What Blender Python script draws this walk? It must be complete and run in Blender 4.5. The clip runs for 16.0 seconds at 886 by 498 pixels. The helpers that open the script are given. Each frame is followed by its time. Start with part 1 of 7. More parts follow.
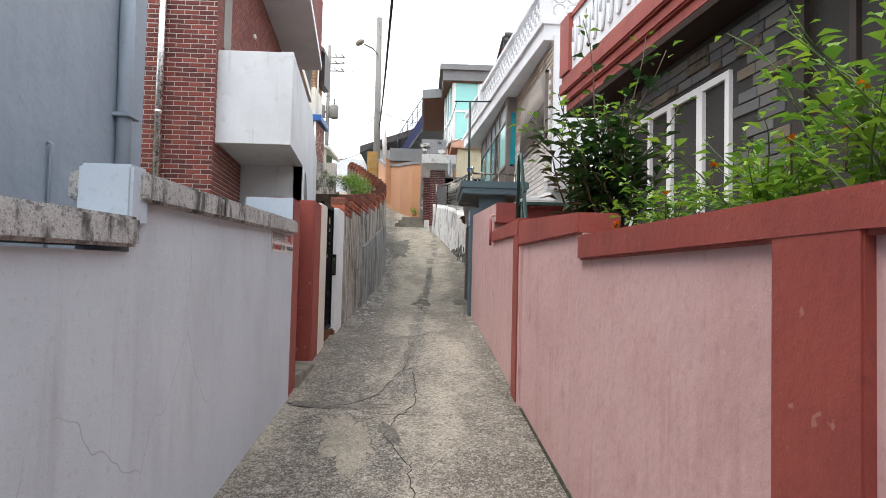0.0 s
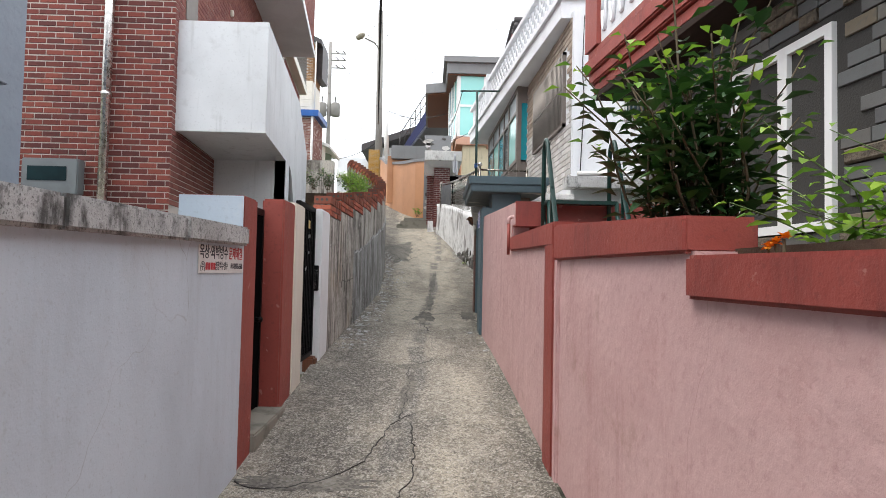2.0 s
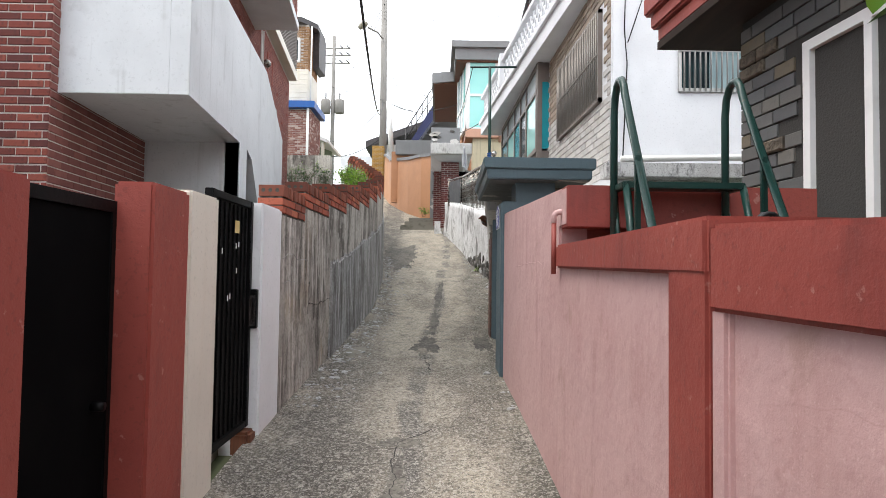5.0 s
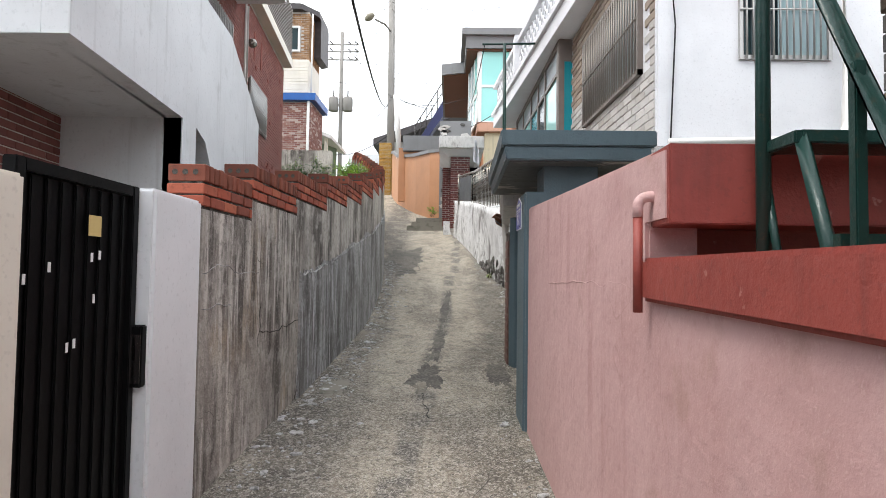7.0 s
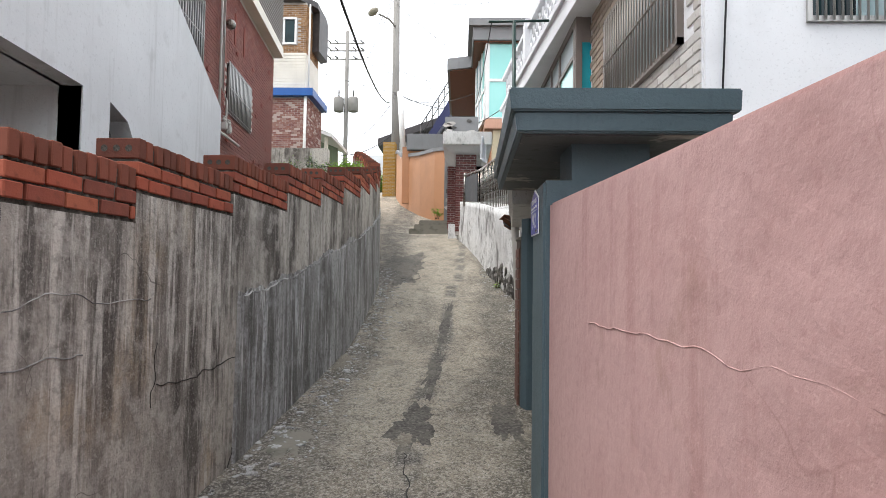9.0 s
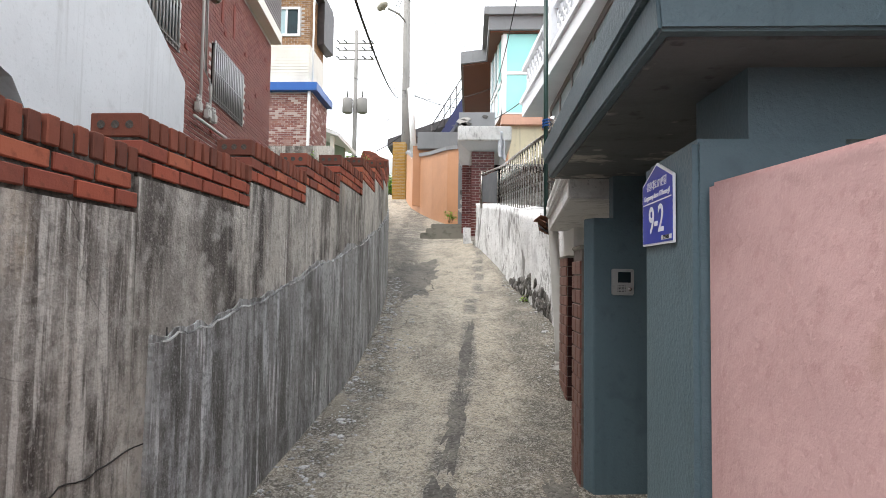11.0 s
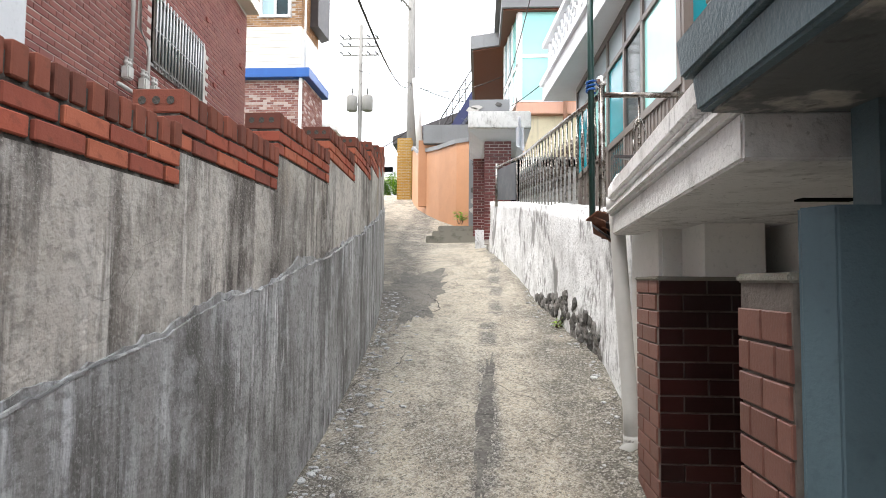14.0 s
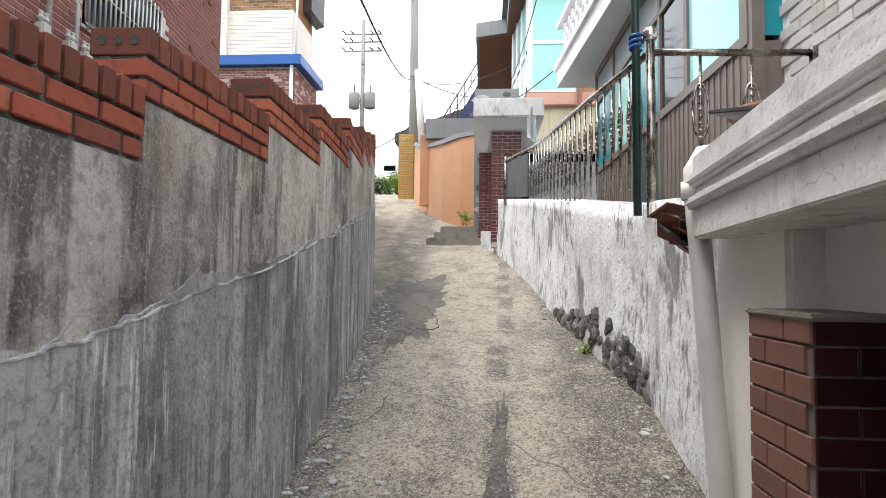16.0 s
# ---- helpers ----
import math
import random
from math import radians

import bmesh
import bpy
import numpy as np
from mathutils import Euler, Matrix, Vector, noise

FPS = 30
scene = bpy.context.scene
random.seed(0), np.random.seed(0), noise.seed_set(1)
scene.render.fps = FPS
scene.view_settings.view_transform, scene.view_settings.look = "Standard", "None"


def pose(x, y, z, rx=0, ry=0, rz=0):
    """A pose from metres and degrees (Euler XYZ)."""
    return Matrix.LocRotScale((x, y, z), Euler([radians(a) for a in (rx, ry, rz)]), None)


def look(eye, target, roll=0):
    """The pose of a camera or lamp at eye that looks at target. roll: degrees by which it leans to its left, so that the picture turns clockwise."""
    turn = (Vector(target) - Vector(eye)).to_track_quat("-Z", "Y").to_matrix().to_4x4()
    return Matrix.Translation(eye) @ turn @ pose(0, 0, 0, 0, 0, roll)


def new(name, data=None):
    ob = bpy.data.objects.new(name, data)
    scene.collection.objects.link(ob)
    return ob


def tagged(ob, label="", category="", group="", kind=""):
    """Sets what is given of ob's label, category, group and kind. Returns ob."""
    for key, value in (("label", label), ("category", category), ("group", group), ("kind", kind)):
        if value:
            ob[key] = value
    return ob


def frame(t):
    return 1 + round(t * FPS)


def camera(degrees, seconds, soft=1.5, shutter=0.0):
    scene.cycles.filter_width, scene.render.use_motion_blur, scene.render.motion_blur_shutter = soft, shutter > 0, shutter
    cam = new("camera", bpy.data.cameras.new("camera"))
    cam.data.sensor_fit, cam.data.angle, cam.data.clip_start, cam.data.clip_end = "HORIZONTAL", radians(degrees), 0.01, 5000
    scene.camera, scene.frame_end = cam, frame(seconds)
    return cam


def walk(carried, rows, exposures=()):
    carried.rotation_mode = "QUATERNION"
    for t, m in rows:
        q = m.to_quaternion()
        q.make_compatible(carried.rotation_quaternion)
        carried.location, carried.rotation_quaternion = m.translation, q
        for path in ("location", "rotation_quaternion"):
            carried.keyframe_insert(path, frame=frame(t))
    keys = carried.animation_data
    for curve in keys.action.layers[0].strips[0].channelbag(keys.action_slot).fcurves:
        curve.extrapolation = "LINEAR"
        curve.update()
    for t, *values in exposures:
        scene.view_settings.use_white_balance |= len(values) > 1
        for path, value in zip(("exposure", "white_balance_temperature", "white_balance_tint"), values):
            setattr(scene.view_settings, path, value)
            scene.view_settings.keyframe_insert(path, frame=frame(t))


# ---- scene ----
cam = camera(74.0, 16.0, soft=0.8)
PATH = [
    (0, (0.482, -0.092, 1.556), (0.546, 1.906, 1.632), 1.4),
    (0.5, (0.475, 0.231, 1.597), (0.536, 2.229, 1.674), 1.2),
    (1, (0.526, 0.59, 1.653), (0.585, 2.588, 1.729), 1.2),
    (1.5, (0.53, 0.921, 1.677), (0.583, 2.919, 1.751), 1.3),
    (2, (0.508, 1.279, 1.708), (0.557, 3.277, 1.783), 1.2),
    (2.5, (0.532, 1.659, 1.73), (0.577, 3.657, 1.805), 1.1),
    (3, (0.532, 2.03, 1.76), (0.571, 4.029, 1.834), 1.1),
    (3.5, (0.511, 2.385, 1.801), (0.545, 4.383, 1.876), 1.0),
    (4, (0.53, 2.701, 1.816), (0.561, 4.7, 1.891), 0.9),
    (6.5, (0.678, 4.628, 1.981), (0.659, 6.626, 2.06), 0.8),
    (7, (0.684, 4.975, 1.989), (0.658, 6.974, 2.068), 0.8),
    (7.5, (0.738, 5.325, 2.032), (0.704, 7.323, 2.113), 0.9),
    (8, (0.738, 5.615, 2.044), (0.698, 7.612, 2.127), 1.0),
    (8.5, (0.74, 5.941, 2.069), (0.69, 7.938, 2.154), 1.0),
    (9, (0.799, 6.277, 2.099), (0.741, 8.274, 2.187), 0.8),
    (11.5, (0.589, 8.064, 2.241), (0.489, 10.058, 2.344), 0.7),
    (12, (0.557, 8.413, 2.278), (0.451, 10.407, 2.382), 0.5),
    (12.5, (0.594, 8.769, 2.327), (0.481, 10.763, 2.434), 0.5),
    (13, (0.59, 9.092, 2.34), (0.471, 11.086, 2.447), 0.6),
    (13.5, (0.556, 9.437, 2.381), (0.431, 11.43, 2.489), 0.7),
    (14, (0.566, 9.771, 2.397), (0.44, 11.764, 2.506), 0.5),
    (14.5, (0.573, 10.103, 2.42), (0.441, 12.095, 2.53), 0.6),
    (15, (0.531, 10.456, 2.459), (0.394, 12.449, 2.569), 0.7),
    (15.5, (0.518, 10.784, 2.48), (0.377, 12.776, 2.591), 0.7),
    (16, (0.54, 11.115, 2.511), (0.397, 13.107, 2.624), 0.7),
]
EXPOSURE = [(0, 0.02), (4, 0.06), (6.5, 0.12), (9, 0.02), (11.5, 0.42), (12.5, 0.62), (14, 0.64), (16, 0.30)]
walk(cam, [(t, look(eye, target, roll)) for t, eye, target, roll in PATH], EXPOSURE)

# ---- light: bright overcast sky, soft sun from behind the left ----
world = bpy.data.worlds.new("overcast")
scene.world = world
world.use_nodes = True
wn, wl = world.node_tree.nodes, world.node_tree.links
wn.clear()
sky = wn.new("ShaderNodeTexSky")
sky.sky_type, sky.sun_disc = "NISHITA", False
sky.sun_elevation, sky.sun_rotation = radians(64), radians(-70)
sky.dust_density, sky.air_density = 4.0, 1.2
dim = wn.new("ShaderNodeVectorMath")
dim.operation = "SCALE"
dim.inputs["Scale"].default_value = 0.1
wl.new(sky.outputs[0], dim.inputs[0])
cloud_co = wn.new("ShaderNodeTexCoord")
cloud = wn.new("ShaderNodeTexNoise")
cloud.inputs["Scale"].default_value, cloud.inputs["Detail"].default_value = 2.2, 5
wl.new(cloud_co.outputs["Generated"], cloud.inputs["Vector"])
cramp = wn.new("ShaderNodeValToRGB")
cramp.color_ramp.elements[0].position, cramp.color_ramp.elements[0].color = 0.3, (0.98, 1.02, 1.09, 1)
cramp.color_ramp.elements[1].position, cramp.color_ramp.elements[1].color = 0.75, (1.22, 1.23, 1.25, 1)
wl.new(cloud.outputs[0], cramp.inputs[0])
wmix = wn.new("ShaderNodeMix")
wmix.data_type = "RGBA"
wmix.inputs[0].default_value = 0.88
wl.new(dim.outputs[0], wmix.inputs[6])
wl.new(cramp.outputs[0], wmix.inputs[7])
wbg = wn.new("ShaderNodeBackground")
wbg.inputs[1].default_value = 2.1
wout = wn.new("ShaderNodeOutputWorld")
wl.new(wmix.outputs[2], wbg.inputs[0])
wl.new(wbg.outputs[0], wout.inputs[0])
sun = new("sun", bpy.data.lights.new("sun", "SUN"))
sun.data.energy, sun.data.angle, sun.data.color = 2.3, radians(25), (1.0, 0.96, 0.9)
sun.matrix_world = look((-8, -3, 17.5), (0, 0, 0))


# ---- materials ----
class Mat:
    """A small builder for a procedural surface in object space."""

    def __init__(self, name, rough=0.8, metal=0.0):
        self.m = bpy.data.materials.new(name)
        self.m.use_nodes = True
        self.n, self.l = self.m.node_tree.nodes, self.m.node_tree.links
        self.b = self.n["Principled BSDF"]
        self.b.inputs["Roughness"].default_value, self.b.inputs["Metallic"].default_value = rough, metal
        self.b.inputs["Specular IOR Level"].default_value = 0.2 if rough >= 0.75 else 0.4
        self.co = self.n.new("ShaderNodeTexCoord").outputs["Object"]
        self.col = None
        self.height = None

    def base(self, c):
        r = self.n.new("ShaderNodeRGB")
        r.outputs[0].default_value = (*c, 1)
        self.col = r.outputs[0]
        return self

    def noise(self, scale, detail=4, squeeze=(1, 1, 1), rough=0.55):
        mp = self.n.new("ShaderNodeMapping")
        mp.inputs["Scale"].default_value = squeeze
        self.l.new(self.co, mp.inputs[0])
        t = self.n.new("ShaderNodeTexNoise")
        t.inputs["Scale"].default_value, t.inputs["Detail"].default_value, t.inputs["Roughness"].default_value = scale, detail, rough
        self.l.new(mp.outputs[0], t.inputs["Vector"])
        return t.outputs[0]

    def ramp(self, v, lo, hi, a=0.0, b=1.0):
        r = self.n.new("ShaderNodeMapRange")
        r.inputs[1].default_value, r.inputs[2].default_value, r.inputs[3].default_value, r.inputs[4].default_value = lo, hi, a, b
        self.l.new(v, r.inputs[0])
        return r.outputs[0]

    def times(self, a, b):
        r = self.n.new("ShaderNodeMath")
        r.operation = "MULTIPLY"
        self.l.new(a, r.inputs[0])
        self.l.new(b, r.inputs[1])
        return r.outputs[0]

    def blend(self, v, c, mode="MIX"):
        x = self.n.new("ShaderNodeMix")
        x.data_type, x.blend_type = "RGBA", mode
        self.l.new(v, x.inputs[0])
        self.l.new(self.col, x.inputs[6])
        x.inputs[7].default_value = (*c, 1)
        self.col = x.outputs[2]
        return self

    def spots(self, scale, lo, hi, c, amount=1.0, detail=4, squeeze=(1, 1, 1)):
        return self.blend(self.ramp(self.noise(scale, detail, squeeze), lo, hi, 0, amount), c)

    def streaks(self, scale, squeeze, lo, hi, c, amount, mask_scale, mlo=0.4, mhi=0.62, mask_squeeze=(1, 1, 0.5)):
        """Soft runs down a wall, present only in some stretches of it."""
        run = self.ramp(self.noise(scale, 8, (1, 1, squeeze), 0.65), lo, hi, 0, amount)
        keep = self.ramp(self.noise(mask_scale, 4, mask_squeeze), mlo, mhi, 0, 1)
        return self.blend(self.times(run, keep), c)

    def grit(self, scale, light, dark, amount):
        """Exposed aggregate: each little stone a tone of its own."""
        v = self.n.new("ShaderNodeTexVoronoi")
        v.inputs["Scale"].default_value = scale
        self.l.new(self.co, v.inputs["Vector"])
        self.blend(self.ramp(v.outputs["Color"], 0.58, 0.9, 0, amount), light)
        return self.blend(self.ramp(v.outputs["Color"], 0.42, 0.12, 0, amount), dark)

    def cracks(self, scale, width, c, amount=0.8, squeeze=(1, 1, 1), warp=0.3):
        w = self.n.new("ShaderNodeTexNoise")
        w.inputs["Scale"].default_value = scale * 2.5
        self.l.new(self.co, w.inputs["Vector"])
        ad = self.n.new("ShaderNodeVectorMath")
        ad.operation = "MULTIPLY_ADD"
        ad.inputs[1].default_value = (warp,) * 3
        self.l.new(w.outputs["Color"], ad.inputs[0])
        self.l.new(self.co, ad.inputs[2])
        mp = self.n.new("ShaderNodeMapping")
        mp.inputs["Scale"].default_value = squeeze
        self.l.new(ad.outputs[0], mp.inputs[0])
        v = self.n.new("ShaderNodeTexVoronoi")
        v.feature = "DISTANCE_TO_EDGE"
        v.inputs["Scale"].default_value = scale
        self.l.new(mp.outputs[0], v.inputs["Vector"])
        line = self.ramp(v.outputs[0], 0, width, amount, 0)
        keep = self.ramp(self.noise(scale * 0.6, 2), 0.48, 0.6, 0, 1)
        return self.blend(self.times(line, keep), c)

    def pieces(self, source, colours, wander=0.15):
        """A colour of its own for each piece: Random of the object, or of the island."""
        if source == "object":
            v = self.n.new("ShaderNodeObjectInfo").outputs["Random"]
        else:
            v = self.n.new("ShaderNodeNewGeometry").outputs["Random Per Island"]
        r = self.n.new("ShaderNodeValToRGB")
        r.color_ramp.interpolation = "CONSTANT"
        e = r.color_ramp.elements
        for i, c in enumerate(colours):
            p = i / len(colours)
            if i < 2:
                e[i].position, e[i].color = p, (*c, 1)
            else:
                e.new(p).color = (*c, 1)
        self.l.new(v, r.inputs[0])
        self.col = r.outputs[0]
        return self

    def bump(self, scale, strength, detail=6, squeeze=(1, 1, 1), distance=0.01):
        b = self.n.new("ShaderNodeBump")
        b.inputs["Strength"].default_value, b.inputs["Distance"].default_value = strength, distance
        self.l.new(self.noise(scale, detail, squeeze), b.inputs["Height"])
        if self.height:
            self.l.new(self.height, b.inputs["Normal"])
        self.height = b.outputs[0]
        return self

    def gloss(self, scale, lo, hi):
        self.l.new(self.ramp(self.noise(scale), 0.3, 0.7, lo, hi), self.b.inputs["Roughness"])
        return self

    def done(self):
        if self.col:
            self.l.new(self.col, self.b.inputs["Base Color"])
        if self.height:
            self.l.new(self.height, self.b.inputs["Normal"])
        return self.m


def paint(name, c, rough=0.6, dirt=(0.1, 0.09, 0.08), dirty=0.25, streaks=0.25, grain=0.25, lumps=0.15):
    d = tuple(0.75 * x for x in c)
    m = Mat(name, rough).base(c)
    m.spots(1.3, 0.42, 0.7, d, 0.5, 5)
    m.spots(0.55, 0.5, 0.75, tuple(min(1, 1.15 * x) for x in c), 0.5, 3)
    m.spots(9, 0.58, 0.75, dirt, streaks, 5, (1, 1, 0.06))
    m.spots(5, 0.60, 0.72, dirt, dirty, 9)
    m.spots(38, 0.57, 0.7, d, 0.5, 6)
    return m.bump(70, grain, 5, distance=0.004).bump(4, lumps, 3, distance=0.03).done()


M_white = (Mat("grey_white_wall_paint", 0.65).base((0.545, 0.61, 0.68)).spots(0.7, 0.45, 0.7, (0.60, 0.655, 0.715), 0.7, 4).spots(1.6, 0.45, 0.7, (0.43, 0.475, 0.53), 0.55, 7, (1, 1, 0.6))
           .streaks(7, 0.07, 0.5, 0.72, (0.30, 0.32, 0.34), 0.5, 0.9, 0.45, 0.65, (1, 1, 1)).streaks(2.2, 0.35, 0.56, 0.72, (0.34, 0.31, 0.25), 0.4, 0.6, 0.45, 0.6)
           .spots(30, 0.60, 0.72, (0.40, 0.43, 0.46), 0.45, 6).spots(110, 0.6, 0.7, (0.36, 0.38, 0.4), 0.35, 3).cracks(1.1, 0.003, (0.22, 0.22, 0.22), 0.6, (1, 1, 0.6), 0.3)
           .bump(120, 0.3, 4, distance=0.004).bump(6, 0.25, 4, distance=0.02).done())
M_plaster = paint("white_plaster", (0.66, 0.68, 0.70), 0.7, (0.25, 0.25, 0.24), 0.2, 0.4)
M_housewhite = paint("white_house_paint", (0.72, 0.735, 0.76), 0.6, (0.4, 0.4, 0.38), 0.06, 0.06)
M_pink = (Mat("pink_wall_paint", 0.6).base((0.54, 0.345, 0.333)).spots(0.6, 0.46, 0.64, (0.58, 0.378, 0.36), 0.7, 4).spots(1.5, 0.47, 0.66, (0.46, 0.265, 0.25), 0.5, 7)
          .streaks(7, 0.07, 0.50, 0.62, (0.38, 0.205, 0.185), 0.45, 0.8, 0.46, 0.56, (1, 1, 1)).spots(24, 0.56, 0.66, (0.43, 0.25, 0.235), 0.4, 6).spots(90, 0.6, 0.68, (0.62, 0.42, 0.40), 0.45, 3)
          .spots(3.2, 0.62, 0.67, (0.40, 0.25, 0.21), 0.5, 9).cracks(0.8, 0.002, (0.36, 0.2, 0.18), 0.7, (1, 1, 0.7), 0.4)
          .bump(150, 0.35, 4, distance=0.003).bump(22, 0.35, 5, distance=0.012).bump(4, 0.35, 3, distance=0.04).done())
M_red = (Mat("brick_red_paint", 0.55).base((0.285, 0.06, 0.047)).spots(0.9, 0.46, 0.64, (0.33, 0.075, 0.057), 0.6, 5).spots(2.5, 0.48, 0.64, (0.215, 0.043, 0.036), 0.6, 8)
         .streaks(8, 0.12, 0.5, 0.62, (0.14, 0.035, 0.03), 0.5, 1.2, 0.46, 0.56, (1, 1, 1)).spots(40, 0.58, 0.66, (0.19, 0.045, 0.038), 0.5, 6).spots(16, 0.66, 0.69, (0.42, 0.2, 0.17), 0.7, 8)
         .bump(120, 0.4, 4, distance=0.003).bump(18, 0.35, 5, distance=0.012).done())
M_blue = paint("slate_blue_paint", (0.092, 0.14, 0.162), 0.5, (0.045, 0.065, 0.075), 0.4, 0.3, 0.8, 0.2)
M_bluehouse = paint("blue_grey_house_paint", (0.285, 0.335, 0.395), 0.55, (0.15, 0.18, 0.22), 0.2, 0.15, 0.25, 0.5)
M_palepost = paint("pale_blue_post_paint", (0.52, 0.60, 0.68), 0.65, (0.7, 0.72, 0.74), 0.35, 0.1)
M_orange = paint("orange_wall_paint", (0.50, 0.255, 0.135), 0.65, (0.3, 0.15, 0.09), 0.2, 0.15)
M_peach = paint("peach_paint", (0.55, 0.31, 0.22), 0.6)
M_soffitblue = (Mat("flaking_blue_soffit", 0.6).base((0.11, 0.118, 0.12)).spots(2.6, 0.56, 0.60, (0.48, 0.45, 0.40), 0.9, 13).spots(5, 0.5, 0.7, (0.06, 0.065, 0.066), 0.7, 8)
                .spots(12, 0.62, 0.7, (0.02, 0.02, 0.02), 0.6).bump(30, 0.4).done())
M_oldwhite = (Mat("old_white_render", 0.8).base((0.80, 0.805, 0.81)).spots(0.9, 0.48, 0.66, (0.58, 0.585, 0.59), 0.6, 9).spots(4, 0.52, 0.68, (0.50, 0.50, 0.49), 0.5, 10)
              .streaks(5, 0.22, 0.48, 0.57, (0.30, 0.295, 0.29), 0.6, 1.3, 0.49, 0.60, (1, 1, 0.8)).streaks(16, 0.4, 0.50, 0.58, (0.08, 0.075, 0.07), 0.65, 1.5, 0.50, 0.57, (1, 1, 0.7))
              .spots(2.3, 0.57, 0.61, (0.15, 0.145, 0.14), 0.75, 13, (1, 1, 0.6)).spots(34, 0.56, 0.64, (0.26, 0.255, 0.25), 0.55, 8)
              .cracks(2.2, 0.006, (0.12, 0.115, 0.11), 0.8, (1, 1, 1), 0.3).bump(30, 0.7, 8, distance=0.012).bump(5, 0.5, 6, distance=0.03).done())
M_slabwhite = (Mat("white_porch_render", 0.75).base((0.76, 0.755, 0.745)).spots(0.9, 0.48, 0.7, (0.58, 0.565, 0.54), 0.7, 8).spots(5, 0.52, 0.7, (0.36, 0.345, 0.325), 0.55, 10)
               .streaks(16, 0.3, 0.5, 0.66, (0.13, 0.125, 0.12), 0.7, 2.0, 0.46, 0.62, (1, 1, 1)).spots(45, 0.6, 0.7, (0.22, 0.21, 0.2), 0.5, 6)
               .cracks(2.5, 0.006, (0.2, 0.19, 0.18), 0.6, (1, 1, 1), 0.3).bump(40, 0.6, 8, distance=0.01).bump(9, 0.4, 5, distance=0.02).done())
M_coping = (Mat("weathered_coping_concrete", 0.9).base((0.50, 0.50, 0.495)).spots(2.5, 0.45, 0.65, (0.34, 0.335, 0.325), 0.7, 8).streaks(14, 0.4, 0.46, 0.62, (0.055, 0.053, 0.05), 0.9, 3.0, 0.42, 0.58, (1, 1, 0.2))
            .spots(40, 0.55, 0.66, (0.12, 0.118, 0.11), 0.65, 6).spots(120, 0.58, 0.66, (0.08, 0.08, 0.075), 0.7, 3).bump(60, 0.6).done())
M_wallconc = (Mat("streaked_wall_concrete", 0.88).base((0.42, 0.39, 0.35)).spots(0.75, 0.42, 0.56, (0.56, 0.525, 0.475), 0.85, 7).spots(1.9, 0.48, 0.62, (0.20, 0.186, 0.17), 0.65, 10, (1, 1, 0.5))
              .spots(1.3, 0.58, 0.68, (0.36, 0.265, 0.16), 0.55, 6, (1, 1, 0.8))
              .streaks(4.5, 0.13, 0.43, 0.57, (0.075, 0.064, 0.057), 0.88, 0.9, 0.40, 0.51, (1, 1, 0.6)).streaks(13, 0.09, 0.47, 0.58, (0.06, 0.053, 0.049), 0.75, 1.3, 0.44, 0.54, (1, 1, 0.6))
              .streaks(17, 0.06, 0.52, 0.60, (0.66, 0.635, 0.59), 0.7, 1.2, 0.46, 0.55, (1, 1, 0.7))
              .spots(7, 0.52, 0.64, (0.54, 0.515, 0.475), 0.5, 10).spots(26, 0.50, 0.64, (0.14, 0.13, 0.118), 0.45, 8).spots(75, 0.54, 0.66, (0.52, 0.50, 0.465), 0.3, 4)
              .cracks(9, 0.008, (0.66, 0.64, 0.6), 0.4, (1, 1, 1), 0.15).cracks(1.3, 0.003, (0.06, 0.055, 0.05), 0.8, (1, 1, 0.8), 0.35)
              .bump(60, 0.9, 8, distance=0.008).bump(5, 0.4, 6, distance=0.04).done())
M_wallconc_low = (Mat("wet_streaked_concrete", 0.78).base((0.305, 0.30, 0.295)).spots(0.9, 0.42, 0.56, (0.43, 0.43, 0.43), 0.85, 7, (1, 1, 0.7)).spots(2.2, 0.48, 0.60, (0.16, 0.155, 0.148), 0.65, 10, (1, 1, 0.4))
                  .streaks(5.5, 0.09, 0.45, 0.58, (0.10, 0.095, 0.088), 0.85, 1.1, 0.42, 0.54, (1, 1, 0.4)).streaks(15, 0.07, 0.49, 0.60, (0.09, 0.087, 0.082), 0.7, 1.6, 0.44, 0.55)
                  .streaks(8, 0.10, 0.50, 0.60, (0.62, 0.635, 0.66), 0.75, 1.1, 0.45, 0.55, (1, 1, 0.6)).streaks(24, 0.07, 0.54, 0.62, (0.74, 0.75, 0.76), 0.75, 1.4, 0.45, 0.55, (1, 1, 0.8))
                  .spots(6, 0.52, 0.66, (0.48, 0.49, 0.50), 0.45, 10).spots(30, 0.50, 0.62, (0.13, 0.127, 0.12), 0.5, 8).spots(85, 0.55, 0.66, (0.5, 0.505, 0.51), 0.3, 4)
                  .cracks(1.4, 0.003, (0.07, 0.067, 0.063), 0.7, (1, 1, 0.7), 0.3).bump(60, 0.8, 8, distance=0.008).bump(4, 0.35, 6, distance=0.04).done())
M_lip = Mat("white_lime_crust", 0.9).base((0.48, 0.48, 0.475)).spots(6, 0.43, 0.55, (0.14, 0.14, 0.14), 0.9, 8).bump(80, 0.6).done()
M_mortar = Mat("brick_mortar", 0.95).base((0.075, 0.07, 0.062)).spots(14, 0.52, 0.66, (0.22, 0.21, 0.19), 0.8).spots(20, 0.5, 0.7, (0.025, 0.028, 0.022), 0.8).bump(60, 0.8).done()
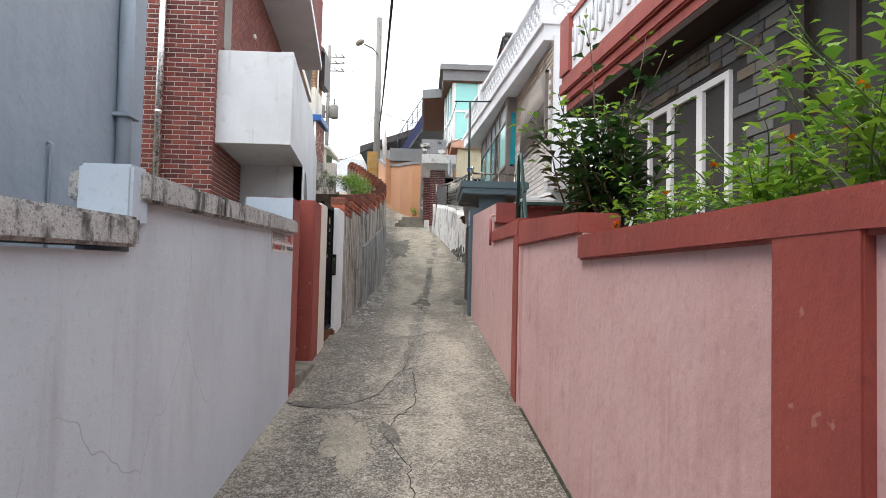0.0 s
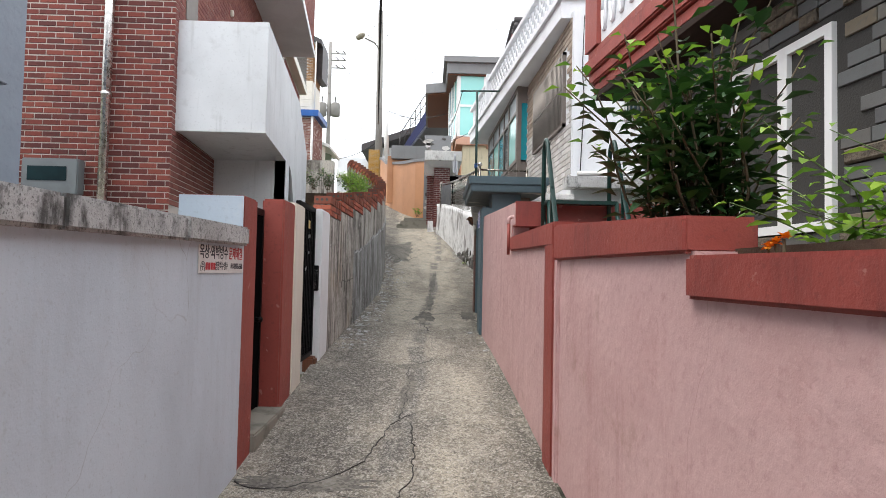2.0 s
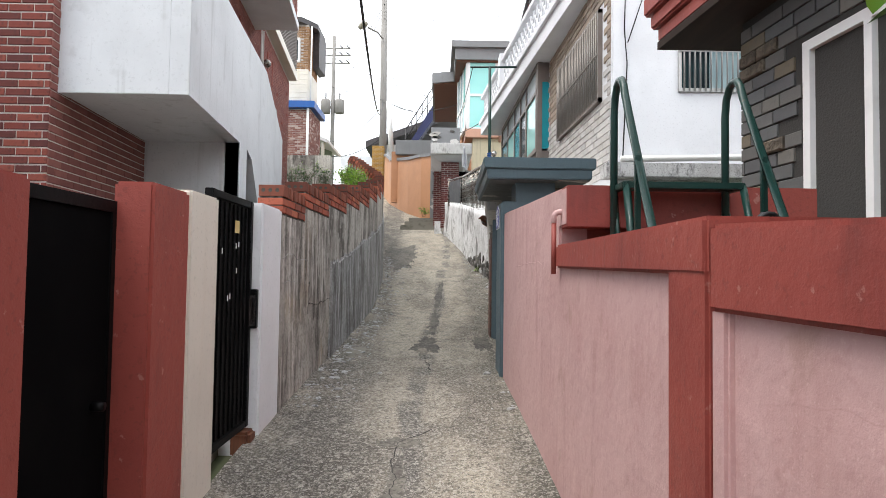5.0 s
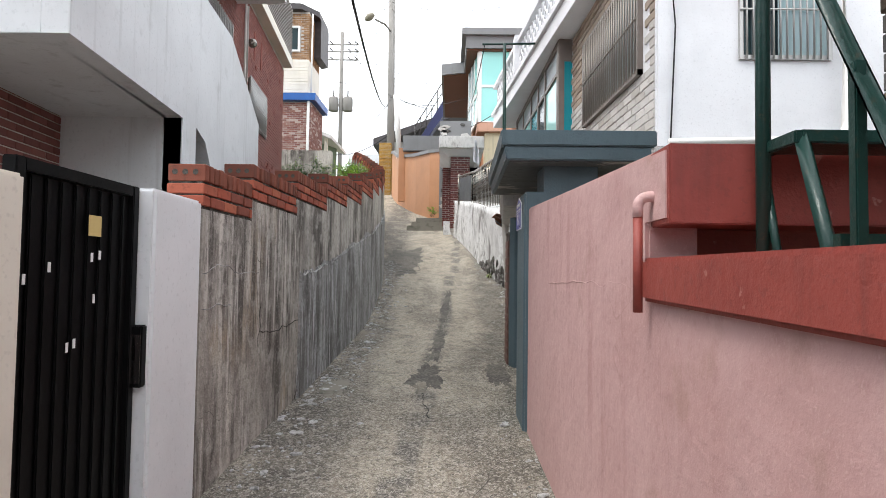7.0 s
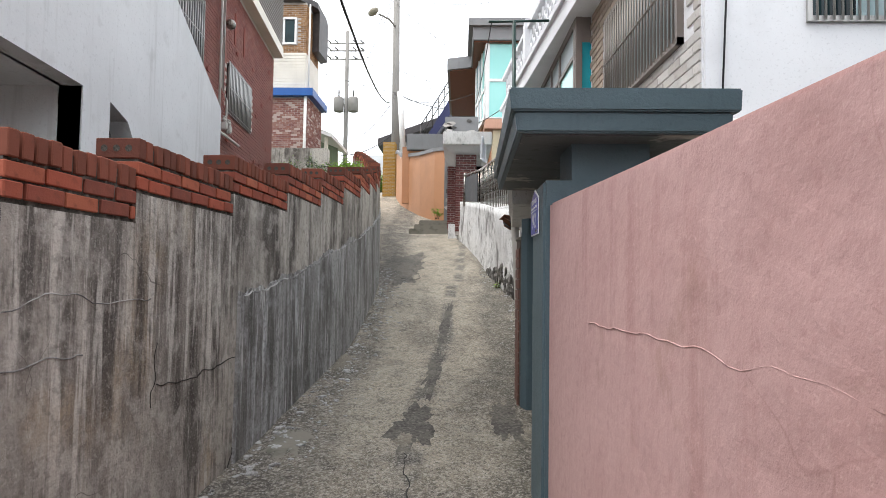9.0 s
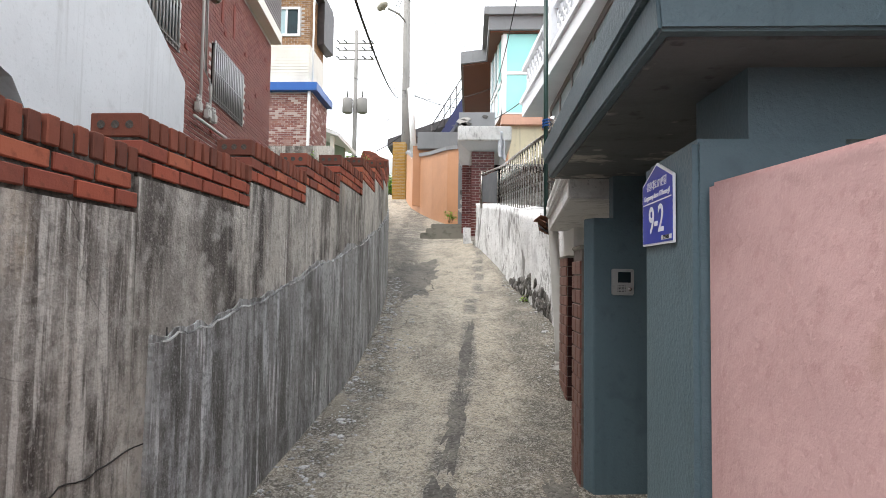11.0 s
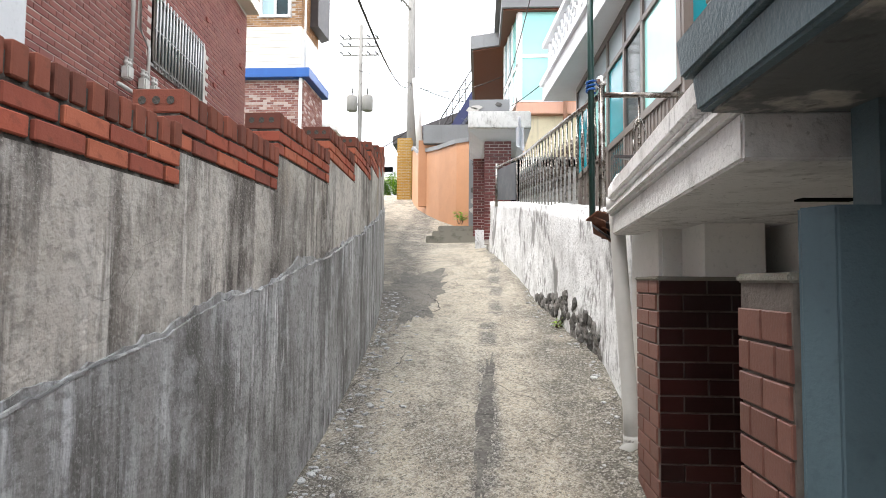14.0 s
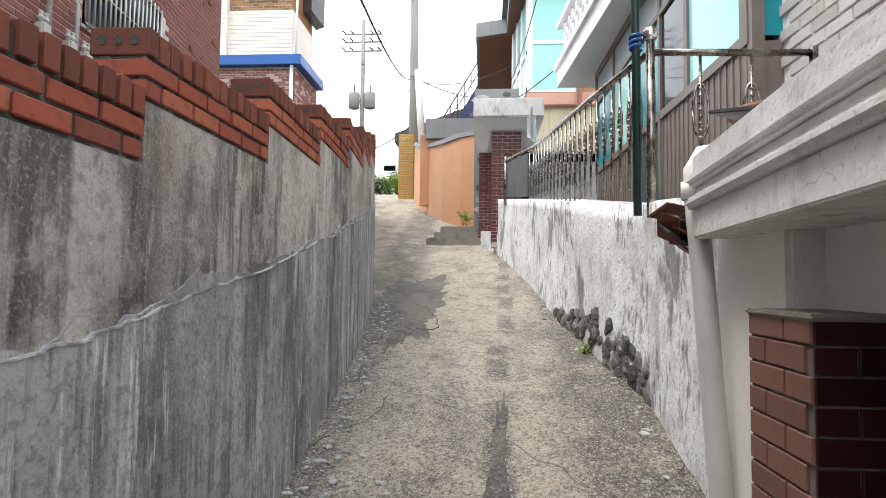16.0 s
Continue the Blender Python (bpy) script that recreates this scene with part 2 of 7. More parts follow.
M_tilejoint = Mat("grey_tile_joint", 0.9).base((0.15, 0.13, 0.115)).spots(14, 0.5, 0.66, (0.08, 0.07, 0.06), 0.7).bump(60, 0.5).done()
M_palemortar = Mat("pale_mortar", 0.95).base((0.47, 0.44, 0.41)).spots(8, 0.5, 0.7, (0.25, 0.23, 0.21), 0.8).bump(60, 0.6).done()
M_darkmortar = Mat("dark_mortar", 0.95).base((0.05, 0.048, 0.045)).bump(60, 0.6).done()


def bricky(name, colours, dirt, rough=0.8, source="object", speck=0.6):
    return (Mat(name, rough).pieces(source, colours).spots(25, 0.55, 0.75, dirt, speck, 6).spots(6, 0.5, 0.75, tuple(1.25 * c for c in colours[0]), 0.3)
            .bump(90, 0.5, 5, distance=0.003).done())


CAP = [(0.342, 0.100, 0.061), (0.307, 0.085, 0.054), (0.389, 0.124, 0.073), (0.260, 0.076, 0.052), (0.354, 0.094, 0.059), (0.201, 0.068, 0.050)]
M_cap = bricky("weathered_red_brick", CAP, (0.07, 0.035, 0.028), 0.85)
M_captop = bricky("lichened_red_brick", [(0.2, 0.07, 0.047), (0.17, 0.062, 0.042), (0.23, 0.078, 0.052), (0.14, 0.055, 0.04)], (0.05, 0.04, 0.03), 0.9)
HB = [(0.20, 0.052, 0.04), (0.15, 0.042, 0.035), (0.235, 0.065, 0.048), (0.105, 0.034, 0.031), (0.18, 0.046, 0.036), (0.125, 0.038, 0.033)]
M_hb = bricky("red_house_brick", HB, (0.07, 0.03, 0.028), 0.75)
M_hb_i = bricky("red_house_brick_far", HB, (0.07, 0.03, 0.028), 0.75, "island")
SB = [(0.235, 0.092, 0.078), (0.20, 0.078, 0.068), (0.26, 0.105, 0.088), (0.215, 0.084, 0.074)]
M_mortarlight = Mat("light_house_mortar", 0.95).base((0.56, 0.52, 0.48)).spots(6, 0.5, 0.66, (0.38, 0.35, 0.32), 0.7).bump(60, 0.5).done()
M_sb_i = bricky("dull_red_side_brick", SB, (0.14, 0.06, 0.05), 0.8, "island", 0.4)
M_sb = bricky("dull_red_side_brick_near", SB, (0.14, 0.06, 0.05), 0.8, "object", 0.4)
OB = [(0.28, 0.13, 0.105), (0.23, 0.10, 0.085), (0.33, 0.2, 0.17), (0.26, 0.12, 0.1), (0.48, 0.38, 0.34), (0.20, 0.085, 0.075)]
M_ob_i = bricky("old_patchy_brick", OB, (0.45, 0.38, 0.34), 0.85, "island", 0.5)
M_tan_i = bricky("tan_brick", [(0.30, 0.17, 0.085), (0.26, 0.145, 0.07), (0.34, 0.2, 0.105), (0.22, 0.12, 0.06)], (0.2, 0.11, 0.06), 0.8, "island")
# maroon taken nearly black: the entrance recess's shade is in the tile colour
M_maroon = bricky("shaded_glossy_maroon_tile", [(0.024, 0.005, 0.0045), (0.018, 0.004, 0.0037), (0.032, 0.007, 0.006)], (0.03, 0.01, 0.01), 0.35)
M_maroon_i = bricky("maroon_post_brick", [(0.12, 0.025, 0.022), (0.095, 0.02, 0.018), (0.14, 0.032, 0.026)], (0.06, 0.015, 0.014), 0.5, "island")
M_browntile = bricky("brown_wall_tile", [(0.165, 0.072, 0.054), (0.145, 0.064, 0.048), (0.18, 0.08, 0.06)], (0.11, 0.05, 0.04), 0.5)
M_yellow_i = bricky("yellow_brick", [(0.42, 0.25, 0.06), (0.38, 0.22, 0.05), (0.45, 0.28, 0.08)], (0.2, 0.12, 0.04), 0.8, "island")
# stone greys lowered by a fifth to carry the shade under the eave
ST = [(0.112, 0.112, 0.108), (0.094, 0.095, 0.094), (0.126, 0.122, 0.114), (0.104, 0.108, 0.108), (0.137, 0.130, 0.115), (0.108, 0.104, 0.097), (0.144, 0.119, 0.083), (0.086, 0.086, 0.088)]
M_stone = bricky("grey_stone_cladding", ST, (0.08, 0.078, 0.072), 0.7)
M_roughstone = Mat("rough_brown_stone", 0.9).base((0.14, 0.115, 0.088)).spots(14, 0.45, 0.65, (0.07, 0.06, 0.05), 0.8).bump(22, 1.0, 6, distance=0.03).done()
M_stone2_i = bricky("pale_stone_cladding", [(0.50, 0.485, 0.465), (0.45, 0.44, 0.425), (0.54, 0.525, 0.505), (0.47, 0.455, 0.43), (0.42, 0.40, 0.375)], (0.3, 0.28, 0.26), 0.7, "island")
M_stone2w_i = bricky("tan_stone_cladding", [(0.35, 0.285, 0.225), (0.3, 0.25, 0.2), (0.39, 0.32, 0.26), (0.27, 0.22, 0.18)], (0.2, 0.17, 0.14), 0.75, "island")
M_siding = paint("cream_siding", (0.70, 0.66, 0.58), 0.5, (0.45, 0.33, 0.2), 0.1, 0.1)
M_blueband = Mat("blue_sheet_metal", 0.35).base((0.012, 0.09, 0.33)).spots(3, 0.5, 0.7, (0.02, 0.12, 0.4), 0.5).done()
M_black = Mat("black_gate_paint", 0.45).base((0.004, 0.004, 0.0045)).spots(9, 0.5, 0.8, (0.009, 0.009, 0.01), 0.6).bump(40, 0.1).done()
M_black.node_tree.nodes["Principled BSDF"].inputs["Specular IOR Level"].default_value = 0.12
# near black stands in for the missing light inside openings
M_dark = Mat("unlit_interior", 0.9).base((0.004, 0.004, 0.0045)).spots(3, 0.5, 0.7, (0.007, 0.007, 0.007), 0.5).done()
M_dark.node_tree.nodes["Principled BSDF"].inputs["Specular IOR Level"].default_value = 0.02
M_green = Mat("dark_green_gloss_paint", 0.28).base((0.008, 0.036, 0.03)).spots(40, 0.62, 0.72, (0.06, 0.05, 0.03), 0.6).bump(60, 0.25).done()
M_steel = Mat("stainless_steel", 0.22, 1.0).base((0.27, 0.255, 0.235)).spots(12, 0.48, 0.6, (0.12, 0.10, 0.085), 0.85).gloss(20, 0.15, 0.4).done()
M_brightpipe = Mat("bright_steel_pipe", 0.25, 1.0).base((0.62, 0.61, 0.59)).spots(9, 0.5, 0.65, (0.4, 0.385, 0.36), 0.7).gloss(20, 0.15, 0.4).done()
M_bronze = Mat("bronze_aluminium", 0.4, 0.6).base((0.17, 0.135, 0.105)).spots(4, 0.45, 0.7, (0.22, 0.18, 0.14), 0.6).done()
M_brown_frame = Mat("taupe_window_frame", 0.45).base((0.155, 0.13, 0.115)).spots(4, 0.45, 0.7, (0.2, 0.17, 0.15), 0.6).done()
M_bars = Mat("grey_window_bars", 0.4, 0.5).base((0.42, 0.42, 0.41)).spots(20, 0.6, 0.75, (0.2, 0.17, 0.15), 0.5).done()
M_darkbars = Mat("brown_window_bars", 0.45, 0.4).base((0.22, 0.195, 0.175)).spots(20, 0.6, 0.75, (0.2, 0.17, 0.15), 0.5).done()
M_pvc = Mat("white_plastic", 0.35).base((0.74, 0.74, 0.72)).spots(5, 0.55, 0.75, (0.5, 0.48, 0.43), 0.5).done()
M_pvcgrey = Mat("grey_white_plastic", 0.45).base((0.50, 0.49, 0.465)).spots(5, 0.5, 0.75, (0.36, 0.35, 0.32), 0.5).done()
M_frame = Mat("white_window_frame", 0.4).base((0.72, 0.72, 0.71)).spots(5, 0.55, 0.75, (0.5, 0.5, 0.48), 0.4).done()
M_wire = Mat("black_cable", 0.6).base((0.015, 0.015, 0.017)).done()
M_pole = Mat("pole_concrete", 0.85).base((0.26, 0.25, 0.235)).spots(3, 0.5, 0.7, (0.17, 0.165, 0.155), 0.7, 5, (1, 1, 0.2)).bump(40, 0.3).done()
M_grey_roof = paint("grey_roof_fascia", (0.21, 0.215, 0.22), 0.6, (0.1, 0.1, 0.1), 0.2, 0.2)
M_tileroof = Mat("dark_roof_tile", 0.5).base((0.055, 0.05, 0.052)).spots(5, 0.5, 0.7, (0.09, 0.08, 0.08), 0.7).bump(20, 0.3).done()
M_redtile = Mat("glazed_red_roof_tile", 0.4).base((0.32, 0.03, 0.028)).spots(5, 0.5, 0.7, (0.2, 0.02, 0.02), 0.7).done()
M_cream = paint("cream_eave_paint", (0.62, 0.55, 0.38), 0.6)
M_greenwall = paint("pale_green_shed_paint", (0.22, 0.28, 0.2), 0.6)
M_wood = Mat("brown_wood", 0.6).base((0.16, 0.062, 0.032)).spots(8, 0.45, 0.7, (0.09, 0.035, 0.02), 0.8, 6, (6, 6, 0.4)).done()
# brown brought close to black: the shade under the eave is in it
M_shadesoffit = Mat("shaded_brown_soffit", 0.8).base((0.028, 0.018, 0.014)).spots(8, 0.45, 0.7, (0.05, 0.03, 0.022), 0.7, 6, (1, 0.1, 1)).done()
M_darkfoot = Mat("dark_foot_strip", 0.95).base((0.03, 0.03, 0.024)).spots(12, 0.45, 0.6, (0.06, 0.06, 0.045), 0.8).bump(40, 0.8).done()
M_darksheet = Mat("dark_grey_sheet", 0.5).base((0.045, 0.05, 0.056)).spots(4, 0.48, 0.64, (0.09, 0.095, 0.10), 0.6, 8).spots(20, 0.58, 0.68, (0.16, 0.15, 0.14), 0.4).done()
M_darkbronze = Mat("dark_bronze_frame", 0.45).base((0.03, 0.024, 0.02)).spots(4, 0.45, 0.7, (0.05, 0.04, 0.033), 0.6).done()
# white raised and warmed: light falling under the porch is put into the paint
M_litwhite = paint("lit_white_porch_paint", (0.82, 0.805, 0.77), 0.6, (0.5, 0.47, 0.42), 0.12, 0.12)
M_soil = Mat("planting_soil", 0.95).base((0.06, 0.045, 0.032)).spots(9, 0.45, 0.65, (0.1, 0.075, 0.05), 0.8).bump(25, 0.8).done()
M_lamp = Mat("lamp_housing", 0.5).base((0.24, 0.22, 0.17)).done()
M_chrome = Mat("polished_metal", 0.12, 1.0).base((0.7, 0.7, 0.7)).gloss(20, 0.08, 0.25).done()
M_cloth = Mat("white_cloth", 0.9).base((0.75, 0.76, 0.8)).spots(4, 0.4, 0.7, (0.65, 0.67, 0.74), 0.6).bump(300, 0.2).done()
M_stick = Mat("sticker_yellow", 0.5).base((0.62, 0.48, 0.2)).done()
M_ink = Mat("dark_print", 0.6).base((0.02, 0.02, 0.03)).done()
M_inkred = Mat("red_print", 0.6).base((0.45, 0.02, 0.03)).done()
M_banner = Mat("faded_white_sheet", 0.5).base((0.66, 0.65, 0.63)).spots(5, 0.5, 0.7, (0.5, 0.47, 0.45), 0.6).spots(14, 0.6, 0.7, (0.33, 0.27, 0.23), 0.4).done()
M_signblue = Mat("blue_sign_enamel", 0.3).base((0.006, 0.028, 0.36)).spots(3, 0.5, 0.7, (0.008, 0.035, 0.42), 0.5).done()
M_signwhite = Mat("white_sign_print", 0.4).base((0.78, 0.79, 0.8)).done()
M_grime = Mat("grey_metal_box", 0.5).base((0.18, 0.2, 0.21)).spots(5, 0.5, 0.7, (0.14, 0.15, 0.16), 0.6).done()
M_terra = Mat("dark_glazed_pot", 0.25).base((0.02, 0.014, 0.012)).spots(5, 0.5, 0.7, (0.05, 0.03, 0.022), 0.5).done()
M_rubble = (Mat("rubble_stone", 0.9).pieces("object", [(0.16, 0.15, 0.14), (0.10, 0.095, 0.09), (0.22, 0.21, 0.2), (0.07, 0.066, 0.062)])
            .spots(9, 0.5, 0.7, (0.04, 0.045, 0.035), 0.7).bump(18, 0.9, 6, distance=0.03).done())
M_turq = Mat("turquoise_blind_glass", 0.12).base((0.30, 0.66, 0.62)).spots(0.7, 0.4, 0.7, (0.38, 0.74, 0.70), 0.7).done()
M_teal = Mat("teal_film_glass", 0.12).base((0.012, 0.25, 0.31)).spots(0.8, 0.4, 0.7, (0.03, 0.34, 0.4), 0.6).done()


def leafy(name, a, b, c, source="island", thinness=0.35):
    m = Mat(name, 0.42).pieces(source, [a, b, a, c])
    m.bump(60, 0.15).done()
    thin = m.n.new("ShaderNodeBsdfTranslucent")
    both = m.n.new("ShaderNodeMixShader")
    both.inputs[0].default_value = thinness
    m.l.new(m.col, thin.inputs[0])
    m.l.new(m.b.outputs[0], both.inputs[1])
    m.l.new(thin.outputs[0], both.inputs[2])
    m.l.new(both.outputs[0], m.n["Material Output"].inputs["Surface"])
    return m.m


M_leaf = leafy("dark_glossy_leaf", (0.03, 0.085, 0.02), (0.05, 0.13, 0.025), (0.02, 0.058, 0.016), "island", 0.15)
M_leaf2 = leafy("bright_green_leaf", (0.16, 0.31, 0.03), (0.09, 0.21, 0.024), (0.26, 0.42, 0.04))
M_stem = Mat("plant_stem", 0.7).base((0.09, 0.065, 0.035)).done()
M_greenstem = Mat("green_shoot", 0.6).base((0.07, 0.12, 0.03)).done()
M_flower = Mat("orange_petals", 0.6).base((0.75, 0.27, 0.008)).done()


def glass(name, tint, through_it):
    m = Mat(name, 0.04).base(tint)
    m.b.inputs["Transmission Weight"].default_value = through_it
    m.b.inputs["IOR"].default_value = 1.45
    return m.done()


M_glass = glass("window_glass", (0.75, 0.85, 0.87), 0.85)
M_goldbar = Mat("worn_gold_steel_bar", 0.32, 0.5).base((0.62, 0.51, 0.41)).spots(15, 0.5, 0.7, (0.25, 0.19, 0.14), 0.6).done()
M_darkglass = Mat("dark_window_glass", 0.06).base((0.012, 0.02, 0.024)).spots(1.5, 0.45, 0.6, (0.02, 0.05, 0.055), 0.6).done()
M_tealdark = Mat("green_tinted_glass", 0.08).base((0.012, 0.045, 0.05)).spots(1.5, 0.45, 0.6, (0.02, 0.07, 0.075), 0.6).done()
for gm_ in (M_darkglass, M_tealdark):
    gm_.node_tree.nodes["Principled BSDF"].inputs["Specular IOR Level"].default_value = 0.25
M_curtain = Mat("pale_curtain_glass", 0.15).base((0.30, 0.42, 0.44)).spots(8, 0.45, 0.6, (0.38, 0.5, 0.52), 0.6, 3, (1, 1, 0.05)).done()
M_frost = Mat("frosted_glass", 0.3).base((0.22, 0.27, 0.29)).spots(2, 0.45, 0.6, (0.3, 0.34, 0.36), 0.6).done()

def road_material():
    m = Mat("worn_concrete_road", 0.9).base((0.18, 0.163, 0.136))
    # paler uphill: drier concrete, and a brighter exposure put into its colour
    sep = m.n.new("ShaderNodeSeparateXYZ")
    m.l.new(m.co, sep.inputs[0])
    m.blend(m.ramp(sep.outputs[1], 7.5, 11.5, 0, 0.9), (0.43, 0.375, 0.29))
    m.spots(0.6, 0.42, 0.57, (0.43, 0.385, 0.305), 0.8, 6, (1.5, 0.5, 1)).spots(2.4, 0.46, 0.66, (0.36, 0.325, 0.265), 0.5, 9)
    m.spots(1.3, 0.48, 0.62, (0.095, 0.086, 0.073), 0.6, 9, (1.3, 0.7, 1)).spots(5, 0.52, 0.66, (0.10, 0.091, 0.078), 0.55, 9)
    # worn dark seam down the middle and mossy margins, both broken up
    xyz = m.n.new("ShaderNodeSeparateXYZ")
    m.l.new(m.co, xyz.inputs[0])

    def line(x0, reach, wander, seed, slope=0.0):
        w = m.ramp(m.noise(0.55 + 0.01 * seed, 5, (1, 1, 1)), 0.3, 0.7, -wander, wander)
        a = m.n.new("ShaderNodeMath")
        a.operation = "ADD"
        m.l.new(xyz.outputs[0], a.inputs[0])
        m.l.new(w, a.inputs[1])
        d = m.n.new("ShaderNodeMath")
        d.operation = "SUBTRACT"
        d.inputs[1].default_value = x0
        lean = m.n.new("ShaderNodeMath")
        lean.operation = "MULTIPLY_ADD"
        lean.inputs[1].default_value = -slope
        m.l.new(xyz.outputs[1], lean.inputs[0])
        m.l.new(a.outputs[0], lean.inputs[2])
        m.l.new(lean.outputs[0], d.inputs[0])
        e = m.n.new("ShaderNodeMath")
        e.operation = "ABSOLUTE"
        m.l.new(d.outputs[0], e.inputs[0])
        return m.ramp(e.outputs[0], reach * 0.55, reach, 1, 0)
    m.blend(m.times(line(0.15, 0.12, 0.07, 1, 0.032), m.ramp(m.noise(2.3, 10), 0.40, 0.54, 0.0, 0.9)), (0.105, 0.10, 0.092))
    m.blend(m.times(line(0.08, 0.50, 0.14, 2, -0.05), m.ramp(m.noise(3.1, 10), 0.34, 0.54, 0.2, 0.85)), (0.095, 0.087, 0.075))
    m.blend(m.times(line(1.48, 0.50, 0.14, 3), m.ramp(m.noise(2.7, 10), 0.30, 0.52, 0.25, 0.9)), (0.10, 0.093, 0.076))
    m.spots(9, 0.60, 0.66, (0.42, 0.39, 0.33), 0.5, 8)
    m.grit(55, (0.46, 0.43, 0.38), (0.06, 0.055, 0.048), 0.55).grit(130, (0.58, 0.55, 0.5), (0.05, 0.046, 0.04), 0.5).spots(26, 0.55, 0.68, (0.08, 0.073, 0.063), 0.5, 6)
    m.cracks(0.55, 0.004, (0.03, 0.027, 0.024), 0.9, (1, 0.7, 1), 0.5)
    return m.bump(70, 1.0, 5, distance=0.015).bump(8, 0.5, 6, distance=0.03).done()


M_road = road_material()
M_roaddark = (Mat("dark_patch_concrete", 0.92).base((0.105, 0.098, 0.088)).spots(2, 0.42, 0.62, (0.19, 0.175, 0.15), 0.9, 9).spots(7, 0.55, 0.65, (0.06, 0.055, 0.05), 0.7, 8)
              .grit(60, (0.27, 0.255, 0.23), (0.04, 0.037, 0.033), 0.5).bump(60, 0.7, 5, distance=0.012).done())
M_roadpale = (Mat("pale_patch_cement", 0.92).base((0.275, 0.248, 0.2)).spots(2, 0.42, 0.58, (0.19, 0.172, 0.142), 0.85, 9).spots(14, 0.52, 0.66, (0.16, 0.145, 0.12), 0.6, 8).grit(80, (0.5, 0.47, 0.4), (0.12, 0.11, 0.09), 0.4)
              .bump(60, 0.7, 5, distance=0.012).done())
M_roadmid = (Mat("grey_apron_concrete", 0.92).base((0.135, 0.126, 0.113)).spots(2, 0.42, 0.62, (0.22, 0.2, 0.17), 0.7, 10).spots(9, 0.52, 0.64, (0.075, 0.07, 0.063), 0.6, 10)
             .spots(55, 0.54, 0.62, (0.34, 0.32, 0.29), 0.6, 3).spots(75, 0.55, 0.62, (0.05, 0.046, 0.04), 0.8, 3).bump(70, 0.9, 5, distance=0.015).done())
M_ground = Mat("bare_hillside", 0.95).base((0.10, 0.10, 0.065)).spots(0.5, 0.45, 0.6, (0.05, 0.075, 0.03), 0.8).bump(5, 0.6).done()
M_step = Mat("mossy_step_concrete", 0.9).base((0.24, 0.225, 0.19)).spots(5, 0.5, 0.7, (0.1, 0.1, 0.08), 0.8, 7).bump(50, 0.6).done()


# ---- geometry helpers ----
def box(bm, x0, x1, y0, y1, z0, z1):
    r = bmesh.ops.create_cube(bm, size=1.0)
    bmesh.ops.transform(bm, matrix=Matrix.Translation(((x0 + x1) / 2, (y0 + y1) / 2, (z0 + z1) / 2)) @ Matrix.Diagonal((x1 - x0, y1 - y0, z1 - z0, 1)), verts=r["verts"])
    return r["verts"]


def solid(bm, low, high):
    """A closed body between two rings of equally many points."""
    a, b = [bm.verts.new(p) for p in low], [bm.verts.new(p) for p in high]
    n = len(a)
    faces = [bm.faces.new(a[::-1]), bm.faces.new(b)]
    for i in range(n):
        faces.append(bm.faces.new((a[i], a[(i + 1) % n], b[(i + 1) % n], b[i])))
    bmesh.ops.recalc_face_normals(bm, faces=faces)
    return a + b


def side(bm, yz, x0, x1):
    """A side outline (y, z) with a thickness in x."""
    return solid(bm, [(x0, y, z) for y, z in yz], [(x1, y, z) for y, z in yz])


def plan(bm, xy, z0, z1):
    return solid(bm, [(x, y, z0) for x, y in xy], [(x, y, z1) for x, y in xy])


def front(bm, xz, y0, y1):
    return solid(bm, [(x, y0, z) for x, z in xz], [(x, y1, z) for x, z in xz])


def tube(bm, pts, r, sides=8, r2=None):
    """A round bar along points; r2: its radius at the end."""
    pts = [Vector(p) for p in pts]
    r2 = r if r2 is None else r2
    rings, up = [], None
    for i, p in enumerate(pts):
        d = (pts[min(i + 1, len(pts) - 1)] - pts[max(i - 1, 0)]).normalized()
        if up is None:
            up = Vector((0, 0, 1)) if abs(d.z) < 0.9 else Vector((1, 0, 0))
        a = d.cross(up)
        a = a.normalized() if a.length > 1e-5 else d.orthogonal().normalized()
        b = d.cross(a)
        up = -b if d.cross(-b).dot(a) > 0 else b
        rr = r + (r2 - r) * i / max(1, len(pts) - 1)
        rings.append([bm.verts.new(p + (a * math.cos(k * 2 * math.pi / sides) + b * math.sin(k * 2 * math.pi / sides)) * rr) for k in range(sides)])
    fs = []
    for q, w in zip(rings, rings[1:]):
        # match the nearest start so that the skin does not twist
        k0 = min(range(sides), key=lambda k: (w[k].co - q[0].co).length)
        turn = 1 if (w[(k0 + 1) % sides].co - q[1].co).length <= (w[(k0 - 1) % sides].co - q[1].co).length else -1
        w[:] = [w[(k0 + turn * k) % sides] for k in range(sides)]
        for k in range(sides):
            fs.append(bm.faces.new((q[k], q[(k + 1) % sides], w[(k + 1) % sides], w[k])))
    fs += [bm.faces.new(rings[0][::-1]), bm.faces.new(rings[-1])]
    for f in fs:
        f.smooth = True
    bmesh.ops.recalc_face_normals(bm, faces=fs)


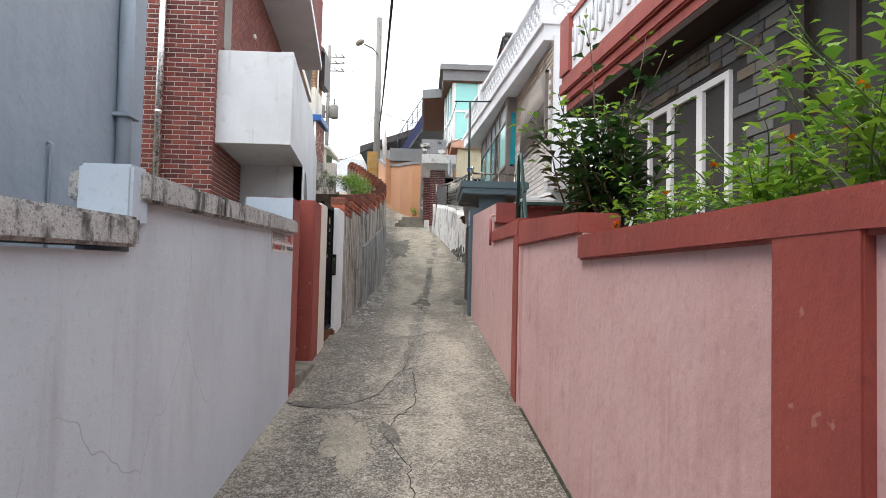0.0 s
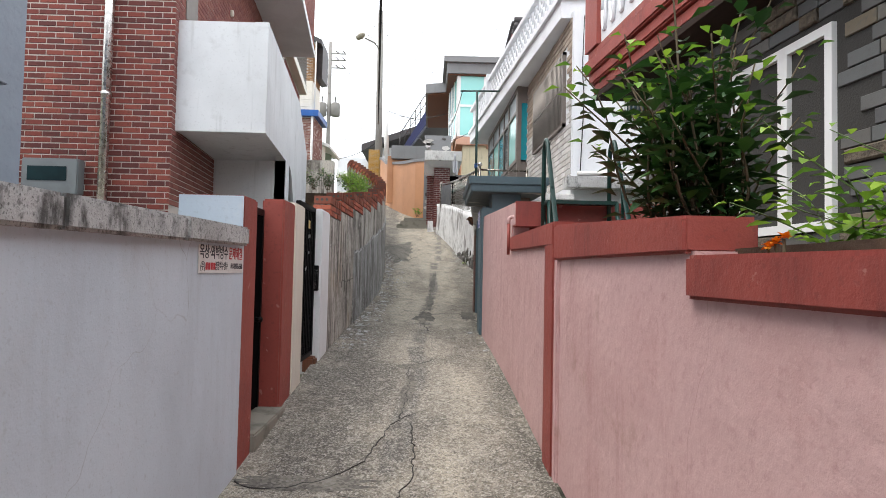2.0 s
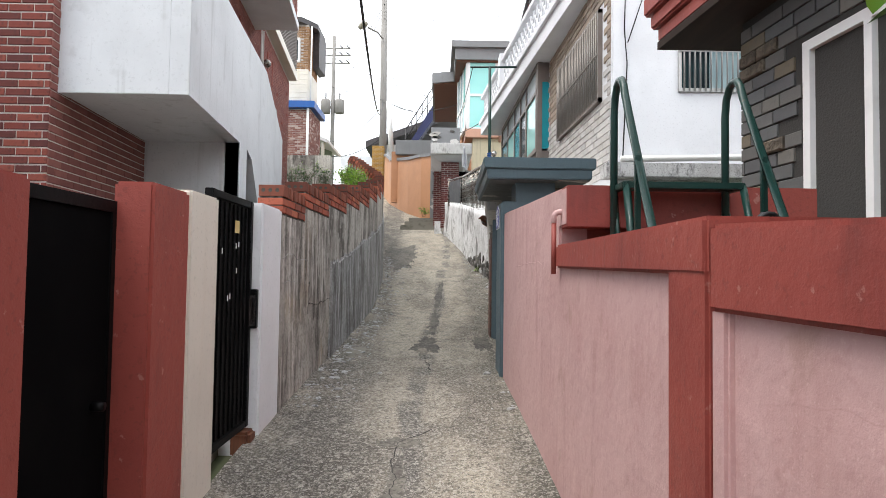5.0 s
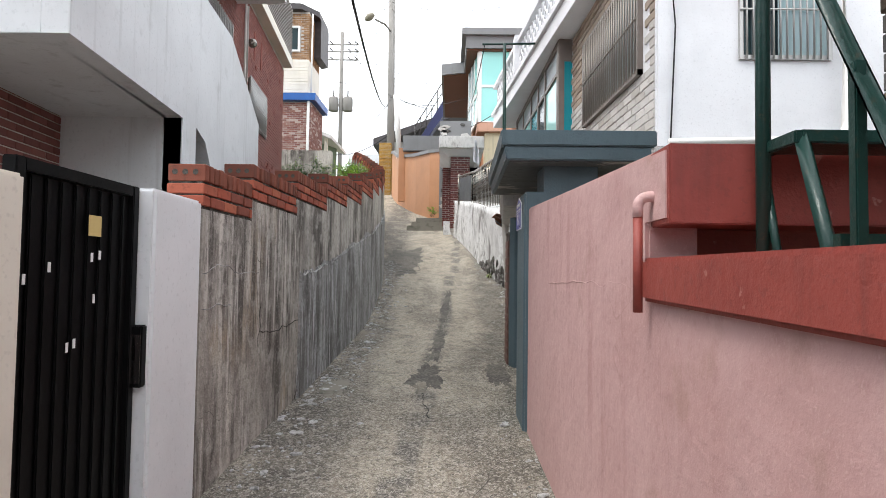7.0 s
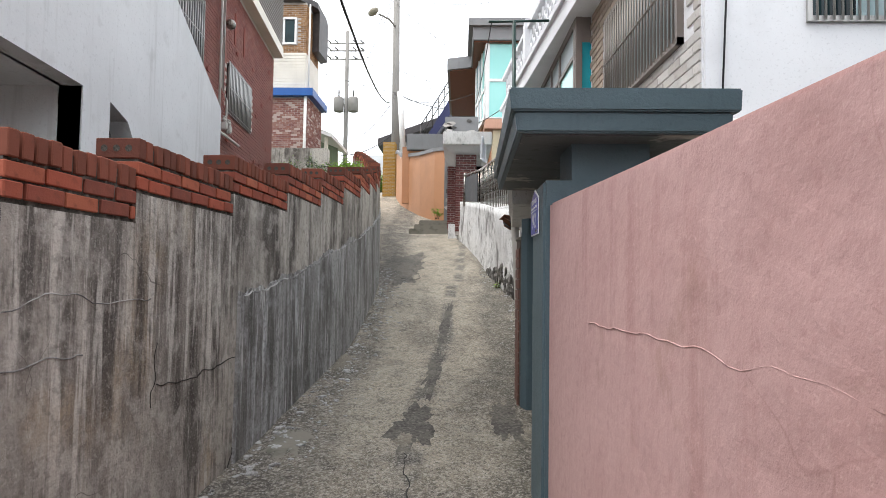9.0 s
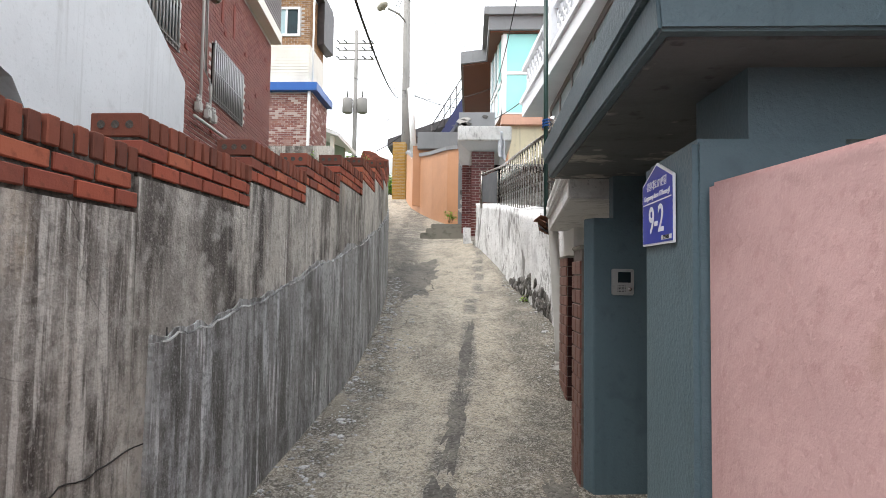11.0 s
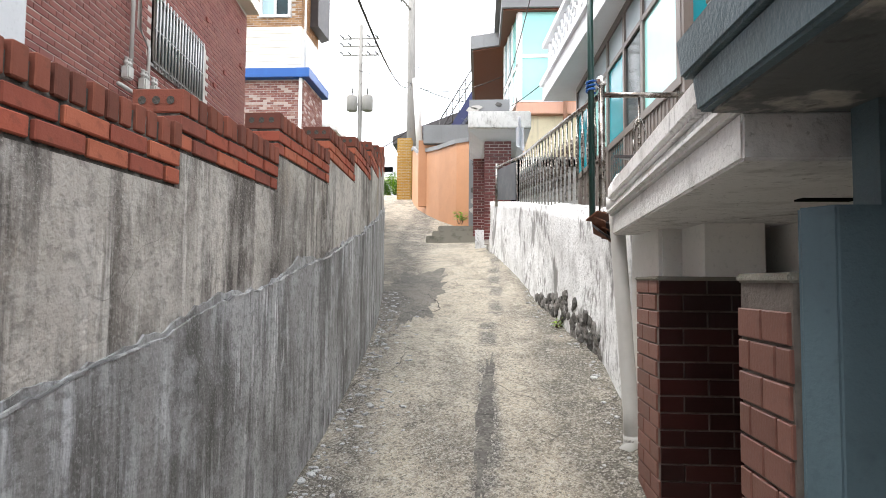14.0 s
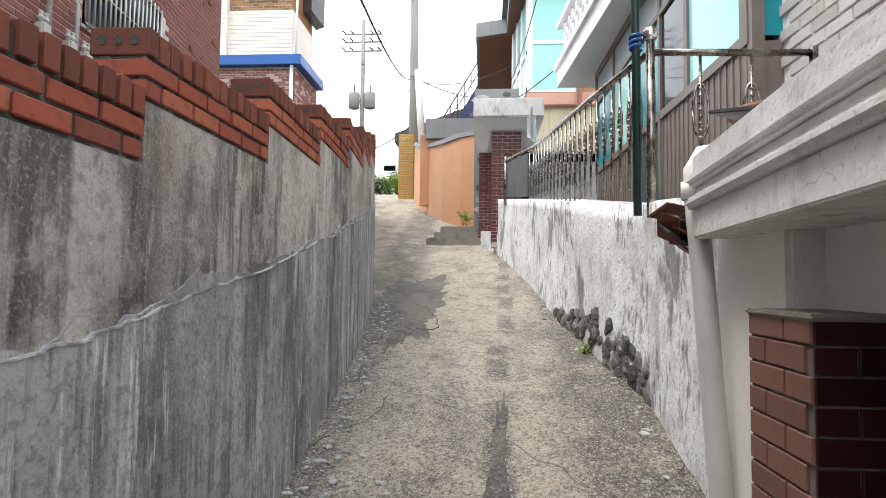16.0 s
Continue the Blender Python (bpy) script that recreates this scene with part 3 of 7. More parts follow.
def lathe(bm, profile, centre=(0, 0, 0), sides=16):
    """A turned body from (radius, z)."""
    rings = [[bm.verts.new((centre[0] + r * math.cos(2 * math.pi * k / sides), centre[1] + r * math.sin(2 * math.pi * k / sides), centre[2] + z)) for k in range(sides)] for r, z in profile]
    fs = []
    for q, w in zip(rings, rings[1:]):
        for k in range(sides):
            fs.append(bm.faces.new((q[k], q[(k + 1) % sides], w[(k + 1) % sides], w[k])))
    fs += [bm.faces.new(rings[0][::-1]), bm.faces.new(rings[-1])]
    for f in fs:
        f.smooth = True
    bmesh.ops.recalc_face_normals(bm, faces=fs)


def soften(bm, w=0.01, seg=2):
    es = [e for e in bm.edges if len(e.link_faces) == 2 and e.calc_face_angle(0) > 0.5]
    bmesh.ops.bevel(bm, geom=es, offset=w, segments=seg, affect="EDGES", clamp_overlap=True)
    return bm


def mesh_of(name, bm, material):
    me = bpy.data.meshes.new(name)
    bm.to_mesh(me)
    bm.free()
    me.materials.append(material)
    return me


def part(name, bm, material, parent=None, label="", kind=""):
    ob = new(name, mesh_of(name, bm, material))
    if parent:
        ob.parent = parent
    return tagged(ob, label, kind=kind)


def thing(name, label, category, at=(0, 0, 0), group="", kind=""):
    ob = new(name)
    ob.empty_display_size = 0.1
    ob.location = at
    return tagged(ob, label, category, group, kind)


def whole(name, bm, material, label, category, group="", kind=""):
    return tagged(part(name, bm, material), label, category, group, kind)


def B(*boxes, soft=0.0):
    bm = bmesh.new()
    for b in boxes:
        box(bm, *b)
    return soften(bm, soft) if soft else bm


def T(*pts, r=0.02, sides=8, r2=None):
    bm = bmesh.new()
    tube(bm, pts, r, sides, r2)
    return bm


def lerp(y, table):
    return float(np.interp(y, [a for a, _ in table], [b for _, b in table]))


def unit_piece(name, material, l, h, d, bev):
    """One brick or tile, its back at y=0, its face towards -y, centred in x and z."""
    bm = bmesh.new()
    box(bm, -l / 2, l / 2, -d, 0, -h / 2, h / 2)
    fr = [f for f in bm.faces if f.normal.y < -0.9][0]
    bmesh.ops.bevel(bm, geom=list(fr.edges), offset=bev, segments=1, affect="EDGES")
    return mesh_of(name, bm, material)


def courses(a, b, z0, z1, l, h, joint, holes=(), half=0.5, top=None, jitter=0.0, rnd=None):
    """Centres (s, z, length) of the pieces of a bond on a wall from plan point a to b."""
    width = math.hypot(b[0] - a[0], b[1] - a[1])
    out, row, z = [], 0, z0
    while z + h <= z1 + 1e-6:
        s = -((row % 2) * half * (l + joint))
        while s < width - 1e-4:
            ln = l if rnd is None else l * rnd.uniform(0.6, 1.5)
            s0, s1 = max(s, 0), min(s + ln, width)
            if s1 - s0 > 0.03 and (top is None or z + h <= top((s0 + s1) / 2)):
                if not any(u0 < s1 - 0.005 and s0 + 0.005 < u1 and v0 < z + h - 0.01 and z + 0.01 < v1 for u0, u1, v0, v1 in holes):
                    out.append((s0, s1, z))
            s += ln + joint
        row, z = row + 1, z + h + joint
    return out


def clad(parent, name, a, b, z0, z1, l, h, joint, near_mat, far_mat, holes=(), depth=0.012, nearest=300, near=None, bev=0.003, rnd=None, rough_mat=None, top=None):
    """Covers the wall from a to b (its outer side to the right of the way) with pieces; the nearest ones are objects."""
    d = Vector((b[0] - a[0], b[1] - a[1], 0)).normalized()
    nrm = Vector((d.y, -d.x, 0))
    cells = courses(a, b, z0, z1, l, h, joint, holes, rnd=rnd, top=top)
    if near is not None:
        cells.sort(key=lambda c: (Vector((a[0] + d.x * c[0], a[1] + d.y * c[0], c[2])) - Vector(near)).length)
    else:
        nearest = 0
    turn = Matrix(((d.x, -nrm.x, 0), (d.y, -nrm.y, 0), (0, 0, 1))).to_4x4()
    pool = {}
    verts, faces = [], []
    for i, (s0, s1, z) in enumerate(cells):
        ln = round(s1 - s0, 2)
        c = Vector((a[0], a[1], 0)) + d * ((s0 + s1) / 2) + Vector((0, 0, z + h / 2))
        dd = depth * random.uniform(0.75, 1.2)
        if i < nearest:
            rough = rough_mat is not None and random.random() < 0.16
            key = (ln, rough)
            if key not in pool:
                pool[key] = unit_piece(name, rough_mat if rough else near_mat, ln, h, depth * (2.2 if rough else 1), bev * (3 if rough else 1))
            ob = new(name, pool[key])
            ob.matrix_basis = Matrix.Translation(c) @ turn
            ob.parent = parent
            continue
        u, w = d * (ln / 2), Vector((0, 0, h / 2))
        ui, wi = d * (ln / 2 - bev), Vector((0, 0, h / 2 - bev))
        o = c + nrm * dd
        k = len(verts)
        verts += [c - u - w, c + u - w, c + u + w, c - u + w, o - ui - wi, o + ui - wi, o + ui + wi, o - ui + wi]
        faces += [(k + 4, k + 5, k + 6, k + 7)] + [(k + q, k + (q + 1) % 4, k + 4 + (q + 1) % 4, k + 4 + q) for q in range(4)]
    if verts:
        me = bpy.data.meshes.new(name + "_field")
        me.from_pydata(verts, [], faces)
        me.materials.append(far_mat)
        ob = new(name + "_field", me)
        ob.parent = parent
        tagged(ob, kind="stuff")

# ---- lie of the land ----
GROUND = [(-30, -2.6), (-3, -0.27), (0, 0.0), (4.9, 0.44), (7.4, 0.70), (10.4, 0.95), (13, 1.19), (15.8, 1.75), (17.5, 2.04), (26, 3.75), (37, 6.4), (42, 6.9), (90, 12), (400, 30)]
LEFT_EDGE = [(-30, -0.66), (8.3, -0.63), (10.4, -0.58), (12, -0.54), (13.8, -0.50), (15.5, -0.56), (16.7, -0.66), (18.7, -0.92), (21.2, -1.40), (25.2, -2.25), (30, -3.5), (42, -6)]
RIGHT_EDGE = [(-30, 1.40), (3, 1.37), (5, 1.31), (9.5, 1.31), (9.6, 1.75), (11.1, 1.75), (11.2, 1.45), (11.35, 2.15), (12.9, 2.15), (13.3, 1.62), (15.5, 1.72), (16.6, 1.5), (19.9, 1.14), (23, 0.66), (27, 0.1), (30, -0.9), (34, -2.2), (42, -3)]


def gz(y):
    return lerp(y, GROUND)


def ground_sheet():
    bm = bmesh.new()
    ys = [-300, -120, -30] + [i * 1.0 for i in range(-29, 43)] + [50, 60, 75, 90, 130, 200, 400]
    xs = [-400, -150, -60, -25, -12, -6, -3, -1, 1, 3, 6, 12, 25, 60, 150, 400]
    rows = [[bm.verts.new((x, y, gz(max(y, -30)) - 0.12 - (0 if abs(x) < 20 else 0.4))) for x in xs] for y in ys]
    for p, q in zip(rows, rows[1:]):
        for i in range(len(xs) - 1):
            bm.faces.new((p[i], p[i + 1], q[i + 1], q[i]))
    return tagged(part("ground", bm, M_ground), "bare hillside earth under the houses and the lane", "ground", kind="structure")


def road_z(x, y):
    x0, x1 = lerp(y, LEFT_EDGE) - 0.05, lerp(y, RIGHT_EDGE) + 0.06
    u = (x - x0) / (x1 - x0)
    return gz(y) + 0.012 * noise.noise((x * 1.1, y * 0.9, 0)) + 0.006 * noise.noise((x * 5, y * 5, 3)) + 0.03 * (2 * u - 1) ** 4 - 0.012


def road_sheet():
    bm = bmesh.new()
    ys = np.concatenate([np.arange(-14, 22, 0.09), np.arange(22, 42, 0.3)])
    n = 22
    rows = []
    for y in ys:
        x0, x1 = lerp(y, LEFT_EDGE) - 0.05, lerp(y, RIGHT_EDGE) + 0.06
        row = []
        for i in range(n + 1):
            u = i / n
            x = x0 + (x1 - x0) * u
            row.append(bm.verts.new((x, y, road_z(x, y))))
        rows.append(row)
    for p, q in zip(rows, rows[1:]):
        for i in range(n):
            f = bm.faces.new((p[i], p[i + 1], q[i + 1], q[i]))
            f.smooth = True
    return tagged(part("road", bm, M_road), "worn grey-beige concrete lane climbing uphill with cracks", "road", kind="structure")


ground_sheet()
road_sheet()


def road_patch(cx, cy, rx, ry, seed, material, label, up=0.006, lean=0.0):
    """A thin uneven skin of cement on the lane with a ragged edge."""
    bm = bmesh.new()
    n, rings = 84, 9
    rows = []
    for q in range(rings + 1):
        row = []
        for k in range(n):
            a = 2 * math.pi * k / n
            c, d = math.cos(a), math.sin(a)
            s = 1 + 0.55 * noise.noise((c * 1.6, d * 1.6, seed)) + 0.5 * noise.noise((c * 5, d * 5, seed + 5)) + 0.3 * noise.noise((c * 14, d * 14, seed + 9))
            v = (q + 0.15) / (rings + 0.15)
            x, y = cx + rx * s * v * c + lean * ry * s * v * d, cy + ry * s * v * d
            row.append(bm.verts.new((x, y, road_z(x, y) + (up if q < rings else -0.006))))
        rows.append(row)
    for p, q in zip(rows, rows[1:]):
        for k in range(n):
            bm.faces.new((p[k], p[(k + 1) % n], q[(k + 1) % n], q[k])).smooth = True
    bm.faces.new(rows[0])
    bmesh.ops.recalc_face_normals(bm, faces=bm.faces)
    return tagged(part("cement_patch", bm, material), label, "road patch", kind="structure")


for cx, cy, rx, ry, sd, mt, lb, ln in (
        (-0.42, 18.4, 0.5, 1.9, 1, M_roadmid, "dark cement apron along the wall foot", 0.0),
        (-0.36, 10.35, 0.13, 0.3, 7, M_step, "pale cement fillet at the wall foot", 0.0),
        (-0.43, 12.6, 0.10, 0.32, 8, M_roadpale, "pale cement fillet at the wall foot", 0.0),
        (-0.05, 4.15, 0.17, 0.5, 12, M_roadpale, "pale washed cement patch beside the door step", -0.2),
        (-0.22, 4.86, 0.42, 0.10, 13, M_roaddark, "damp dark run-off mark beside the door step", 0.0),
        (0.26, 4.25, 0.07, 0.24, 14, M_roaddark, "damp dark mark on the worn lane", -0.3),
        (0.35, 6.7, 0.06, 0.55, 15, M_roaddark, "dark worn strip along the crack", 0.05),
        (0.36, 7.55, 0.15, 0.10, 16, M_roaddark, "dark worn strip along the crack", 0.2),
        (0.48, 10.75, 0.16, 0.5, 17, M_roaddark, "dark bitumen patch on the lane", 0.05),
        (0.55, 12.3, 0.08, 0.85, 18, M_roaddark, "dark bitumen strip along the lane", 0.04),
        (0.61, 14.2, 0.07, 1.0, 19, M_roaddark, "dark bitumen strip along the lane", 0.05),
        (0.42, 10.45, 0.06, 0.12, 21, M_roadpale, "pale worn spot in the bitumen patch", 0.0),
        (1.18, 10.9, 0.13, 0.5, 20, M_roaddark, "mossy dark margin at the gate foot", 0.0)):
    road_patch(cx, cy, rx, ry, sd, mt, lb, 0.004 if mt is not M_roadpale else 0.007, ln)


def wiggle(pts, amount, step=0.05, seed=0.0):
    """A line through plan points, roughened like a crack."""
    out = []
    for (xa, ya), (xb, yb) in zip(pts, pts[1:]):
        n = max(2, int(math.hypot(xb - xa, yb - ya) / step))
        for k in range(n):
            u = k / n
            x, y = xa + (xb - xa) * u, ya + (yb - ya) * u
            out.append((x + amount * noise.noise((x * 9, y * 9, seed)) + 0.5 * amount * noise.noise((x * 31, y * 31, seed)), y + amount * noise.noise((x * 9, y * 9, seed + 7))))
    return out + [pts[-1]]


CRACKS = [[(0.47, 2.2), (0.45, 2.8), (0.46, 3.14), (0.46, 3.35), (0.41, 3.58), (0.44, 3.73)], [(0.4, 5.84), (0.44, 5.19), (0.44, 4.94), (0.32, 4.64), (0.23, 4.25)],
          [(-0.62, 4.83), (-0.51, 4.75), (-0.28, 4.8), (-0.06, 4.94), (0.12, 5.18), (0.2, 5.64), (0.38, 6.06)], [(0.31, 5.95), (0.34, 6.3), (0.36, 6.97), (0.32, 7.21), (0.34, 7.54), (0.57, 7.8)],
          [(0.54, 9.55), (0.5, 9.84), (0.45, 10.19)], [(-0.3, 17.4), (-0.02, 17.34), (0.06, 17.43), (0.0, 17.81), (-0.2, 18.4), (-0.12, 19.2)], [(0.23, 4.25), (0.30, 4.0), (0.41, 3.7)]]
rc = thing("road_cracks", "dark open cracks wandering along the concrete lane", "crack", kind="structure")
for i, pts in enumerate(CRACKS):
    bm = bmesh.new()
    tube(bm, [(x, y, road_z(x, y) + 0.0025) for x, y in wiggle(pts, 0.035, 0.04, i)], 0.0055, 5, 0.003)
    part("crack", bm, M_darkmortar, rc)
random.seed(17)
bm = bmesh.new()
for i in range(900):
    y = random.uniform(8.2, 18.5)
    e = lerp(y, LEFT_EDGE)
    x = e + 0.03 + abs(random.gauss(0, 0.20)) if random.random() < 0.8 else lerp(y, RIGHT_EDGE) - abs(random.gauss(0, 0.10)) - 0.05
    s_ = random.uniform(0.005, 0.016) if random.random() < 0.85 else random.uniform(0.018, 0.034)
    r_ = bmesh.ops.create_icosphere(bm, subdivisions=1, radius=s_)
    bmesh.ops.transform(bm, matrix=pose(x, y, road_z(x, y) + 0.002, random.uniform(-15, 15), 0, random.uniform(0, 180)) @ Matrix.Diagonal((1.4, 0.9, 0.45, 1)), verts=r_["verts"])
tagged(part("gravel", bm, M_coping), "loose crumbs of broken cement along the lane edge", "gravel", kind="stuff")

# ---- left: low rendered wall with coping ----
LX = -0.63


def wall_body(yz_top, x0, x1, y0, y1, step=0.5, sink=0.25):
    """A wall along the lane whose foot follows the slope."""
    ys = list(np.arange(y0, y1, step)) + [y1]
    return [(y, gz(y) - sink) for y in ys] + [(y, z) for y, z in reversed(yz_top)]


wl_ = thing("wall_left_low", "low grey-white rendered wall with dirty concrete coping", "wall", kind="structure")
bm = bmesh.new()
side(bm, wall_body([(-8, 1.30), (-2.5, 1.30), (-2.5, 1.57), (2.16, 1.60), (2.16, 1.80), (4.93, 1.845)], LX, LX - 0.2, -8, 4.93), LX, LX - 0.20)
part("wall_face", bm, M_white, wl_)
for y0, y1, z0, h in ((-2.6, 2.16, 1.545, 0.112), (2.165, 4.9, 1.795, 0.112)):
    bm = bmesh.new()
    n = max(1, int((y1 - y0) / 0.9))
    for i in range(n):
        a, b = y0 + (y1 - y0) * i / n, y0 + (y1 - y0) * (i + 1) / n - 0.006
        rise = 0.016 * (a - y0)
        side(bm, [(a, z0 + rise), (b, z0 + rise + 0.013), (b, z0 + h + rise + 0.013), (a, z0 + h + rise)], LX + 0.045, LX - 0.245)
    soften(bm, 0.012)
    part("coping", bm, M_coping, wl_, "stained concrete coping")
part("end_block", B((LX - 0.17, LX + 0.03, 2.10, 2.24, 1.70, 1.925), soft=0.012), M_palepost, wl_, "pale blue painted block")

# gate posts, doorway and gate on the left
p = thing("gate_post", "red painted gate post with a pale blue near face", "gate post", (LX, 5.1, 0.45))
p.location = (0, 0, 0)
bm = bmesh.new()
box(bm, LX - 0.42, LX - 0.012, 4.955, 5.24, 0.3, 2.155)
soften(bm, 0.012)
part("post_body", bm, M_red, p)
part("painted_face", B((LX - 0.415, LX - 0.016, 4.948, 4.953, 1.93, 2.15)), M_palepost, p, "pale blue painted near face")
p = thing("gate_post", "red painted masonry gate post beside a white jamb", "gate post")
part("post_body", B((LX - 0.21, LX - 0.03, 6.04, 6.42, 0.4, 2.262), soft=0.014), M_red, p)
p = thing("gate_jamb", "cream painted masonry jamb of the gate", "gate jamb")
part("jamb_body", B((LX - 0.21, LX - 0.025, 6.424, 6.80, 0.4, 2.28), soft=0.012), M_siding, p)
p = thing("gate_post", "white painted masonry gate post with flaking paint", "gate post")
part("post_body", B((LX - 0.30, LX + 0.0, 7.56, 8.05, 0.5, 2.345), soft=0.014), M_housewhite, p)

sill = B((LX - 0.5, LX + 0.02, 5.24, 6.05, 0.3, 0.60), soft=0.01)
whole("door_step", sill, M_step, "worn concrete door step before the dark doorway", "step")
d = thing("doorway_1", "open doorway between the red posts, its shade a near-black panel", "door", kind="structure")
# panel coloured near black in place of the open doorway's shade
part("shade_panel", B((LX - 0.24, LX - 0.20, 5.24, 6.04, 0.60, 2.12), soft=0.004), M_dark, d)
part("door_frame", B((LX - 0.26, LX - 0.19, 5.24, 5.27, 0.6, 2.12), (LX - 0.26, LX - 0.19, 6.01, 6.04, 0.6, 2.12), (LX - 0.26, LX - 0.19, 5.24, 6.04, 2.12, 2.17)), M_black, d)
part("door_knob", T((LX - 0.20, 5.92, 1.30), (LX - 0.15, 5.92, 1.30), r=0.02), M_black, d)

g = thing("metal_gate", "black steel yard gate with vertical ribs and stickers", "gate")
gx = LX - 0.09
zs0, zs1 = 0.80, 2.325
GY0, GY1 = 6.81, 7.55
part("gate_sheet", B((gx - 0.008, gx, GY0 + 0.02, GY1 - 0.02, zs0 + 0.03, zs1 - 0.02)), M_black, g)
for y0, y1 in ((GY0, GY0 + 0.045), (GY1 - 0.045, GY1)):
    part("gate_stile", B((gx - 0.025, gx + 0.025, y0, y1, zs0, zs1 + 0.02), soft=0.004), M_black, g)
for z in (zs0, zs1 - 0.025):
    part("gate_rail", B((gx - 0.025, gx + 0.022, GY0 + 0.045, GY1 - 0.045, z, z + 0.045), soft=0.004), M_black, g)
for i in range(8):
    y = GY0 + 0.085 + i * 0.078
    part("gate_rib", B((gx, gx + 0.012, y, y + 0.018, zs0 + 0.05, zs1 - 0.03), soft=0.004), M_black, g)
lb = part("lock_box", B((gx - 0.02, gx + 0.07, 7.52, 7.60, 1.47, 1.74), soft=0.006), M_black, g)
part("latch_plate", B((gx + 0.02, gx + 0.066, 7.516, 7.5195, 1.49, 1.70)), M_chrome, lb, "worn steel latch plate")
part("sticker", B((gx + 0.019, gx + 0.021, 7.20, 7.28, 2.11, 2.19)), M_stick, g, "yellow printed sticker")
for y, z in ((6.98, 1.97), (7.22, 2.01), (7.27, 2.02), (7.24, 1.85), (7.09, 1.68), (7.13, 1.69), (6.86, 1.93)):
    part("paper_scrap", B((gx + 0.019, gx + 0.021, y, y + 0.014, z, z + 0.035)), M_signwhite, g, "white paper scrap")
whole("gate_stone", B((gx - 0.05, gx + 0.08, 7.40, 7.55, 0.62, 0.79), soft=0.02), M_wood, "brown wood block under the gate", "wood block")

# ---- left: tall streaked concrete wall with stepped brick cap ----
STEPS = [(8.06, 8.80, 2.307), (8.80, 9.83, 2.44), (9.83, 10.87, 2.577), (10.87, 11.86, 2.728), (11.86, 12.85, 2.865), (12.85, 13.84, 3.065), (13.84, 14.84, 3.25),
         (14.84, 15.84, 3.43), (15.84, 16.84, 3.62), (16.84, 17.84, 3.82), (17.84, 18.84, 4.03), (18.84, 19.84, 4.25), (19.84, 20.84, 4.47), (20.84, 21.84, 4.70),
         (21.84, 22.84, 4.93), (22.84, 23.84, 5.17), (23.84, 24.84, 5.42), (24.84, 25.84, 5.67), (25.84, 26.84, 5.92), (26.84, 27.84, 6.17), (27.84, 28.84, 6.4)]
cw = thing("wall_left_tall", "tall streaked concrete wall with stepped red brick cap", "wall", kind="structure")


def crack_z(y):
    return lerp(y, [(8, 1.9), (10.0, 1.95), (10.47, 1.99), (10.93, 2.05), (11.33, 2.125), (12.06, 2.27), (12.66, 2.365), (13.45, 2.505), (14.07, 2.615), (15.24, 2.85), (16.8, 3.15), (20, 3.75), (28, 5.4)])


def concrete_run(z_low, z_high, material, out, name, label):
    for y0, y1, zt in STEPS:
        if out and y1 < 9.9:
            continue
        bm = bmesh.new()
        n = 6 if out == 0 else 30
        for i in range(n):
            a, b = y0 + (y1 - y0) * i / n, y0 + (y1 - y0) * (i + 1) / n
            q = []
            for y in (a, b):
                x = lerp(y, LEFT_EDGE) + out + (0.004 * noise.noise((y0 * 3.7, 1.5, 0)) if out == 0 else 0)
                lo, hi = z_low(y, zt), z_high(y, zt)
                if hi - lo < 0.02:
                    lo = hi - 0.02
                q.append([(x, y, lo), (x - 0.2 - out, y, lo), (x - 0.2 - out, y, hi), (x, y, hi)])
            solid(bm, q[0], q[1])
        bmesh.ops.remove_doubles(bm, verts=bm.verts, dist=0.0005)
        part(name, bm, material, cw, label)


concrete_run(lambda y, zt: gz(y) - 0.2, lambda y, zt: zt, M_wallconc, 0.0, "concrete_panel", "grey concrete streaked with black runoff")


def crack(y):
    return crack_z(y) + 0.03 * noise.noise((y * 2, 0, 0)) + 0.014 * noise.noise((y * 11, 4, 0)) + 0.008 * noise.noise((y * 37, 4, 0))


def skin_top(y):
    """The torn upper edge of the blue-grey skin over the crack."""
    return crack(y) + max(0.0, 0.02 + 0.10 * noise.noise((y * 1.7, 3, 0)) + 0.03 * noise.noise((y * 8, 5, 0)) + 0.012 * noise.noise((y * 31, 6, 0)))


concrete_run(lambda y, zt: gz(y) - 0.24, lambda y, zt: skin_top(y) if y > 9.9 else gz(y) - 0.2, M_wallconc_low, 0.009, "torn_skin", "blue-grey torn concrete skin")
concrete_run(lambda y, zt: gz(y) - 0.25, lambda y, zt: crack(y) if y > 9.9 else gz(y) - 0.2, M_wallconc_low, 0.018, "lower_skin", "bluish wet-streaked lower concrete skin")
# pale broken lip along the crack
bm = bmesh.new()
for i in range(660):
    y = 10.0 + i * 0.025
    if noise.noise((y * 1.3, 7, 0)) > -0.25:
        q = []
        for yy in (y, y + 0.025):
            x, z = lerp(yy, LEFT_EDGE) + 0.012, crack(yy)
            w = 0.001 + 0.006 * max(0.0, noise.noise((yy * 5, 1, 0))) + 0.004 * noise.noise((yy * 33, 2, 0))
            q.append([(x, yy, z - 0.004 - w), (x + 0.0095, yy, z - 0.003 - w), (x + 0.008, yy, z + 0.003), (x, yy, z + 0.003)])
        solid(bm, q[0], q[1])
part("broken_lip", bm, M_lip, cw, "white broken lime crust")
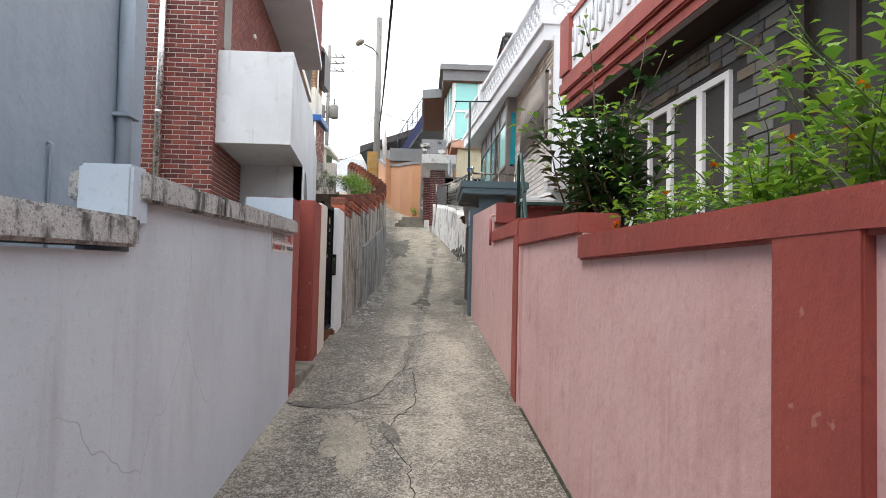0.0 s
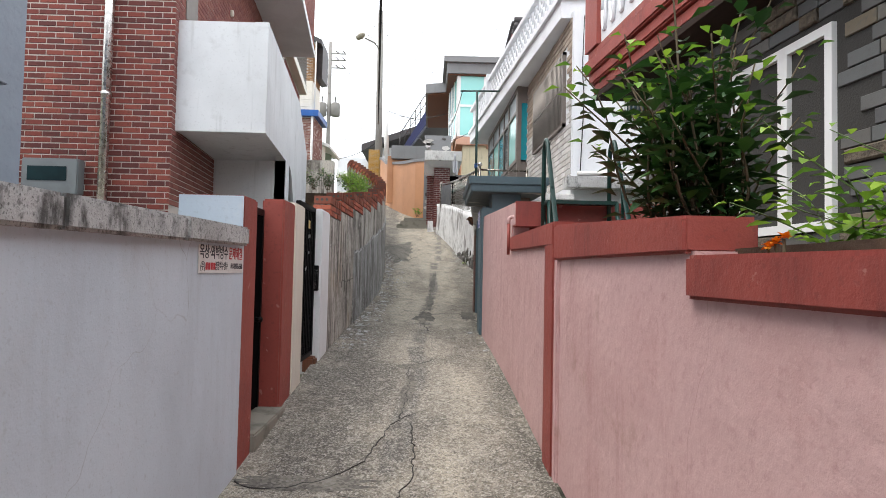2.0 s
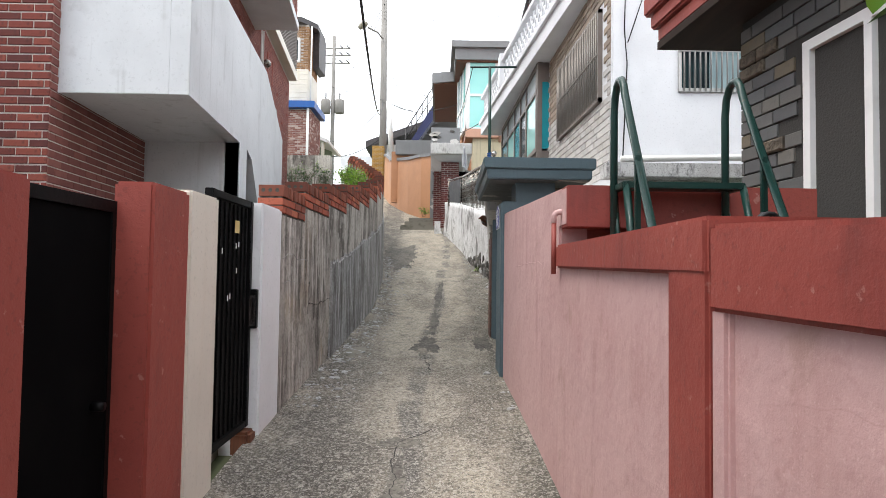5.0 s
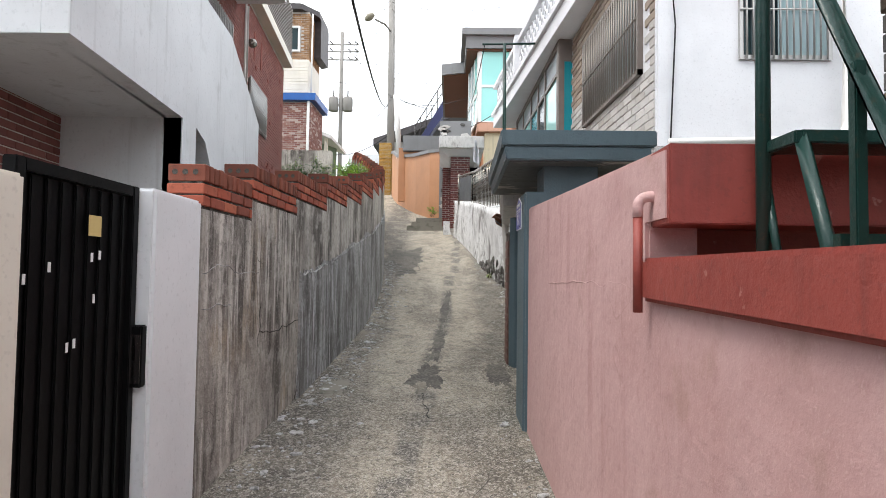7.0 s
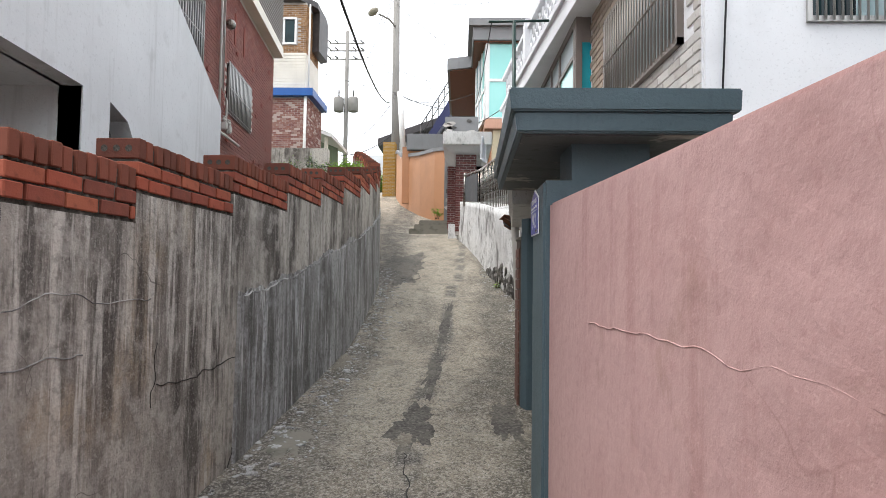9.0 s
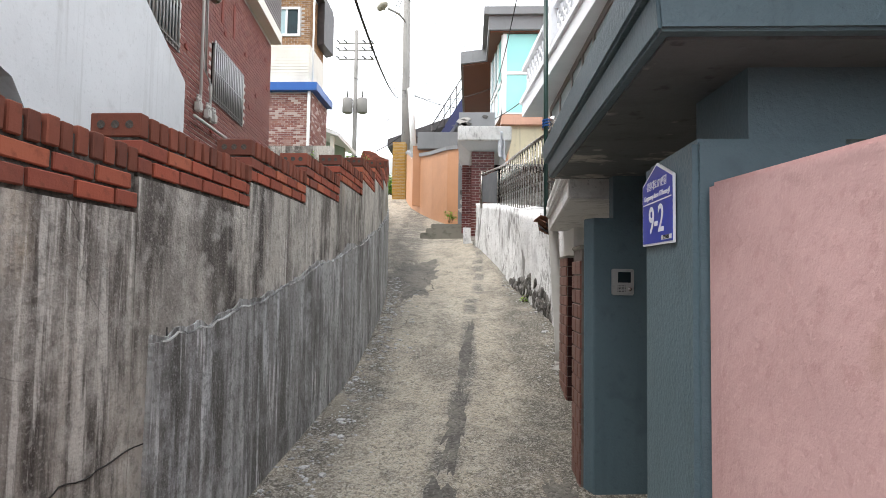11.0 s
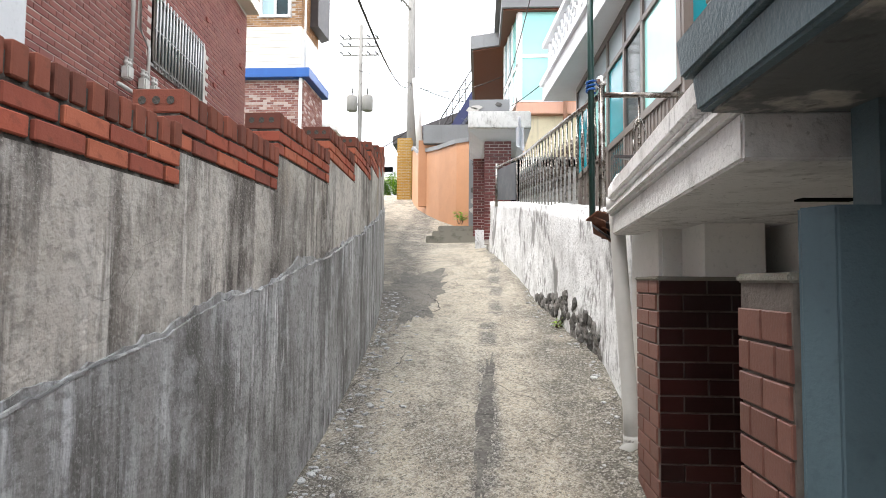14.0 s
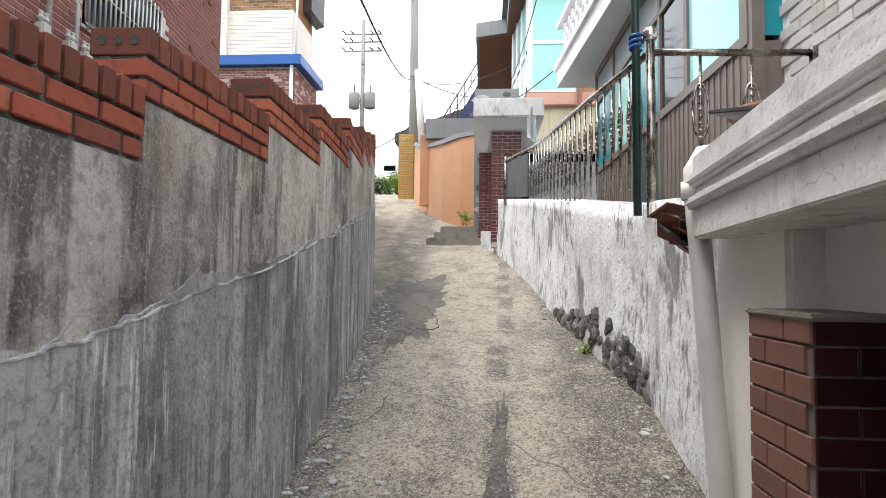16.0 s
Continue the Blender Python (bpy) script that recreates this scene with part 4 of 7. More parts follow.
for i, (pts, mt, r) in enumerate((([(8.07, 1.96), (8.27, 2.01), (8.405, 2.019), (8.53, 1.979), (8.73, 1.958), (8.94, 1.972)], M_lip, 0.0025), ([(8.07, 1.775), (8.28, 1.786), (8.48, 1.776)], M_lip, 0.003),
                                  ([(9.01, 1.573), (9.31, 1.531), (9.43, 1.537), (10.04, 1.581)], M_darkmortar, 0.003), ([(9.0, 1.753), (8.99, 1.577), (8.97, 1.468)], M_darkmortar, 0.002),
                                  ([(9.83, 0.86), (10.02, 1.28), (10.05, 1.55), (10.06, 2.0)], M_darkmortar, 0.005))):
    bm = bmesh.new()
    tube(bm, [(lerp(y, LEFT_EDGE) + 0.0005, y, z) for y, z in wiggle(pts, 0.03, 0.03, 3.1 * i)], r, 5)
    part("crack_line", bm, mt, cw, "pale lime-filled crack" if mt is M_lip else "dark open crack")


def cap_bricks():
    """Two stretcher courses and a rowlock course on each step."""
    random.seed(5)

    def brick(name, l, h, d, mat, holes=False):
        bm = bmesh.new()
        box(bm, -l / 2, l / 2, -d / 2, d / 2, -h / 2, h / 2)
        bmesh.ops.bevel(bm, geom=list(bm.edges), offset=0.004, segments=1, affect="EDGES")
        return mesh_of(name, bm, mat)

    stretch = {}
    row_full = brick("brick", 0.053, 0.09, 0.20, M_captop)
    bedm = bmesh.new()
    for y0, y1, zt in STEPS:
        n = 6
        for i in range(n):
            a, b = y0 + (y1 - y0) * i / n, y0 + (y1 - y0) * (i + 1) / n
            q = []
            for y in (a + (0.012 if i == 0 else 0), b - (0.012 if i == n - 1 else 0)):
                x = lerp(y, LEFT_EDGE)
                q.append([(x - 0.012, y, zt), (x - 0.188, y, zt), (x - 0.188, y, zt + 0.215), (x - 0.012, y, zt + 0.215)])
            solid(bedm, q[0], q[1])
    part("mortar_bed", bedm, M_mortar, cw, "dark mossy mortar")
    count = 0
    for y0, y1, zt in STEPS:
        ln = y1 - y0
        for c in range(2):
            z = zt + 0.016 + c * 0.067 + 0.0285
            s = y0 - (0.1 if c == 0 else 0.0)
            while s < y1 - 0.02:
                a, b = max(s, y0), min(s + 0.19, y1)
                if b - a > 0.04:
                    key = round(b - a, 2)
                    if key not in stretch:
                        stretch[key] = brick("brick", key - 0.006, 0.055, 0.2, M_cap)
                    y = (a + b) / 2
                    x = lerp(y, LEFT_EDGE) - 0.1 + random.uniform(-0.003, 0.005)
                    t = math.atan2(lerp(y + 0.1, LEFT_EDGE) - lerp(y - 0.1, LEFT_EDGE), 0.2)
                    ob = new("brick", stretch[key])
                    ob.matrix_basis = pose(x, y, z + random.uniform(-0.002, 0.002), 0, random.uniform(-0.6, 0.6), 90 - math.degrees(t))
                    ob.parent = cw
                    count += 1
                s += 0.20
        n = int(ln / 0.0668)
        for i in range(n):
            y = y0 + 0.03 + i * (ln - 0.06) / (n - 1)
            x = lerp(y, LEFT_EDGE) - 0.1 + random.uniform(-0.004, 0.008)
            ob = new("brick", row_full)
            ob.matrix_basis = pose(x, y, zt + 0.016 + 0.134 + 0.045 + random.uniform(-0.002, 0.004), 0, random.uniform(-0.8, 0.8), 90 + random.uniform(-1.5, 1.5))
            ob.parent = cw
        # core holes filled with mortar, on the end face of each step
        for k in range(3):
            x = lerp(y0, LEFT_EDGE) - 0.045 - 0.055 * k
            bm = bmesh.new()
            bmesh.ops.create_circle(bm, cap_ends=True, segments=12, radius=0.016)
            me = mesh_of("core_plug", bm, M_mortar)
            ob = new("core_plug", me)
            ob.matrix_basis = pose(x, y0 - 0.0005, zt + 0.016 + 0.134 + 0.047, 90, 0, 0)
            ob.parent = cw


# ---- right: pink wall, red coping, planters ----
RXT = [(-30, 1.40), (3, 1.365), (5, 1.315), (7, 1.30), (9.1, 1.25)]
PINK_CRACKS = [[(8.41, 1.93), (8.0, 1.945), (7.56, 1.955), (7.35, 1.95), (7.12, 1.953), (6.96, 1.94), (6.5, 1.90)]]
pw = thing("wall_right_pink", "pink rendered garden wall with brick-red painted bands", "wall", kind="structure")


def right_wall(outline, out, back, material, name, label="", soft=0.0, parent=None):
    """A piece of the right wall: a side outline, bent with the wall's line."""
    bm = bmesh.new()
    vs = side(bm, outline, 0, 1)
    for v in vs:
        x = lerp(v.co.y, RXT)
        v.co.x = x - out if v.co.x < 0.5 else x + back
    if soft:
        soften(bm, soft)
    return part(name, bm, material, parent or pw, label)


def foot(y0, y1, step=0.8):
    return [(float(y), gz(y) - 0.25) for y in list(np.arange(y0, y1, step)) + [y1]]


right_wall(foot(-8, 3.14) + [(3.14, 1.70), (1.05, 1.70), (-8, 1.6)], 0.0, 0.16, M_pink, "wall_face_near")
right_wall(foot(3.14, 5.0) + [(5.0, 1.80), (3.14, 1.79)], 0.0, 0.16, M_pink, "wall_face_middle")
right_wall(foot(5.0, 9.23) + [(9.23, 2.466), (7.9, 2.41), (6.652, 2.362), (6.652, 2.142), (6.825, 2.142), (6.825, 2.0), (5.0, 1.93)], 0.004, 0.16, M_pink, "wall_face_far", "", 0.012)
right_wall([(-8, 1.50), (1.05, 1.648), (3.15, 1.635), (3.15, 1.775), (1.03, 1.75), (-8, 1.66)], 0.03, 0.19, M_red, "red_coping_near", "brick-red painted coping", 0.012)
right_wall([(3.155, 1.782), (4.93, 1.79), (4.93, 2.012), (3.155, 1.905)], 0.03, 0.22, M_red, "red_coping_middle", "brick-red painted coping", 0.012)
right_wall(foot(1.03, 1.335, 0.15) + [(1.335, 1.70), (1.03, 1.70)], 0.028, 0.16, M_red, "red_pilaster", "brick-red painted pilaster", 0.01)
right_wall(foot(4.94, 5.19, 0.12) + [(5.19, 1.95), (4.94, 1.95)], 0.03, 0.16, M_red, "red_pilaster", "brick-red painted pilaster", 0.01)
right_wall(foot(4.86, 4.935, 0.05) + [(4.935, 1.8), (4.86, 1.8)], 0.022, 0.16, M_pink, "pink_pilaster", "", 0.01)
right_wall([(4.94, 1.88), (6.79, 1.91), (6.79, 2.04), (4.94, 2.035)], 0.035, 0.45, M_red, "red_coping_far", "brick-red painted coping", 0.012)

for i, pts in enumerate(PINK_CRACKS):
    bm = bmesh.new()
    tube(bm, [(lerp(y, RXT) - 0.0045, y, z) for y, z in wiggle(pts, 0.016, 0.03, 5.3 * i)], 0.0022, 5)
    part("filled_crack", bm, M_pink, pw, "painted-over crack ridge")
# thin dark strip along the foot of the near pink wall
right_wall([(y, gz(y) - 0.06) for y in (-6.0, -3.0, 0.0, 2.4, 4.8)] + [(y, gz(y) + 0.012) for y in (4.8, 2.4, 0.0, -3.0, -6.0)], 0.018, 0.0, M_darkfoot, "dark_foot", "thin dark strip at the wall foot")

# planter troughs behind the wall
pl = thing("planter_trough", "brick-red painted concrete planter trough with soil", "planter")
for nm, y0, y1, zt in (("near", -2.0, 2.42, 1.70), ("middle", 2.42, 4.94, 1.82)):
    part("trough_floor", B((1.5, 2.35, y0, y1, zt - 0.25, zt - 0.02)), M_soil, pl, "dark planting soil")
    part("trough_back", B((2.35, 2.43, y0, y1, zt - 0.35, zt + 0.03), soft=0.01), M_red, pl)
part("trough_end", B((1.55, 2.35, 4.80, 4.93, 1.6, 1.96), soft=0.01), M_red, pl)
lg = thing("concrete_trough", "brick-red painted concrete trough beside the green ladder", "planter")
part("trough_front", B((1.303, 2.68, 6.644, 6.80, 2.135, 2.366), soft=0.004), M_red, lg)
part("trough_base", B((1.40, 2.66, 6.80, 7.4, 2.14, 2.2)), M_red, lg)
part("trough_back", B((2.5, 2.62, 6.82, 8.2, 2.12, 2.36), soft=0.01), M_red, lg)
part("trough_recess", B((1.40, 3.0, 6.93, 7.02, 1.6, 2.15)), M_red, lg)
dp = thing("drain_spout", "pink painted plastic drain pipe elbow on the wall", "pipe")
elbow = [(1.33, 6.765, 2.228), (1.287, 6.768, 2.228)]
for k in range(1, 7):
    a = math.pi / 2 * k / 6
    elbow.append((1.287 - 0.031 * math.sin(a), 6.768 + 0.01 * math.sin(a), 2.228 - 0.031 * (1 - math.cos(a))))
elbow.append((1.256, 6.778, 2.165))
part("pipe", T(*elbow, r=0.0165, sides=14), M_pink, dp)
part("drop_pipe", T((1.256, 6.778, 2.17), (1.256, 6.778, 1.875), r=0.0145, sides=14), M_red, dp, "brick-red lower pipe")

# yards close the ground behind the walls
yard = B((1.5, 3.2, -8, 9.6, -0.5, 1.45))
whole("yard_right", yard, M_step, "concrete yard fill behind the pink wall", "yard", kind="structure")

# ---- right: slate-blue gate with canopy ----
gt = thing("gate_house", "slate-blue rendered gate posts under a concrete canopy", "gate")
part("near_post", B((1.215, 1.62, 9.235, 9.66, 0.6, 2.585), soft=0.015), M_blue, gt)
part("near_post_upper", B((1.36, 1.75, 9.25, 9.6, 2.585, 2.80)), M_blue, gt)
bm = bmesh.new()
plan(bm, [(1.31, 11.19), (1.355, 11.12), (1.90, 11.12), (1.90, 11.2), (1.31, 11.2)], 0.7, 2.575)
soften(bm, 0.012)
part("far_post", bm, M_blue, gt)
part("far_post_upper", B((1.47, 1.90, 11.15, 11.25, 2.575, 2.86)), M_blue, gt)
CAN = [(1.06, 9.02), (2.06, 9.02), (2.06, 11.3), (1.12, 11.3)]
for nm, o, za, zb, dz in (("canopy_lower", 0.0, 2.775, 2.870, 0.06), ("canopy_upper", 0.03, 2.870, 2.975, 0.06)):
    bm = bmesh.new()
    low = [(x - (o if x < 1.5 else -o), y - (o if y < 10 else -o), za + (dz if y > 10 else 0)) for x, y in CAN]
    high = [(x - (o + 0.012 if x < 1.5 else -o), y - (o + 0.012 if y < 10 else -o), zb + (dz if y > 10 else 0)) for x, y in CAN]
    solid(bm, low, high)
    soften(bm, 0.008)
    part(nm, bm, M_blue, gt)
bm = bmesh.new()
solid(bm, [(1.09, 9.06, 2.768), (2.05, 9.06, 2.768), (2.05, 11.28, 2.828), (1.15, 11.28, 2.828)], [(1.09, 9.06, 2.778), (2.05, 9.06, 2.778), (2.05, 11.28, 2.838), (1.15, 11.28, 2.838)])
part("canopy_soffit", bm, M_soffitblue, gt, "flaking dark soffit")

# ---- right: white concrete porch slab with tiled piers ----
ps = thing("porch_slab", "white concrete porch slab with moulded edge", "porch")
for z0, z1, o in ((2.715, 2.845, 0.02), (2.845, 2.895, -0.012), (2.895, 2.945, 0.03), (2.945, 2.985, -0.008), (2.985, 3.08, 0.02)):
    bm = bmesh.new()
    plan(bm, [(1.22 + o, 11.32), (3.0, 11.32), (3.0, 13.78 - o), (1.43 + o, 13.78 - o)], z0, z1)
    soften(bm, 0.018 if o < 0 else 0.008, 3)
    part("slab_moulding", bm, M_slabwhite, ps)
part("soffit_hole", B((1.75, 1.95, 12.0, 12.06, 2.708, 2.716)), M_dark, ps, "dark drain hole in the soffit")
whole("porch_back_wall", B((2.2, 2.35, 11.33, 13.3, 0.8, 2.715)), M_litwhite, "white rendered wall under the porch slab", "wall", kind="structure")
sw = thing("porch_side_wall", "white rendered side wall beside the down pipe", "wall", kind="structure")
part("wall_face", B((1.62, 2.4, 13.30, 13.95, 0.8, 2.98), soft=0.02), M_litwhite, sw)
part("pier_head", B((1.75, 2.06, 12.95, 13.3, 2.42, 2.715)), M_litwhite, sw)
pier = thing("tiled_pier", "glossy maroon tiled pier under the porch slab", "pier")
part("pier_core", B((1.50, 2.10, 12.92, 13.32, 0.9, 2.41)), M_tilejoint, pier)
part("pier_top", B((1.48, 2.12, 12.9, 13.33, 2.41, 2.432), soft=0.008), M_step, pier, "rough cement top")
# these front tiles carry the recess shade in their colour
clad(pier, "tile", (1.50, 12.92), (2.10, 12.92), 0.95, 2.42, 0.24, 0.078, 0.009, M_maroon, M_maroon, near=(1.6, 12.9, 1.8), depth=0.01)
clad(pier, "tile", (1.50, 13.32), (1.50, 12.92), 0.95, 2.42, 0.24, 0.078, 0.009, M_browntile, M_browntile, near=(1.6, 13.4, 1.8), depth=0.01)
pier = thing("tiled_pier", "brown tiled pier with a chipped cement top", "pier")
part("pier_core", B((1.30, 1.93, 11.205, 11.48, 0.8, 2.40)), M_tilejoint, pier)
part("pier_top", B((1.29, 1.94, 11.203, 11.49, 2.40, 2.425), soft=0.006), M_step, pier, "rough cement top")
clad(pier, "tile", (1.30, 11.48), (1.30, 11.205), 0.86, 2.4, 0.128, 0.078, 0.009, M_browntile, M_browntile, near=(1.3, 11.3, 1.8), depth=0.01)
en = thing("door_2", "dark entrance doorway under the porch slab", "door", kind="structure")
# near-black panel stands for the shade deep in the entrance
part("shade_panel", B((2.12, 2.19, 11.5, 12.95, 0.9, 2.39)), M_dark, en)
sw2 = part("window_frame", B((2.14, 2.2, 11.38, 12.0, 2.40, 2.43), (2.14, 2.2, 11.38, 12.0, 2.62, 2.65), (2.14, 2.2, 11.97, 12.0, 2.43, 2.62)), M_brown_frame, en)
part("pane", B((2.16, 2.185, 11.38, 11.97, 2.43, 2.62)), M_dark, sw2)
whole("entrance_floor", B((1.35, 2.3, 11.34, 12.92, 0.7, 1.02)), M_step, "concrete floor of the entrance recess", "floor", kind="structure")

# ---- right: old white retaining wall ----
WW = [(13.95, 1.66), (15.5, 1.70), (16.6, 1.50), (19.9, 1.16), (23.0, 0.68)]
WT = [(13.95, 2.95), (15.0, 3.06), (15.6, 3.10), (19.4, 3.70), (22.7, 4.16), (23.0, 4.2)]
ww = thing("wall_right_white", "old white rendered retaining wall with black stains and exposed rubble", "wall", kind="structure")
bm = bmesh.new()
ys = np.arange(13.95, 23.0, 0.15)
rows = []
for y in list(ys) + [23.0]:
    ring = []
    zb, zt = gz(y) - 0.25, lerp(y, WT)
    for k in range(13):
        z = zb + (zt - zb) * k / 12
        x = lerp(y, WW) + 0.05 * noise.noise((y * 0.9, z * 1.2, 4)) + 0.02 * noise.noise((y * 4, z * 4, 2))
        ring.append((x, y, z))
    rows.append([bm.verts.new(p) for p in ring] + [bm.verts.new((ring[0][0] + 0.6, y, zt)), bm.verts.new((ring[0][0] + 0.6, y, zb))])
for p, q in zip(rows, rows[1:]):
    for k in range(14):
        f = bm.faces.new((p[k], q[k], q[k + 1], p[k + 1]))
        f.smooth = k < 12
bm.faces.new(rows[0])
bm.faces.new(rows[-1][::-1])
bmesh.ops.recalc_face_normals(bm, faces=bm.faces)
part("wall_face", bm, M_oldwhite, ww)
random.seed(3)
for i in range(72):
    y = 15.35 + 2.6 * random.random()
    z = gz(y) + 0.02 + random.random() * 0.46 * max(0.2, 1 - abs(y - 16.2) / 1.9)
    s = random.uniform(0.045, 0.115)
    bm = bmesh.new()
    box(bm, -1, 1, -1, 1, -1, 1)
    bmesh.ops.subdivide_edges(bm, edges=bm.edges[:], cuts=2, use_grid_fill=True)
    for v in bm.verts:
        v.co = v.co.lerp(v.co.normalized() * 1.2, 0.55) * (1 + 0.4 * noise.noise(v.co * 0.9 + Vector((i * 3, 0, 0))))
        v.co = Vector((v.co.x * 0.035, v.co.y * s, v.co.z * s * 0.6))
    ob = part("stone", bm, M_rubble, ww)
    ob.matrix_basis = pose(lerp(y, WW) + 0.02 + 0.05 * noise.noise((y * 0.9, z * 1.2, 4)), y, z, random.uniform(-25, 25), random.uniform(-6, 6), random.uniform(-4, 10))
terrace = bmesh.new()
plan(terrace, [(1.9, 13.7), (6, 13.7), (6, 24), (1.0, 24), (1.0, 22.9), (1.75, 16.6)], 1.5, 3.0)
part("terrace_right", terrace, M_step)
tagged(bpy.data.objects["terrace_right"], "concrete terrace behind the white wall", "terrace", kind="structure")

# ---- far right: porch with brick posts, stairs, orange wall ----
pc = thing("brick_porch", "maroon brick porch posts carrying a white concrete slab", "porch")
part("slab", B((0.30, 1.62, 22.0, 25.2, 5.62, 5.98), soft=0.02), M_slabwhite, pc)
bm = bmesh.new()
solid(bm, [(0.30, 22.1, 5.62), (1.62, 22.1, 5.62), (1.62, 25.2, 5.62), (0.30, 25.2, 5.62)], [(0.62, 22.5, 5.42), (1.4, 22.5, 5.42), (1.4, 25, 5.42), (0.55, 25, 5.42)][0:4])
part("slab_haunch", bm, M_housewhite, pc)
for x0, x1, y0, y1, zt in ((0.66, 1.22, 22.4, 22.75, 5.43), (0.40, 0.80, 24.2, 24.6, 5.43)):
    core = part("post_core", B((x0, x1, y0, y1, 3.2, zt)), M_palemortar, pc)
    clad(pc, "brick", (x0, y0), (x1, y0), 3.3, zt, 0.19, 0.057, 0.012, M_maroon_i, M_maroon_i)
    clad(pc, "brick", (x0, y1), (x0, y0), 3.3, zt, 0.19, 0.057, 0.012, M_maroon_i, M_maroon_i)
part("post_base", B((0.45, 0.9, 22.9, 24.6, 3.0, 3.55)), M_oldwhite, pc)
part("door_dark", B((0.85, 1.5, 24.0, 24.1, 3.5, 5.4)), M_dark, pc, "dark doorway")
st = thing("stairs", "worn concrete stairs of three steps beside the lane", "stairs", kind="structure")
for i in range(3):
    part("step", B((-0.75 + 0.12 * i, 0.75, 23.9 + 0.45 * i, 26.2, 3.0, 3.48 + 0.17 * i), soft=0.02), M_step, st)
ow = thing("wall_right_orange", "curved orange rendered wall with grey coping", "wall", kind="structure")
OW = [(0.35, 26.6), (-0.15, 27.1), (-0.75, 28.4), (-1.25, 29.8), (-1.75, 31.4), (-2.15, 33.4), (-2.35, 34.6)]
OT = [6.45, 6.5, 6.62, 6.85, 7.15, 7.75, 7.95]
bm, bc = bmesh.new(), bmesh.new()
for i in range(len(OW) - 1):
    (xa, ya), (xb, yb) = OW[i], OW[i + 1]
    za, zb = OT[i], OT[i + 1]
    solid(bm, [(xa, ya, 3.0), (xa + 0.3, ya, 3.0), (xa + 0.3, ya, za), (xa, ya, za)], [(xb, yb, 3.5), (xb + 0.3, yb, 3.5), (xb + 0.3, yb, zb), (xb, yb, zb)])
    solid(bc, [(xa - 0.06, ya, za), (xa + 0.34, ya, za), (xa + 0.34, ya, za + 0.13), (xa - 0.06, ya, za + 0.13)], [(xb - 0.06, yb, zb), (xb + 0.34, yb, zb), (xb + 0.34, yb, zb + 0.13), (xb - 0.06, yb, zb + 0.13)])
part("wall_face", bm, M_orange, ow)
part("coping", bc, M_grey_roof, ow, "grey cement coping")
yp = thing("brick_pillar", "yellow brick pillar at the top of the lane", "pillar")
part("pillar_core", B((-3.05, -2.45, 34.9, 35.5, 5.4, 8.6)), M_palemortar, yp)
clad(yp, "brick", (-3.05, 34.9), (-2.45, 34.9), 5.5, 8.6, 0.19, 0.057, 0.012, M_yellow_i, M_yellow_i)
clad(yp, "brick", (-2.45, 34.9), (-2.45, 35.5), 5.5, 8.6, 0.19, 0.057, 0.012, M_yellow_i, M_yellow_i)

# ---- left: blue-grey house ----
bh = thing("house_blue_grey", "blue-grey painted house wall with a down pipe", "house")
part("wall", B((-7, -1.75, -9, 4.57, -0.5, 4.7), soft=0.02), M_bluehouse, bh)

# ---- left: red brick house ----
SA, SBP = (-2.46, 8.02), (-3.75, 20.1)


def sx(y):
    return SA[0] + (SBP[0] - SA[0]) * (y - SA[1]) / (SBP[1] - SA[1])


rb = thing("house_red_brick", "three-storey red brick house with a white stair parapet", "house")
bm = bmesh.new()
plan(bm, [SA, SBP, (-9, 20.1), (-9, 8.02)], 0.2, 8.9)
part("wall_core", bm, M_mortarlight, rb)
SLEN = math.hypot(SBP[0] - SA[0], SBP[1] - SA[1])


def sdist(y):
    return (y - SA[1]) / (SBP[1] - SA[1]) * SLEN


WIN = [(13.6, 15.05, 5.17, 6.2), (16.38, 18.1, 4.96, 5.78)]
holes = [(sdist(a), sdist(b), c, e) for a, b, c, e in WIN] + [(sdist(15.8), SLEN, 7.25, 7.55)]
clad(rb, "brick", (-5.4, 8.02), SA, 0.8, 7.6, 0.186, 0.053, 0.014, M_hb, M_hb_i, near=(-2.4, 8, 3.5), nearest=280, depth=0.008)
clad(rb, "brick", SA, SBP, 2.4, 8.85, 0.19, 0.057, 0.010, M_sb, M_sb_i, holes=holes, depth=0.008)
# upper floor that juts out over the lane side
bm = bmesh.new()
plan(bm, [(-1.50, 8.2), (-2.35, 15.4), (sx(15.4), 15.4), (sx(8.2), 8.2)], 6.80, 6.95)
part("overhang_soffit", bm, M_housewhite, rb, "white painted overhang soffit")
bm = bmesh.new()
plan(bm, [(-1.53, 8.22), (-2.38, 15.38), (sx(15.3), 15.38), (sx(8.2), 8.22)], 6.951, 8.7)
part("overhang_wall", bm, M_palemortar, rb)
clad(rb, "brick", (-1.53, 8.22), (-2.38, 15.38), 6.98, 8.6, 0.19, 0.057, 0.010, M_sb, M_sb_i, depth=0.008)
clad(rb, "brick", (sx(8.2), 8.22), (-1.53, 8.22), 6.98, 8.6, 0.19, 0.057, 0.010, M_sb, M_sb_i, depth=0.008)
bm = bmesh.new()
plan(bm, [(sx(15.45) + 0.22, 15.45), (sx(20.1) + 0.22, 20.15), (sx(20.1), 20.15), (sx(15.45), 15.45)], 7.28, 7.5)
part("floor_band", bm, M_siding, rb, "cream painted floor band")
